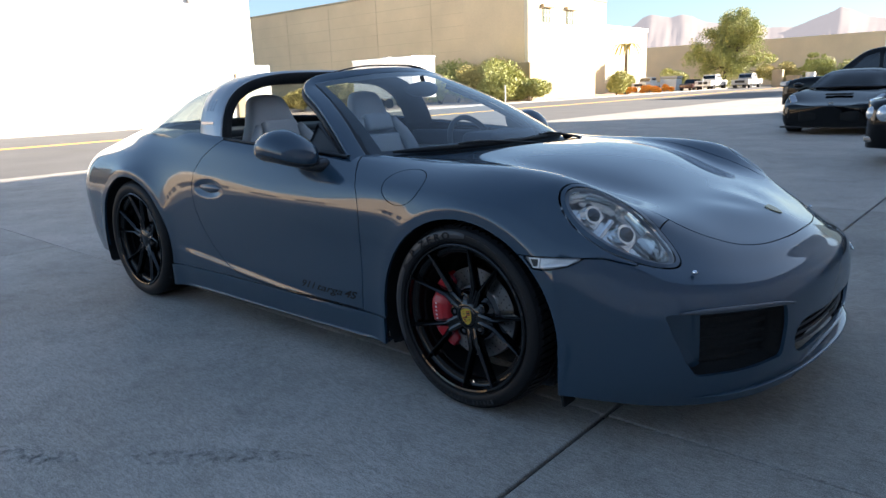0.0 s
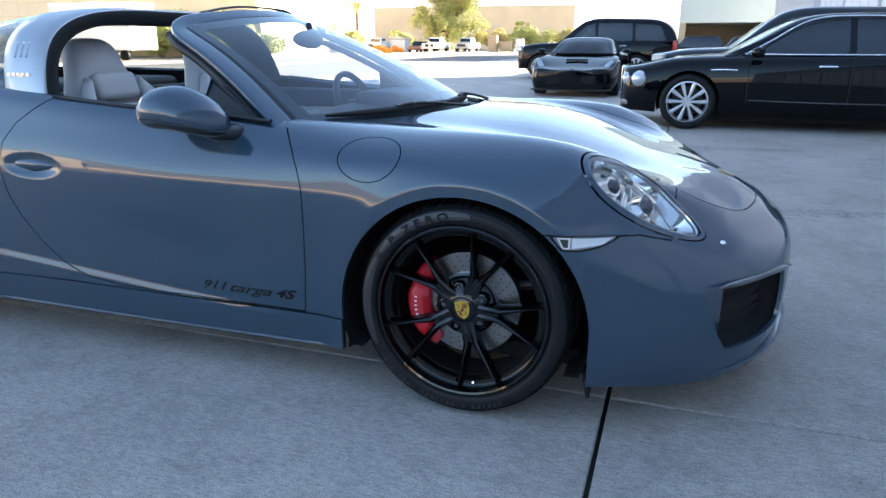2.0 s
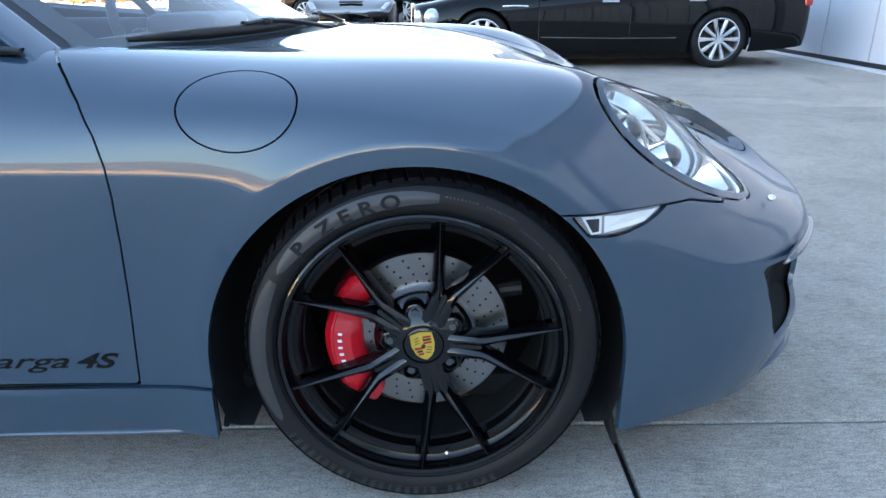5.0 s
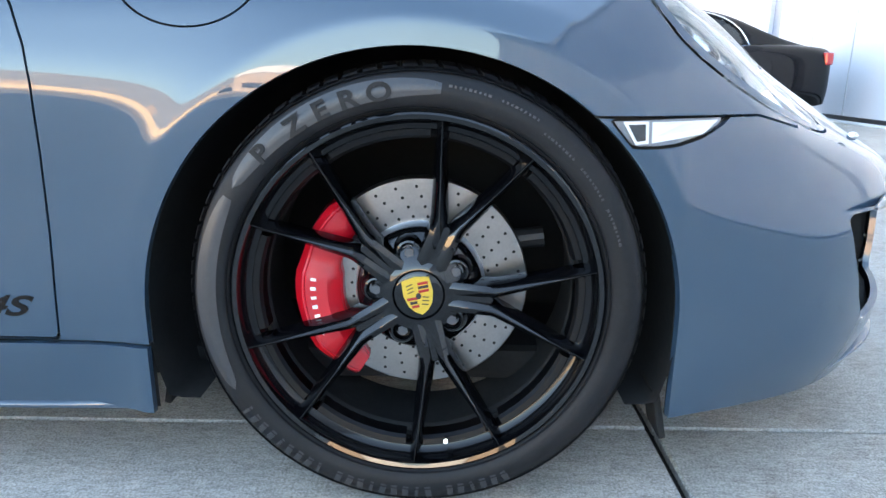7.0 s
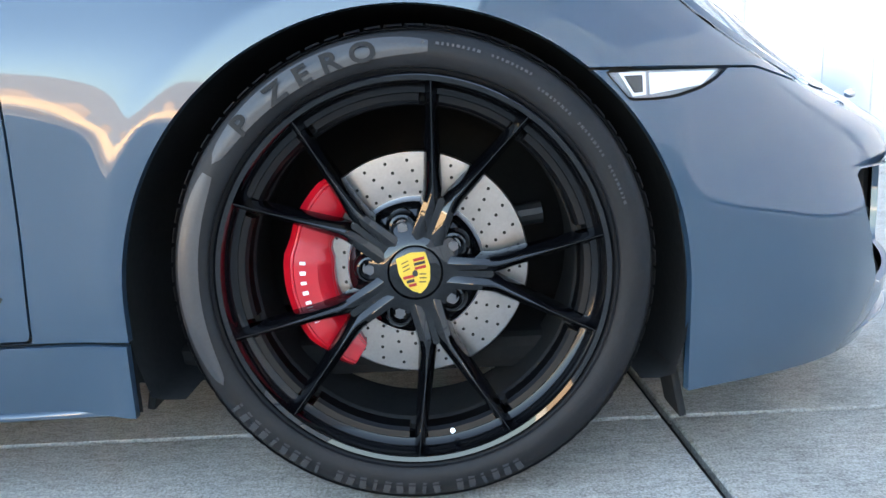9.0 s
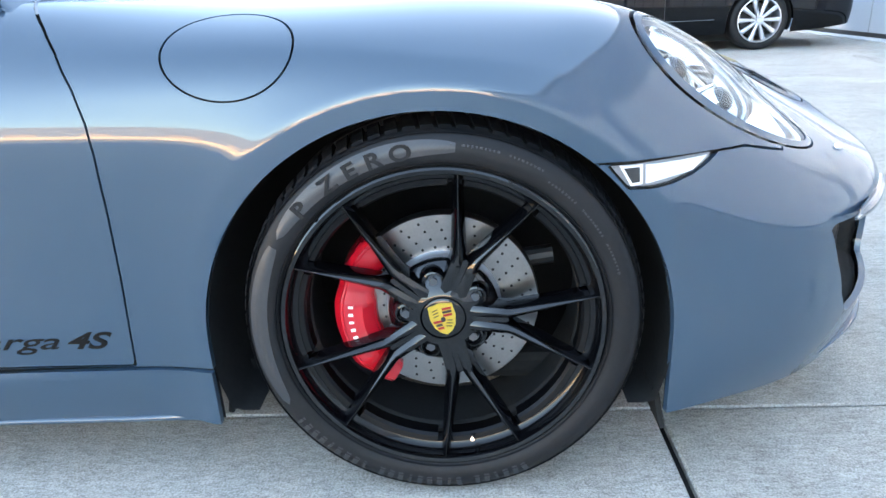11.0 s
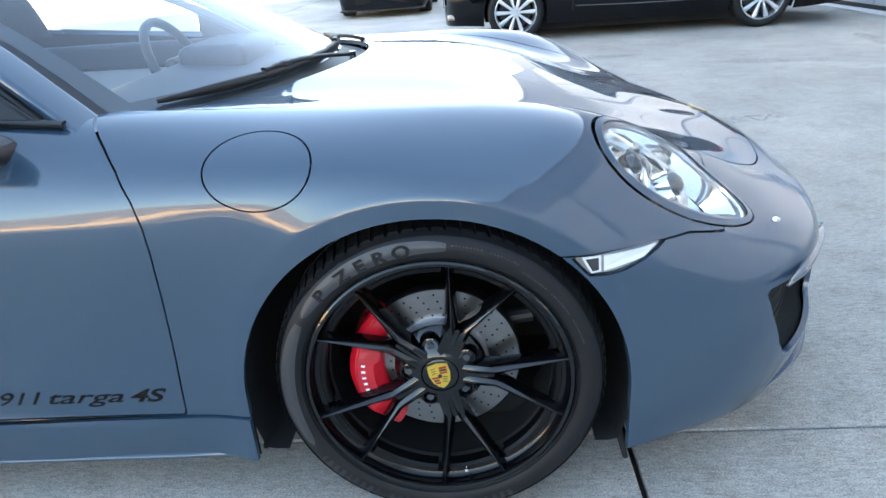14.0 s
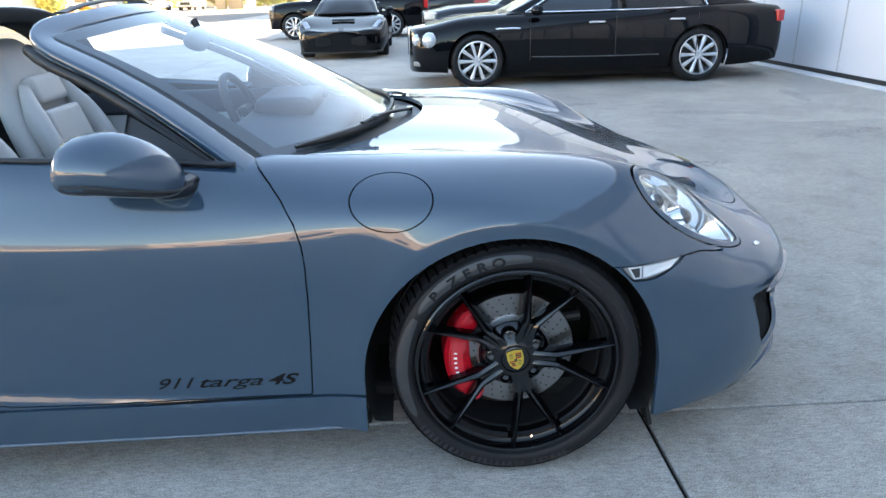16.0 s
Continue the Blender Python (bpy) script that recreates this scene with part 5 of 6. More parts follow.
# script along the door foot
for word, x0, x1 in (("911", -.950, -.853), ("targa", -.842, -.674), ("4S", -.661, -.577)):
    me = text_mesh(word, 0.066, 0.0006, shear=0.42, bold=0.0016 if word == "4S" else 0.0004)
    co = np.array([v.co[:] for v in me.vertices])
    lo, hi = co[:, 0].min(), co[:, 0].max()
    for v in me.vertices:
        x, z = x0 + (v.co.x - lo) / (hi - lo) * (x1 - x0), .312 + v.co.y * .68
        k = int(np.argmin((DV[:, 0] - x) ** 2 + (DV[:, 2] - z) ** 2))
        v.co = (x, -DV[k, 1] - .0008 - .4 * v.co.z, z)
    me.materials.append(BLACKINK)
    lt = new("door_script", me)
    lt.parent = RIGHT_DOOR
    lt["label"] = "black model script on the door"

# wheels
sport_wheel(car, (0, -.906, .338), .340, .245)
sport_wheel(car, (0, .906, .338), .340, .245, detailed=False, flip=True)
sport_wheel(car, (-2.445, -.912, .344), .346, .30, detailed=False, spin=20)
sport_wheel(car, (-2.445, .912, .344), .346, .30, detailed=False, flip=True)


# cabin
def soft(size, at, bevel=0.04, rot=None, parent=None, name="cushion", material=LEATHER, label="", taper=None):
    bm = box(size, (0, 0, 0), bevel=bevel, seg=4)
    if taper:
        for v in bm.verts:
            f = v.co.z / size[2] + 0.5
            v.co.y *= 1 + (taper - 1) * f
    m = Matrix.Translation(at) @ (rot.to_4x4() if rot else Matrix())
    bmesh.ops.transform(bm, matrix=m, verts=bm.verts)
    return part(name, bm, material, parent, label, smooth=True, sharp=70)


part("cabin_floor", box((1.9, 1.4, 0.05), (-1.55, 0, .22)), TRIM, car)
part("firewall", box((0.05, 1.4, 0.6), (-.62, 0, .5)), TRIM, car)
for s in (-1, 1):
    seat = soft((.52, .50, .16), (-1.42, s * .37, .40), .05, Euler((0, radians(8), 0)).to_matrix(), car, "seat", LEATHER, "pale grey leather bucket seat with built-in headrest")
    V2, F2, n = [], [], 20
    prof = [(.44, .40, -1.57, .15), (.52, .47, -1.60, .17), (.64, .51, -1.64, .17), (.76, .51, -1.685, .16), (.86, .46, -1.725, .145), (.94, .37, -1.755, .13), (1.0, .30, -1.775, .125), (1.07, .265, -1.795, .12), (1.11, .235, -1.805, .105), (1.135, .16, -1.812, .06), (1.14, .05, -1.815, .02)]
    for z, w_, x, d in prof:
        for q in range(n):
            t_ = 2 * math.pi * q / n
            c_, s_ = math.cos(t_), math.sin(t_)
            dish = .045 * max(0, 1 - (abs(s_) / .75) ** 2) * (c_ > 0) * (.5 < z < .95)
            V2.append((x - .03 + d / 2 * math.copysign(abs(c_) ** .7, c_) - dish, s * .37 + w_ / 2 * math.copysign(abs(s_) ** .75, s_), z))
    for i in range(len(prof) - 1):
        for q in range(n):
            F2.append((i * n + q, i * n + (q + 1) % n, (i + 1) * n + (q + 1) % n, (i + 1) * n + q))
    F2.append(tuple(range((len(prof) - 1) * n, len(prof) * n)))
    bk = mesh_ob("backrest", V2, F2, LEATHER, seat)
    sub_ = bk.modifiers.new("round", "SUBSURF")
    sub_.levels = sub_.render_levels = 2
    lean_ = Euler((0, radians(-18), 0)).to_matrix()
    for z_, h_, w_ in ((.60, .17, .25), (.785, .18, .27), (.945, .11, .22)):
        soft((.055, w_, h_), (-1.588 - .37 * (z_ - .6), s * .37, z_), .024, lean_, seat, "back_cushion", LEATHER)
    for q in (-1, 1):
        vv, vf = sweep(smooth_path([(-1.545, s * .37 + q * .175, .47), (-1.575, s * .37 + q * .205, .62), (-1.625, s * .37 + q * .215, .76), (-1.685, s * .37 + q * .18, .88), (-1.725, s * .37 + q * .13, .97)], 18), ring(.075, .085, 12), scales=[min(1, .5 + .12 * min(i, 17 - i)) for i in range(18)])
        mesh_ob("back_bolster", vv, vf, LEATHER, seat)
    for q in (-1, 1):
        soft((.50, .09, .12), (-1.40, s * .37 + q * .235, .46), .04, None, seat, "seat_bolster")
    soft((.10, .40, .40), (-2.2, s * .30, .66), .04, Euler((0, radians(-22), 0)).to_matrix(), car, "rear_seat", LEATHER)
    soft((1.1, .06, .36), (-1.2, s * .725, .62), .03, None, LEFT_DOOR if s > 0 else RIGHT_DOOR, "door_card", LEATHER)
    soft((1.0, .06, .10), (-1.22, s * .705, .83), .025, None, LEFT_DOOR if s > 0 else RIGHT_DOOR, "door_top", DASH)
    soft((.6, .05, .06), (-1.25, s * .70, .66), .02, None, LEFT_DOOR if s > 0 else RIGHT_DOOR, "armrest", DARKLEATHER)
soft((.42, 1.36, .16), (-.69, 0, .765), .06, Euler((0, radians(4), 0)).to_matrix(), car, "dashboard", DASH, "dark blue-grey dashboard")
soft((.22, .40, .09), (-.74, .34, .862), .04, None, car, "instrument_hood", DASH)
soft((.9, .22, .22), (-1.25, 0, .45), .04, Euler((0, radians(-8), 0)).to_matrix(), car, "centre_console", DARKLEATHER)
soft((.5, 1.25, .28), (-2.45, 0, .80), .05, None, car, "rear_shelf", TRIM)
soft((.06, 1.2, .34), (-2.02, 0, .74), .02, None, car, "rear_bulkhead", DARKLEATHER)
m = Matrix.Translation((-.915, .33, .812)) @ Matrix.Rotation(radians(66), 4, "Y")
vv, vf = sweep([(0.178 * math.cos(a), 0.178 * math.sin(a), 0) for a in np.linspace(0, 2 * math.pi, 40, endpoint=False)], ring(0.028, 0.032, 10), closed=True)
st = mesh_ob("steering_wheel", vv, vf, DARKLEATHER, car, "leather-rimmed steering wheel with silver spokes")
st.matrix_local = m
for a in (0, 180, 270):
    part("wheel_spoke", box((0.14, 0.03, 0.012), (0.1 * math.cos(radians(a + 90)), 0.1 * math.sin(radians(a + 90)), -.005), bevel=0.004, rot=Euler((0, 0, radians(a + 90))).to_matrix()), ALLOY, st)
part("horn_pad", box((0.10, 0.13, 0.04), (0, 0, 0), bevel=0.018), DARKLEATHER, st)
bm = bmesh.new()
bmesh.ops.create_uvsphere(bm, u_segments=28, v_segments=14, radius=1.0)
for v in bm.verts:
    v.co = (-.965 + .02 * v.co.x - .02 * v.co.y ** 2, .125 * v.co.y, 1.135 + .04 * v.co.z)
rv = part("rear_view_mirror", bm, TRIM, car, "frameless interior mirror", smooth=True)
part("mirror_stalk", rod((-.96, 0, 1.15), (-.98, 0, 1.20), .012), TRIM, rv)


# ---- other vehicles ----
def plain_wheel(parent, at, R, rim, width, spokes, material, turned=False):
    w = lathe_part("wheel", [(rim - .004, .014), (rim, .0), (rim - .012, -.002), (rim - .02, .02), (rim - .03, .06), (rim - .03, width - .03)], material, parent, 64)
    w.matrix_local = Matrix.Translation(at) @ Matrix.Rotation(math.pi if turned else 0, 4, "Z")
    tyre(w, R, rim, width)
    lathe_part("hub", [(0, .002), (.026, .002), (.030, .008), (.034, .016), (.046, .016), (.050, .008), (.060, .008), (.072, .03), (.072, .08)], material, w, 32)
    lathe_part("brake_disc", [(.05, .10), (rim * .75, .10), (rim * .75, .12)], TRIM, w, 32)
    for k in range(spokes):
        a = 2 * math.pi * k / spokes
        bm = bmesh.new()
        pts = [(.05, .014), (rim - .02, .027), (rim - .02, -.027), (.05, -.014)]
        ca, sa = math.cos(a), math.sin(a)
        f = [bm.verts.new((r * ca - o * sa, .010, r * sa + o * ca)) for r, o in pts]
        c = [bm.verts.new((r * ca - o * sa * .5, .002, r * sa + o * ca * .5)) for r, o in pts]
        b = [bm.verts.new((r * ca - o * sa, .05, r * sa + o * ca)) for r, o in pts]
        bm.faces.new(c)
        for i in range(4):
            j = (i + 1) % 4
            bm.faces.new((f[i], f[j], c[j], c[i]))
            bm.faces.new((b[i], b[j], f[j], f[i]))
        part("spoke", bm, material, w)
    return w


def vehicle(name, label, at, stations, house, windows, paint, wheels, plan_glass, nu=150, nv=60, group="", pane=None):
    """A car facing +x, front axle at the origin. stations: x, half width, sill, belt, centre height. house: x, belt y, belt z, roof y, roof z."""
    v = thing(name, label, "car", group, at=at)
    rows = []
    for fw_, fz in ((.93, 0.0), (.985, .22), (1.0, .5), (.99, .78), (.955, .93)):
        rows.append([(x, w * fw_, zs + (zb - zs) * fz) for x, w, zs, zb, zc in stations])
    rows.append([(x, w * .86, zb + (zc - zb) * .25 + .012) for x, w, zs, zb, zc in stations])
    rows.append([(x, w * .62, zb + (zc - zb) * .75 + .01) for x, w, zs, zb, zc in stations])
    rows.append([(x, w * .3, zc) for x, w, zs, zb, zc in stations])
    rows.append([(x, 0, zc + .004) for x, w, zs, zb, zc in stations])
    V, F = loft(rows, nu, nv, wrap_rear=True)
    R = wheels["R"]
    for cx in (0, -wheels["base"]):
        d = np.where(V[:, 2] > R, np.hypot(V[:, 0] - cx, V[:, 2] - R * 1.0) - R - wheels["gap"], np.abs(V[:, 0] - cx) - R - wheels["gap"])
        V, F = clip(V, F, np.where(V[:, 1] > .5, d, 1.0))
    body = mesh_ob("body", *both_sides(V, F), paint, v)
    part("underbody", box((wheels["base"] + .6, wheels["track"] * 2 - .5, R * .9), (-wheels["base"] / 2, 0, R * .75)), LINER, v)
    hrows = []
    for fy, fz in ((0, 0), (.35, .38), (.75, .8)):
        hrows.append([(x, yb + (yr - yb) * fy, zb + (zr - zb) * fz) for x, yb, zb, yr, zr in house])
    hrows.append([(x, yr * .96, zr - .03 * (zr - zb > .1)) for x, yb, zb, yr, zr in house])
    hrows.append([(x, yr * .6, zr) for x, yb, zb, yr, zr in house])
    hrows.append([(x, 0, zr + .008) for x, yb, zb, yr, zr in house])
    HV, HF = loft(hrows, 110, 44, wrap_front=False, relax=1)
    panes = []
    for poly in windows:
        f = np.where(HV[:, 1] > .3, inside(HV[:, 0], HV[:, 2], np.array(poly)), -1.0)
        panes.append(clip(HV, HF, f - .003))
        HV, HF = clip(HV, HF, -f)
    for poly in plan_glass:
        full = np.array(poly + [(x, -y) for x, y in poly[::-1]])
        f = inside(HV[:, 0], HV[:, 1], full)
        panes.append(clip(HV, HF, f - .003))
        HV, HF = clip(HV, HF, -f)
    mesh_ob("roof", *both_sides(HV, HF), paint, v)
    for i, (pv, pf) in enumerate(panes):
        if not len(pf):
            continue
        if i < len(windows):
            mesh_ob("window", pv - (0, .004, 0), pf, DARKGLASS, v, "dark tinted side window")
            mesh_ob("window", *flip_y(pv - (0, .004, 0), pf), DARKGLASS, v, "dark tinted side window")
        else:
            mesh_ob("windscreen" if i == len(windows) else "rear_window", *both_sides(pv - (0, 0, .003), pf), pane or DARKGLASS, v)
    cx0, cx1 = house[0][0] - .25, house[-1][0] + .2
    part("cabin_lining", box((cx0 - cx1, house[2][1] * 1.7, .3), ((cx0 + cx1) / 2, 0, house[2][2] - .12), bevel=.05), DARKLEATHER, v)
    for cx in (0, -wheels["base"]):
        for s in (-1, 1):
            plain_wheel(v, (cx, s * wheels["track"], R - .003), R, wheels["rim"], .25, wheels["spokes"], wheels["material"], turned=s > 0)
            V2 = []
            n = 20
            for y in (wheels["track"] - .03, wheels["track"] - .42):
                for a in np.linspace(-20, 200, n):
                    V2.append((cx + (R + wheels["gap"]) * math.cos(radians(a)), s * y, R + (R + wheels["gap"]) * math.sin(radians(a))))
            mesh_ob("wheel_well", V2, [(i, i + 1, n + i + 1, n + i) for i in range(n - 1)] + [tuple(range(n, 2 * n))], LINER, v)
    return v


def ends(nose, tail, w, sill, belt_f, belt_r, zf, zr):
    """Rounded nose and tail stations for vehicle()."""
    front = [(nose - .30, w * .95, sill, belt_f, zf), (nose - .12, w * .84, sill, belt_f - .03, zf - .03), (nose - .03, w * .55, sill, belt_f - .06, zf - .05), (nose, 0, sill, belt_f - .08, zf - .06)]
    rear = [(tail, 0, sill + .08, belt_r - .08, zr - .04), (tail + .03, w * .6, sill + .07, belt_r - .06, zr - .03), (tail + .12, w * .86, sill + .05, belt_r - .03, zr - .02), (tail + .35, w * .96, sill + .02, belt_r, zr)]
    return rear, front


# black luxury saloon, side on
re, fr = ends(.93, -4.36, .965, .22, .78, .95, .84, 1.0)
st_ = re + [(-3.4, .985, .2, .97, 1.04), (-2.6, .975, .2, .96, 1.02), (-1.6, .965, .2, .94, 1.0), (-.7, .965, .2, .92, .98), (-.2, .97, .2, .90, .96), (.25, .97, .2, .87, .92)] + fr
saloon_at = Matrix.Translation((.64, 8.07, 0)) @ Matrix.Rotation(math.pi, 4, "Z")
saloon = vehicle("saloon_car", "gleaming black four-door luxury saloon with ten-spoke alloy wheels", saloon_at, st_,
                 [(-.42, .80, .96, .70, .965), (-.85, .82, .955, .66, 1.20), (-1.3, .84, .955, .62, 1.42), (-1.9, .85, .96, .62, 1.485), (-2.6, .85, .965, .62, 1.46), (-3.15, .84, .97, .62, 1.33), (-3.65, .80, .98, .62, 1.12), (-4.0, .74, .99, .6, 1.0)],
                 [[(-.72, .985), (-1.02, 1.17), (-1.36, 1.37), (-1.84, 1.425), (-1.86, .985)], [(-1.93, .985), (-1.91, 1.425), (-2.5, 1.405), (-2.86, 1.31), (-3.05, 1.17), (-3.13, .99)]],
                 BLACKPAINT, dict(R=.362, rim=.268, gap=.04, base=3.065, track=.96, spokes=10, material=ALLOY),
                 [[(-.47, .62), (-.85, .58), (-1.22, .5)], [(-3.1, .5), (-3.5, .54), (-3.9, .52)]])


def chrome_line(v, pts, r=.009, name="chrome_trim", material=CHROME, n=24, w=None):
    for s in (-1, 1):
        vv, vf = sweep(smooth_path([(x, s * y, z) for x, y, z in pts], n), ring(w or 2 * r, 2 * r, 8))
        mesh_ob(name, vv, vf, material, v)


chrome_line(saloon, [(-.66, .835, .975), (-1.5, .855, .972), (-2.4, .86, .975), (-3.16, .85, .985)], .011)
chrome_line(saloon, [(-.66, .83, .975), (-1.0, .775, 1.17), (-1.36, .70, 1.38), (-1.9, .67, 1.44), (-2.5, .67, 1.42), (-2.9, .70, 1.32), (-3.1, .76, 1.16), (-3.18, .84, .99)], .010)
chrome_line(saloon, [(-.75, .972, .40), (-1.6, .975, .385), (-2.5, .98, .385)], .004, material=STEEL)
chrome_line(saloon, [(-.25, .962, .775), (-.42, .965, .78), (-.58, .963, .775)], .012)
for s in (-1, 1):
    for x in (-1.62, -2.72):
        part("door_handle", box((.22, .03, .028), (x, s * .972, .83 + (x < -2) * .01), bevel=.012), CHROME, saloon, "chrome door handle")
    bm = bmesh.new()
    bmesh.ops.create_uvsphere(bm, u_segments=20, v_segments=12, radius=1.0)
    for q in bm.verts:
        q.co = (-.80 + .08 * q.co.x, s * (1.0 + .10 * q.co.y), 1.0 + .07 * q.co.z)
    part("door_mirror", bm, BLACKPAINT, saloon, smooth=True)
    for x, y, r in ((.640, .850, .112), (.79, .725, .092)):
        own = bmesh.new()
        bmesh.ops.create_uvsphere(own, u_segments=24, v_segments=14, radius=r)
        bmesh.ops.transform(own, matrix=Matrix.Translation((x, s * y, .645)), verts=own.verts)
        part("headlamp", own, mat("milky_lens", (.6, .62, .65), rough=.08, metal=.5, coat=1.0), saloon, "round bright headlamp", smooth=True)
    part("bumper_grille", box((.12, .22, .07), (.775, s * .70, .33), bevel=.02, rot=Euler((0, 0, s * radians(-30))).to_matrix()), STEEL, saloon, "mesh bumper grille")
    part("tail_lamp", box((.14, .10, .16), (-4.19, s * .83, .84), bevel=.03, rot=Euler((0, 0, s * radians(28))).to_matrix()), REDLENS, saloon, "red tail lamp")
    part("side_repeater", box((.05, .012, .03), (.45, s * .935, .48), bevel=.004), AMBER, saloon)
    for x in (-.72, -1.89, -3.02):
        part("door_gap", box((.006, .006, .56), (x, s * .968, .63)), TRIM, saloon)
part("radiator_grille", box((.06, .62, .42), (.90, 0, .60), bevel=.03), CHROME, saloon, "upright chrome radiator grille")
for k in range(9):
    part("grille_bar", box((.02, .012, .36), (.935, -.24 + .06 * k, .60), bevel=.003), TRIM, saloon)

# black low sports coupe, nose on
re, fr = ends(.95, -3.5, .93, .16, .60, .88, .60, .92)
st_ = re + [(-2.7, .965, .17, .90, .96), (-1.9, .94, .16, .86, .93), (-1.2, .92, .16, .82, .88), (-.6, .935, .16, .82, .84), (0, .95, .16, .80, .745), (.4, .93, .16, .70, .655)] + fr
coupe_at = Matrix.Translation((-1.70, 13.1, 0)) @ Matrix.Rotation(radians(-90), 4, "Z")
DULLGLASS = glass("smoked_glass", (.03, .035, .04), ior=1.14)
coupe = vehicle("coupe_car", "black low two-seat sports coupe with dark wheels", coupe_at, st_,
                [(-.55, .74, .87, .68, .88), (-.95, .76, .88, .60, 1.06), (-1.35, .77, .89, .55, 1.20), (-1.75, .77, .90, .53, 1.235), (-2.3, .76, .91, .50, 1.17), (-3.0, .70, .93, .45, 1.0)],
                [[(-.95, .93), (-1.4, 1.15), (-1.85, 1.18), (-2.1, 1.0), (-2.1, .94)]],
                BLACKPAINT, dict(R=.335, rim=.25, gap=.03, base=2.71, track=.93, spokes=10, material=TRIM),
                [[(-.60, .62), (-.95, .56), (-1.3, .49)]], pane=DULLGLASS)
for s in (-1, 1):
    own = box((.34, .12, .05), (.50, s * .74, .66), bevel=.02, rot=Euler((0, radians(24), s * radians(-24))).to_matrix())
    part("headlamp", own, mat("smoked_lamp", (.22, .24, .28), rough=.1, coat=1.0), coupe, "slanted headlamp")
    own = bmesh.new()
    bmesh.ops.create_uvsphere(own, u_segments=20, v_segments=12, radius=1.0)
    for q in own.verts:
        q.co = (-.75 + .09 * q.co.x, s * (.98 + .10 * q.co.y), .93 + .055 * q.co.z)
    part("door_mirror", own, BLACKPAINT, coupe, smooth=True)
    part("bumper_duct", box((.08, .26, .13), (.80, s * .62, .38), bevel=.02, rot=Euler((0, 0, s * radians(-22))).to_matrix()), LINER, coupe)
part("radiator_mouth", box((.08, 1.05, .2), (.905, 0, .36), bevel=.04), LINER, coupe)
part("front_lip", box((.2, 1.7, .03), (.82, 0, .15), bevel=.01), TRIM, coupe)
part("hood_vent", box((.12, .48, .02), (.12, 0, .75), bevel=.008, rot=Euler((0, radians(10), 0)).to_matrix()), LINER, coupe)
part("nose_badge", box((.012, .10, .03), (.80, 0, .605), bevel=.004), STEEL, coupe)


def suv(at, paint, label, rim_material):
    re, fr = ends(.84, -4.1, .985, .32, .98, 1.10, 1.03, 1.14)
    st_ = re + [(-3.4, 1.0, .3, 1.14, 1.16), (-2.4, .995, .3, 1.13, 1.15), (-1.4, .99, .3, 1.11, 1.13), (-.6, .99, .3, 1.08, 1.11), (0, .995, .3, 1.05, 1.10), (.35, .985, .3, 1.02, 1.07)] + fr
    v = vehicle("sport_utility_car", label, at, st_,
                [(-.50, .86, 1.10, .78, 1.11), (-.85, .88, 1.10, .74, 1.42), (-1.25, .89, 1.11, .70, 1.72), (-1.9, .90, 1.12, .70, 1.82), (-2.9, .90, 1.13, .69, 1.80), (-3.6, .88, 1.13, .68, 1.72), (-3.9, .87, 1.13, .70, 1.5), (-4.05, .86, 1.12, .74, 1.14)],
                [[(-.86, 1.15), (-1.32, 1.60), (-1.62, 1.68), (-1.66, 1.15)], [(-1.74, 1.15), (-1.72, 1.69), (-2.72, 1.68), (-2.76, 1.16)], [(-2.84, 1.16), (-2.82, 1.67), (-3.55, 1.60), (-3.72, 1.17)]],
                paint, dict(R=.385, rim=.28, gap=.045, base=2.92, track=.98, spokes=10, material=rim_material),
                [[(-.55, .70), (-.85, .66), (-1.2, .58)]])
    for s in (-1, 1):
        part("headlamp", box((.22, .26, .13), (.66, s * .80, .92), bevel=.03, rot=Euler((0, 0, s * radians(-25))).to_matrix()), LAMPGREY, v, "clear headlamp")
        own = box((.10, .20, .17), (-.78, s * 1.05, 1.17), bevel=.04)
        part("door_mirror", own, paint, v, smooth=True)
        for x in (-1.45, -2.5):
            part("door_handle", box((.20, .03, .03), (x, s * .998, 1.02), bevel=.01), CHROME, v)
        part("tail_lamp", box((.12, .12, .35), (-3.98, s * .88, 1.0), bevel=.03), REDLENS, v)
    part("front_grille", box((.05, 1.0, .16), (.80, 0, .86), bevel=.02), TRIM, v)
    return v


suv(Matrix.Translation((-3.76, 20.25, 0)) @ Matrix.Rotation(math.pi, 4, "Z"), BLACKPAINT, "black full-size sport utility car with silver wheels", ALLOY)
suv(Matrix.Translation((.80, 11.3, 0)) @ Matrix.Rotation(math.pi, 4, "Z") @ Matrix.Diagonal((1, 1, .93, 1)), GREYPAINT, "dark grey sport utility car parked close to the saloon", ALLOY)


# ---- across the road and beyond ----
def slab_wall(name, x0, x1, y0, y1, z1, material, parent, label="", z0=-.16):
    return part(name, box((x1 - x0, y1 - y0, z1 - z0), ((x0 + x1) / 2, (y0 + y1) / 2, (z0 + z1) / 2), bevel=.03, seg=1), material, parent, label)


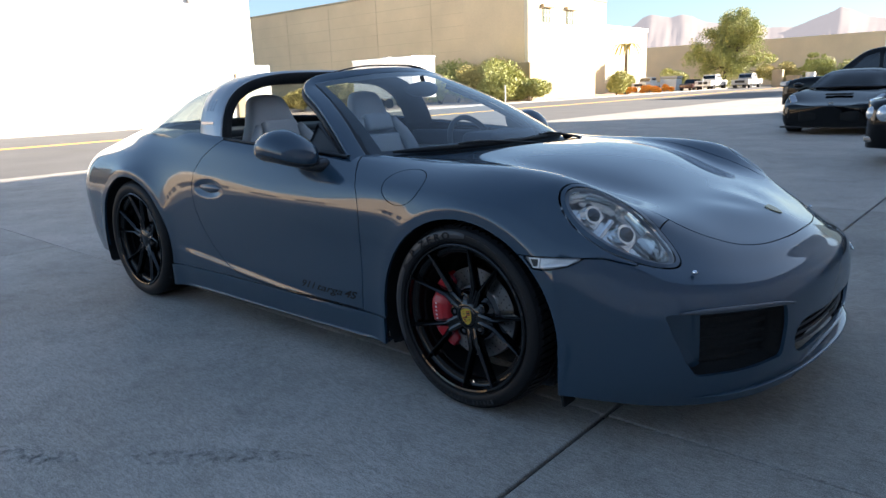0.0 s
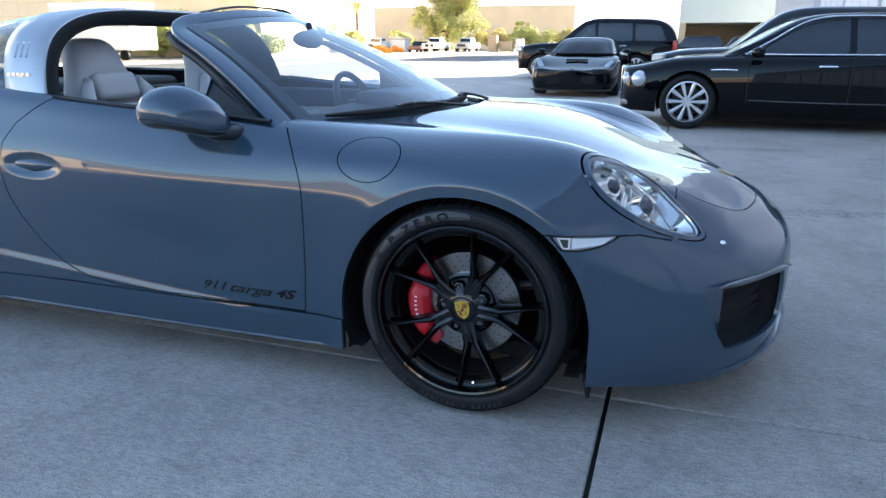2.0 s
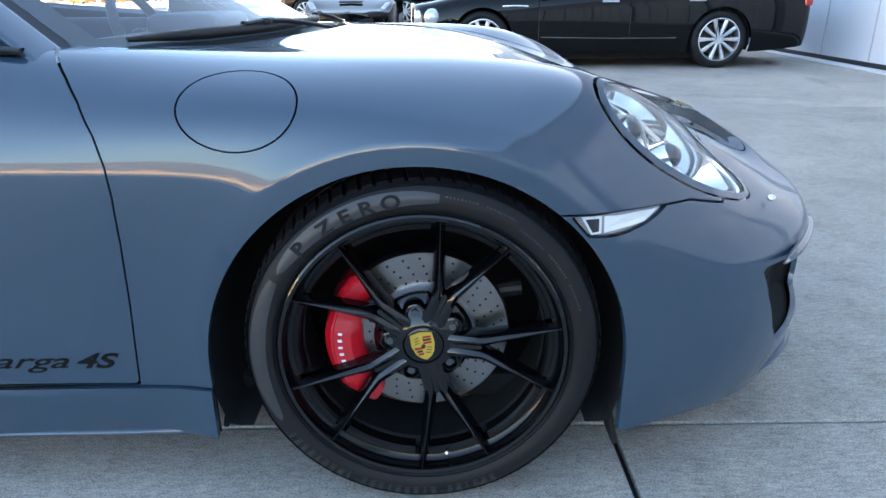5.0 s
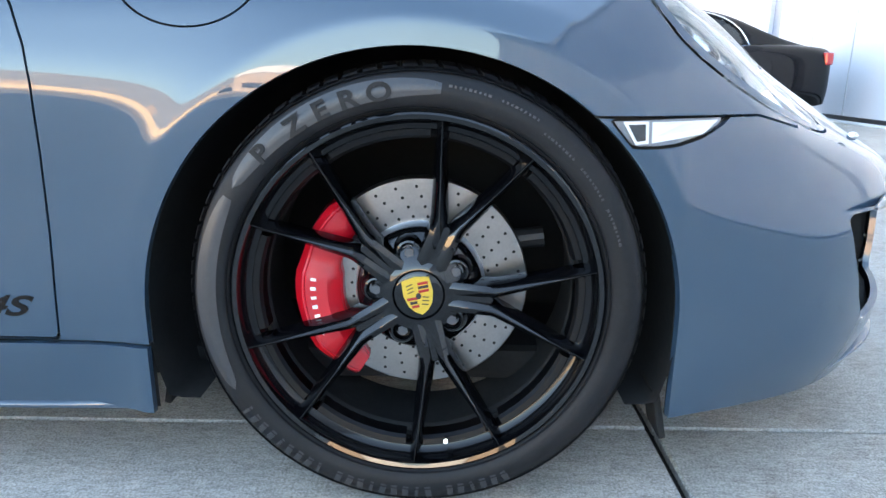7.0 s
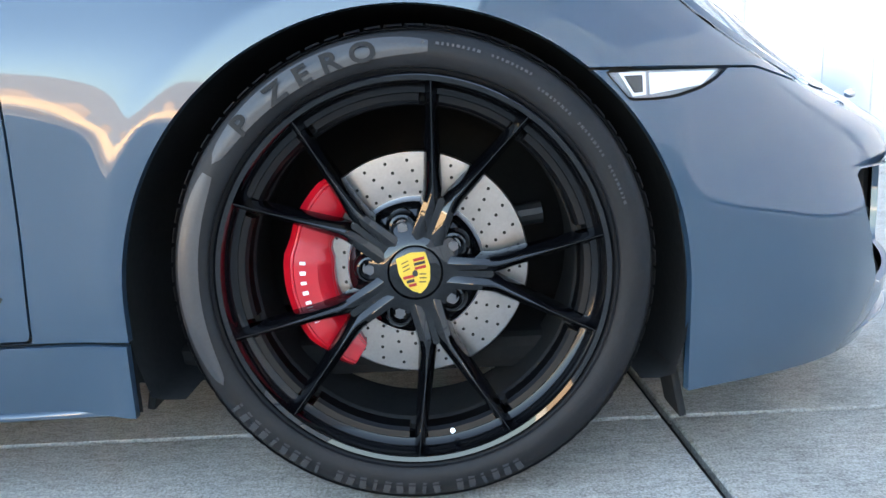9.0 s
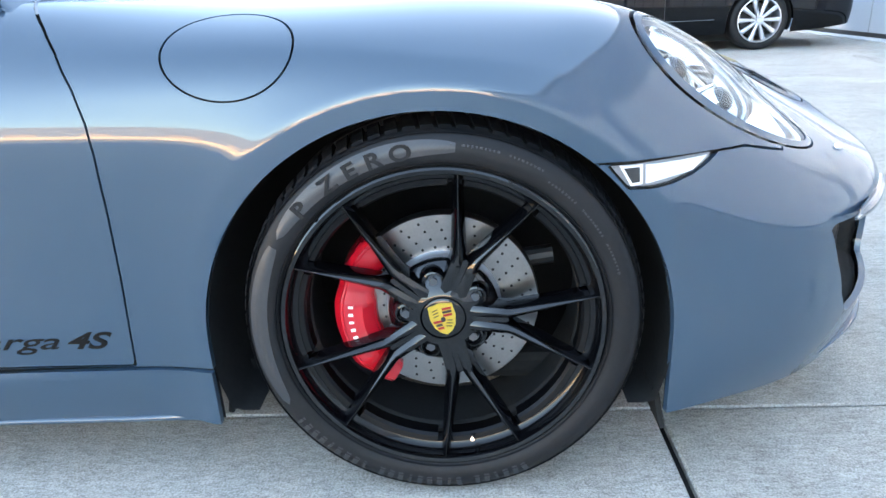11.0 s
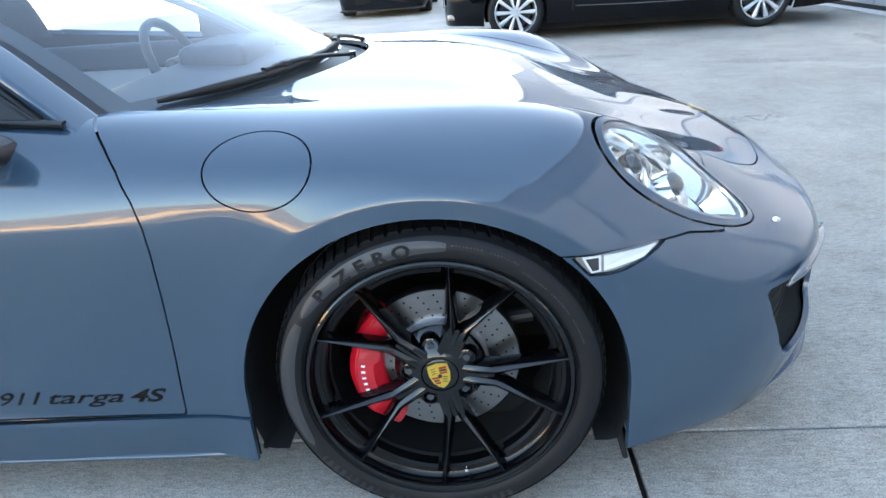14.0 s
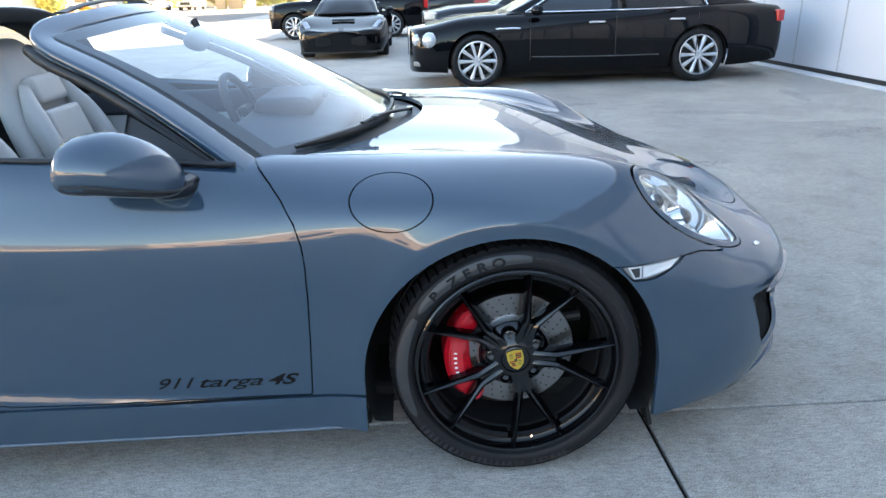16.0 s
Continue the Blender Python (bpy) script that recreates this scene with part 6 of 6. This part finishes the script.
wb = thing("white_warehouse", "tall plain white stucco warehouse across the road", "building", kind="structure")
slab_wall("wall", -60, -33, 3.0, 20.6, 12.0, STUCCO, wb)
slab_wall("wing_wall", -52, -33.4, 20.6, 21.9, 2.9, STUCCO, wb)
part("door_frame", box((.15, .5, 2.6), (-32.95, 19.5, 1.15), bevel=.02), TANWALL, wb)
part("wall_lamp", box((.25, .3, .2), (-32.9, 17.0, 6.2), bevel=.04), GREYWALL, wb)
tb = thing("tan_warehouse", "large tan stucco warehouse with stepped roofline and white corner", "building", kind="structure")
PALECREAM = mat("pale_cream_stucco", (0.66, 0.58, 0.44), rough=0.9, vary=0.07, scale=0.3, fine=8, bump=0.006)
slab_wall("wall", -100, -42.5, 51.5, 80, 11.1, TANWALL, tb)
slab_wall("cornice", -100.1, -42.4, 51.4, 80, 11.3, TANBLOCK, tb, "brown roof edge", z0=11.1)
slab_wall("wall", -42.5, -35.4, 51.2, 63, 9.9, TANWALL, tb)
slab_wall("corner_wall", -35.4, -35.0, 51.2, 63, 9.9, PALECREAM, tb, "cream stucco corner wall")
slab_wall("cornice", -42.4, -34.9, 51.1, 63.1, 10.1, STUCCO, tb, "white roof edge", z0=9.9)
slab_wall("stone_base", -35.05, -34.7, 51.0, 63.2, 3.3, TANBLOCK, tb, "tan block base course")
slab_wall("stone_base", -42.6, -34.9, 51.0, 51.25, 3.3, TANBLOCK, tb, "tan block base course")
OLDGLASS = mat("grey_green_window_glass", (0.22, 0.26, 0.2), rough=0.15, vary=0.1, coat=0.4)
for y in (54.3, 58.5):
    w = part("window", box((.12, 1.3, 1.15), (-34.98, y, 7.5), bevel=.02), OLDGLASS, tb)
    for q in (-.43, 0, .43):
        part("window_frame", box((.16, .06, 1.15), (-34.94, y + q, 7.5)), STUCCO, w)
    part("window_frame", box((.16, 1.3, .06), (-34.94, y, 7.5)), STUCCO, w)
    part("window_hood", box((.35, 1.9, .3), (-34.85, y, 8.35), bevel=.04), TANBLOCK, w)
for x in range(-95, -44, 8):
    part("panel_joint", box((.05, .05, 11.0), (x, 51.5, 5.4)), DUSTTAN, tb)
for k in range(1, 9):
    part("course_line", box((57, .03, .03), (-71, 51.49, 1.2 * k)), DUSTTAN, tb)
sb = thing("pale_block_building", "pale two-storey stucco building beyond the warehouse", "building", kind="structure")
slab_wall("wall", -53, -46.2, 86, 100, 8.6, PALECREAM, sb)
slab_wall("parapet", -53.2, -46.0, 85.8, 100, 9.0, STUCCO, sb, z0=8.5)
lb = thing("low_warehouse", "long low tan warehouse with a white end wall", "building", kind="structure")
slab_wall("wall", -62, -19.3, 128, 150, 7.6, TANWALL, lb)
slab_wall("end_wall", -19.3, -18.9, 128, 150, 7.6, STUCCO, lb)
gb = thing("green_panel_building", "pale green panel building with open bay below", "building", kind="structure")
slab_wall("wall", -.2, 14, 58, 75, 9.5, GREENWALL, gb, z0=2.6)
slab_wall("pier", -.2, .3, 58, 75, 2.6, TANBLOCK, gb)
slab_wall("pier", 6, 14, 58, 75, 2.6, GREENWALL, gb)
slab_wall("back_wall", .3, 6, 66, 66.4, 2.6, TANBLOCK, gb)
nb = thing("grey_gable_building", "grey metal building with tall roller door", "building", kind="structure")
slab_wall("wall", 5.9, 26, 33.5, 50, 6.0, GREYWALL, nb)
part("roller_door", box((3.0, .1, 5.0), (8.3, 33.46, 2.5), bevel=.02), WALLWHITE, nb)
# far side behind the camera, seen only mirrored in the paint
CREAM = mat("cream_stucco", (0.46, 0.38, 0.28), rough=0.9, vary=0.08, scale=0.3, fine=4, bump=0.006)
PINKLOT = mat("pinkish_gravel_lot", (0.34, 0.275, 0.235), rough=0.95, vary=0.12, scale=0.4, fine=8, bump=0.01)
fb = thing("tan_row_building", "low tan commercial row behind the forecourt", "building", kind="structure")
slab_wall("wall", -39, 60, -112, -98, 5.6, DUSKTAN, fb)
slab_wall("fascia", -39.2, 60.2, -112, -97.7, 7.4, GREYWALL, fb, z0=5.5)
for k in range(14):
    part("window", box((3.2, .12, 1.5), (-34 + 6.6 * k, -97.97, 1.6), bevel=.02), DARKLEATHER, fb)
cb = thing("cream_commercial_building", "cream stucco commercial building with stepped roofline and shopfronts", "building", kind="structure")
for y0, y1, h in ((-16.0, -3.5, 5.6), (-26.0, -16.0, 7.0), (-44.0, -26.0, 6.2)):
    slab_wall("wall", -58, -46, y0, y1, h, CREAM, cb)
    slab_wall("parapet", -58.1, -45.9, y0 - .1, y1 + .1, h + .35, STUCCO, cb, z0=h)
for k in range(9):
    y = -6.2 - 4.3 * k
    w = part("window", box((.12, 2.4, 1.5), (-45.98, y, 1.35), bevel=.02), DARKLEATHER, cb)
    part("window_frame", box((.16, .08, 1.5), (-45.95, y, 1.35)), GREYWALL, w)
    part("awning", box((.7, 2.8, .16), (-45.7, y, 2.45), bevel=.03), TANBLOCK, cb)
gw = thing("grey_metal_warehouse", "long grey metal warehouse across the road", "building", kind="structure")
slab_wall("wall", -70, -50, -135, -46, 8.6, mat("slate_grey_metal", (0.15, 0.16, 0.18), rough=0.6, vary=0.06, scale=0.3, fine=5), gw)
slab_wall("stone_base", -50.02, -49.8, -135, -46, 1.6, TANBLOCK, gw)
for k in range(8):
    part("roller_door", box((.12, 4.0, 3.6), (-49.9, -52 - 10 * k, 1.7), bevel=.03), DUSKTAN, gw)
lot = part("gravel_lot", box((19, 180, .1), (-37, -46, -.15)), PINKLOT)
tagged(lot, "pinkish sunlit gravel lot across the road", "ground", kind="structure")
bl = part("backlot", box((70, 50, .1), (30, -66, -.13)), ASPHALT)
tagged(bl, "sunlit asphalt lot behind the workshop", "pavement", kind="structure")

# mountains: far hazy ridges
rng = np.random.RandomState(4)


def ridge(name, dist, crest, label, depth):
    """A far ridge whose skyline runs through (degrees from north, degrees of height), with folded slopes."""
    n, m = 700, 16
    ca, ch = np.array(crest).T
    az = np.linspace(ca[0], ca[-1], n)
    h = np.interp(az, ca, ch)
    fold = np.zeros((m, n))
    for k, amp in ((1.1, .30), (2.3, .22), (5.1, .16), (9.7, .10), (19.3, .07), (37.0, .05)):
        px, pf = rng.rand(2) * 9
        for j in range(m):
            f = j / (m - 1)
            fold[j] += amp * np.abs(np.sin(az * k + px + 1.7 * math.sin(f * 3 + pf + k)))
    h = h + .10 * (fold[-1] - fold[-1].mean())
    V, F = [], []
    for j in range(m):
        f = j / (m - 1)
        for i in range(n):
            a = radians(az[i])
            r = dist + depth * (f + .07 * (fold[j, i] - .45) * math.sin(math.pi * f) + .006 * (rng.rand() - .5))
            V.append((r * math.sin(a), r * math.cos(a), r * math.tan(radians(h[i])) * (f ** .85 if j else 0) - 25 * (j == 0)))
    for j in range(m - 1):
        for i in range(n - 1):
            F.append((j * n + i, j * n + i + 1, (j + 1) * n + i + 1, (j + 1) * n + i))
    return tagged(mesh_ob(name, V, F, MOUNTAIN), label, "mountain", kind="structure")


CREST = [(-90, 2), (-60, 3), (-40, 3.2), (-30, 3.6), (-27, 3.9), (-25.9, 4.3), (-25.2, 4.9), (-24.6, 5.0), (-23.9, 4.85), (-23.2, 4.72), (-22.4, 4.92), (-21.7, 4.68), (-20.7, 4.22), (-18.5, 3.9), (-17, 3.8), (-16.4, 3.52), (-15.5, 3.54), (-14.8, 3.44), (-14, 3.74), (-13, 4.1), (-12.3, 4.34), (-11.9, 4.6), (-11.4, 4.5), (-10.7, 4.1), (-10.1, 3.8), (-9.3, 3.66), (-8.3, 3.6), (-7.5, 3.7), (-6.5, 3.5), (-4, 3.2), (-1, 2.9), (5, 3), (20, 2.5), (40, 2)]
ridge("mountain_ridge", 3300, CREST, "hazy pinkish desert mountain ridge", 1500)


# plants
def leaf_mesh(name, centers, spread, count, size, material, parent, seed, squash=.8):
    """A crown of many small leaf blades in clumps."""
    r = np.random.RandomState(seed)
    V, F = [], []
    for c in centers:
        for _ in range(count):
            d = r.normal(size=3)
            d /= np.linalg.norm(d)
            p = np.array(c[:3]) + d * (c[3] * spread) * r.rand() ** .45 * np.array((1, 1, squash))
            u = r.normal(size=3)
            u /= np.linalg.norm(u)
            w = np.cross(u, r.normal(size=3))
            w /= np.linalg.norm(w)
            s = size * (.6 + .8 * r.rand())
            b = len(V)
            V += [p - u * s, p + w * s * .4, p + u * s, p - w * s * .4]
            F.append((b, b + 1, b + 2, b + 3))
    ob = mesh_ob(name, V, F, material, parent, smooth=False)
    return ob


def tree(at, height, width, seed, label, clumps=26, count=260):
    r = np.random.RandomState(seed)
    t = thing("tree", label, "tree", at=Matrix.Translation(at))
    bm = rod((0, 0, 0), (.1, .1, height * .3), .28, .2, 10)
    cs = []
    for k in range(clumps):
        a = r.rand() * 6.28
        rad = width * .5 * (.25 + .7 * r.rand() ** .6)
        f = r.rand()
        z = height * (.08 + .84 * f)
        rad *= (1 - .72 * f ** 1.3) * (.8 + .3 * math.sin(2 * a + 5 * f + seed))
        c = (rad * math.cos(a) + .08 * width * f, rad * math.sin(a), z, height * (.045 + .065 * r.rand()))
        cs.append(c)
        if k % 2 == 0:
            mid = (c[0] * .45, c[1] * .45, height * .3 + (z - height * .3) * .45)
            rod((.1, .1, height * .27), mid, .13, .08, 7, bm)
            rod(mid, c[:3], .08, .025, 6, bm)
    part("trunk", bm, BARK, t)
    leaf_mesh("crown", cs, 1.35, count, .12, LEAF, t, seed + 1)
    return t


def bush(at, w, h, seed, material=LEAF, name="bush", label="dry green desert bush", count=240):
    r = np.random.RandomState(seed)
    t = thing(name, label, "bush", "bushes along the road", at=Matrix.Translation(at))
    bm = bmesh.new()
    cs = []
    for k in range(7):
        c = ((r.rand() - .5) * w * .8, (r.rand() - .5) * w * .5, h * (.3 + .45 * r.rand()), h * .3)
        cs.append(c)
        rod((0, 0, -.1), c[:3], .03, .012, 5, bm)
    part("stems", bm, BARK, t)
    leaf_mesh("foliage", cs, 1.15, count * 3, .13, material, t, seed)
    return t


tree((-31.5, 92, -.16), 10.4, 13, 11, "broad feathery green desert tree", 110, 420)
tree((-24, 104, -.16), 4.6, 9, 12, "low spreading desert tree", 24, 300)
for k, (x, y, w, h) in enumerate([(-37, 46.5, 3.2, 3.3), (-33.5, 44.5, 3.0, 3.6), (-36, 49, 2.6, 3.0), (-32.8, 48.3, 2.6, 2.2), (-39.5, 44, 3, 2.6), (-34, 66.5, 1.6, 2.6), (-41, 30, 3, 1.8), (-44, 36, 3.4, 2.6), (-48, 40, 4, 3.0), (-38.5, 49.3, 3.4, 4.2), (-41.5, 48.8, 3.6, 4.4), (-44.5, 49.5, 3.4, 3.8), (-47.5, 49, 3.6, 4.0), (-35.2, 47.5, 3.0, 3.9), (-50.5, 49.5, 3.4, 3.4), (-31.6, 46.2, 2.4, 2.2)]):
    bush((x, y, -.16), w, h, 30 + k, LEAFDRY if k in (0, 6, 7, 9, 11, 12, 14) else LEAF)
for k, (x, y, w, h) in enumerate([(-38, 92, 5, 3.2), (-26, 96, 5, 3.4), (-20.5, 99, 5, 3.6), (-17.5, 103, 5, 3.4), (-44, 90, 6, 3), (-13, 110, 6, 3.0), (-9, 112, 5, 2.6)]):
    bush((x, y, -.16), w, h, 60 + k, LEAFDRY if k % 2 else LEAF, count=300)
for k, (x, y) in enumerate([(-34, 69), (-33.4, 73), (-33.8, 77)]):
    bush((x, y, -.16), 3.2, .9, 80 + k, FLOWER, label="low orange flowering shrub")
palm = thing("palm_tree", "slim palm with drooping yellow-green fronds", "tree", at=Matrix.Translation((-34.4, 69.5, -.16)))
part("trunk", rod((0, 0, 0), (0, 0, 4.9), .22, .16, 10), BARK, palm)
for k in range(16):
    a = k * 2.4
    L = 2.0
    P = [(L * f * math.cos(a), L * f * math.sin(a), 4.9 + 1.1 * math.sin(f * 2.2) - 1.5 * f * f) for f in np.linspace(0, 1, 8)]
    V2, F2 = [], []
    for i, p in enumerate(P):
        for q in (-1, 1):
            V2.append((p[0] - q * .22 * math.sin(a) * (1 - i / 9), p[1] + q * .22 * math.cos(a) * (1 - i / 9), p[2] - .05 * abs(q)))
    F2 = [(2 * i, 2 * i + 1, 2 * i + 3, 2 * i + 2) for i in range(7)]
    mesh_ob("frond", V2, F2, LEAFDRY, palm)


# far parked trucks, box trailer, bins
def pickup(at, paint, label, turn=-90):
    t = thing("pickup_truck", label, "truck", "parked trucks", at=Matrix.Translation(at) @ Matrix.Rotation(radians(turn), 4, "Z"))
    part("body", box((5.4, 1.95, .62), (0, 0, .85), bevel=.09), paint, t)
    bm = box((1.9, 1.75, .72), (-.1, 0, 1.5), bevel=.12)
    for v in bm.verts:
        if v.co.z > 1.5:
            v.co.x = -.1 + (v.co.x + .1) * .72
            v.co.y *= .88
    part("cab", bm, paint, t)
    part("windscreen", box((.04, 1.4, .42), (.76, 0, 1.53), rot=Euler((0, radians(-22), 0)).to_matrix()), DARKGLASS, t)
    part("front_grille", box((.05, 1.1, .3), (2.71, 0, .9), bevel=.02), TRIM, t)
    for s in (-1, 1):
        part("headlamp", box((.06, .3, .2), (2.69, s * .78, .95), bevel=.03), LAMPGREY, t)
        part("window", box((1.2, .03, .36), (-.1, s * .82, 1.56)), DARKLEATHER, t)
        for x in (1.7, -1.7):
            bm = rod((x, s * .72, .38), (x, s * .98, .38), .38, seg=20)
            part("wheel", bm, RUBBER, t)
    part("load_bed", box((1.9, 1.6, .1), (-1.75, 0, 1.16)), TRIM, t)
    return t


pickup((-38.5, 84, -.16), WHITEPAINT, "white pickup truck parked nose out")
pickup((-29.5, 82, -.16), WHITEPAINT, "white pickup truck parked by the tree")
pickup((-26.3, 85, -.16), mat("silver_truck_paint", (.45, .45, .45), rough=.35, coat=.6), "silver pickup truck parked by the tree")
def small_car(at, turn, paint, label):
    c = thing("hatchback_car", label, "car", "far parked cars", at=Matrix.Translation(at) @ Matrix.Rotation(radians(turn), 4, "Z"))
    bm = box((4.1, 1.75, .62), (0, 0, .62), bevel=.16, seg=3)
    for v in bm.verts:
        v.co.z -= .10 * max(0, (v.co.x - .7) / 1.3) ** 2 * (v.co.z > .6)
    part("body", bm, paint, c, smooth=True)
    bm = box((2.3, 1.5, .52), (-.3, 0, 1.12), bevel=.10, seg=3)
    for v in bm.verts:
        f = (v.co.z - .86) / .52
        v.co.x = -.3 + (v.co.x + .3) * (1 - .34 * f)
        v.co.y *= 1 - .16 * f
    part("cabin", bm, DARKGLASS, c, smooth=True)
    part("roof", box((1.35, 1.2, .05), (-.32, 0, 1.385), bevel=.02), paint, c)
    for q in (-1, 1):
        part("headlamp", box((.12, .32, .12), (1.98, q * .62, .68), bevel=.04), LAMPGREY, c)
        for x in (1.3, -1.3):
            part("wheel", rod((x, q * .65, .31), (x, q * .88, .31), .31, seg=18), RUBBER, c)
    return c


DARKRED = mat("dark_red_paint", (.06, .012, .015), rough=.3, coat=1)
small_car((-32.6, 84, -.16), -90, DARKRED, "small dark red car in tree shade")
small_car((.9, 34.5, 0), 180, GREYPAINT, "dark grey car parked behind the black ones")
small_car((3.3, 38.0, 0), 180, mat("bright_red_paint", (.35, .012, .015), rough=.3, coat=1), "bright red car parked far behind")
tr_ = thing("box_trailer", "white enclosed box trailer parked beyond the road", "trailer", at=Matrix.Translation((-37.6, 36.3, -.16)))
part("box", box((6.6, 2.5, 3.0), (0, 0, 2.28), bevel=.04), WHITEPAINT, tr_)
part("roof_rail", box((6.7, 2.6, .12), (0, 0, 3.74), bevel=.03), ALLOY, tr_)
part("roof_vent", box((.6, .6, .14), (-.5, 0, 3.86), bevel=.03), WHITEPAINT, tr_)
part("side_stripe", box((1.4, .02, .12), (.6, -1.26, 2.9)), GREYWALL, tr_)
for s in (-1, 1):
    for x in (-.4, .5):
        part("wheel", rod((x, s * 1.0, .38), (x, s * 1.2, .38), .38, seg=18), RUBBER, tr_)
bin_ = thing("waste_bin", "pale blue steel waste bin with dark lid", "bin", at=Matrix.Translation((-36.2, 86, -.16)))
part("body", box((2.2, 1.8, 1.5), (0, 0, .8), bevel=.05), mat("pale_blue_steel", (.5, .58, .66), rough=.5), bin_)
part("lid", box((2.3, 1.9, .3), (0, .1, 1.75), bevel=.1), GREYWALL, bin_)
for k, (x, y, w, h, m_) in enumerate([(-22.6, 84, 1.1, 2.1, TANBLOCK), (-21.0, 84.5, 1.6, 1.4, TANBLOCK), (-19.4, 85, .9, 1.7, STUCCO)]):
    c = part("utility_cabinet", box((w, .8, h), (x, y, h / 2 - .16), bevel=.04), m_)
    tagged(c, "beige roadside utility cabinet", "cabinet", "roadside cabinets")
for k, (x, y) in enumerate([(-30.5, 47), (-29.5, 40), (-29, 78)]):
    p = part("marker_post", rod((x, y, -.16), (x, y, 1.3), .05, seg=10), STUCCO)
    tagged(p, "thin white roadside marker post", "post", "marker posts")
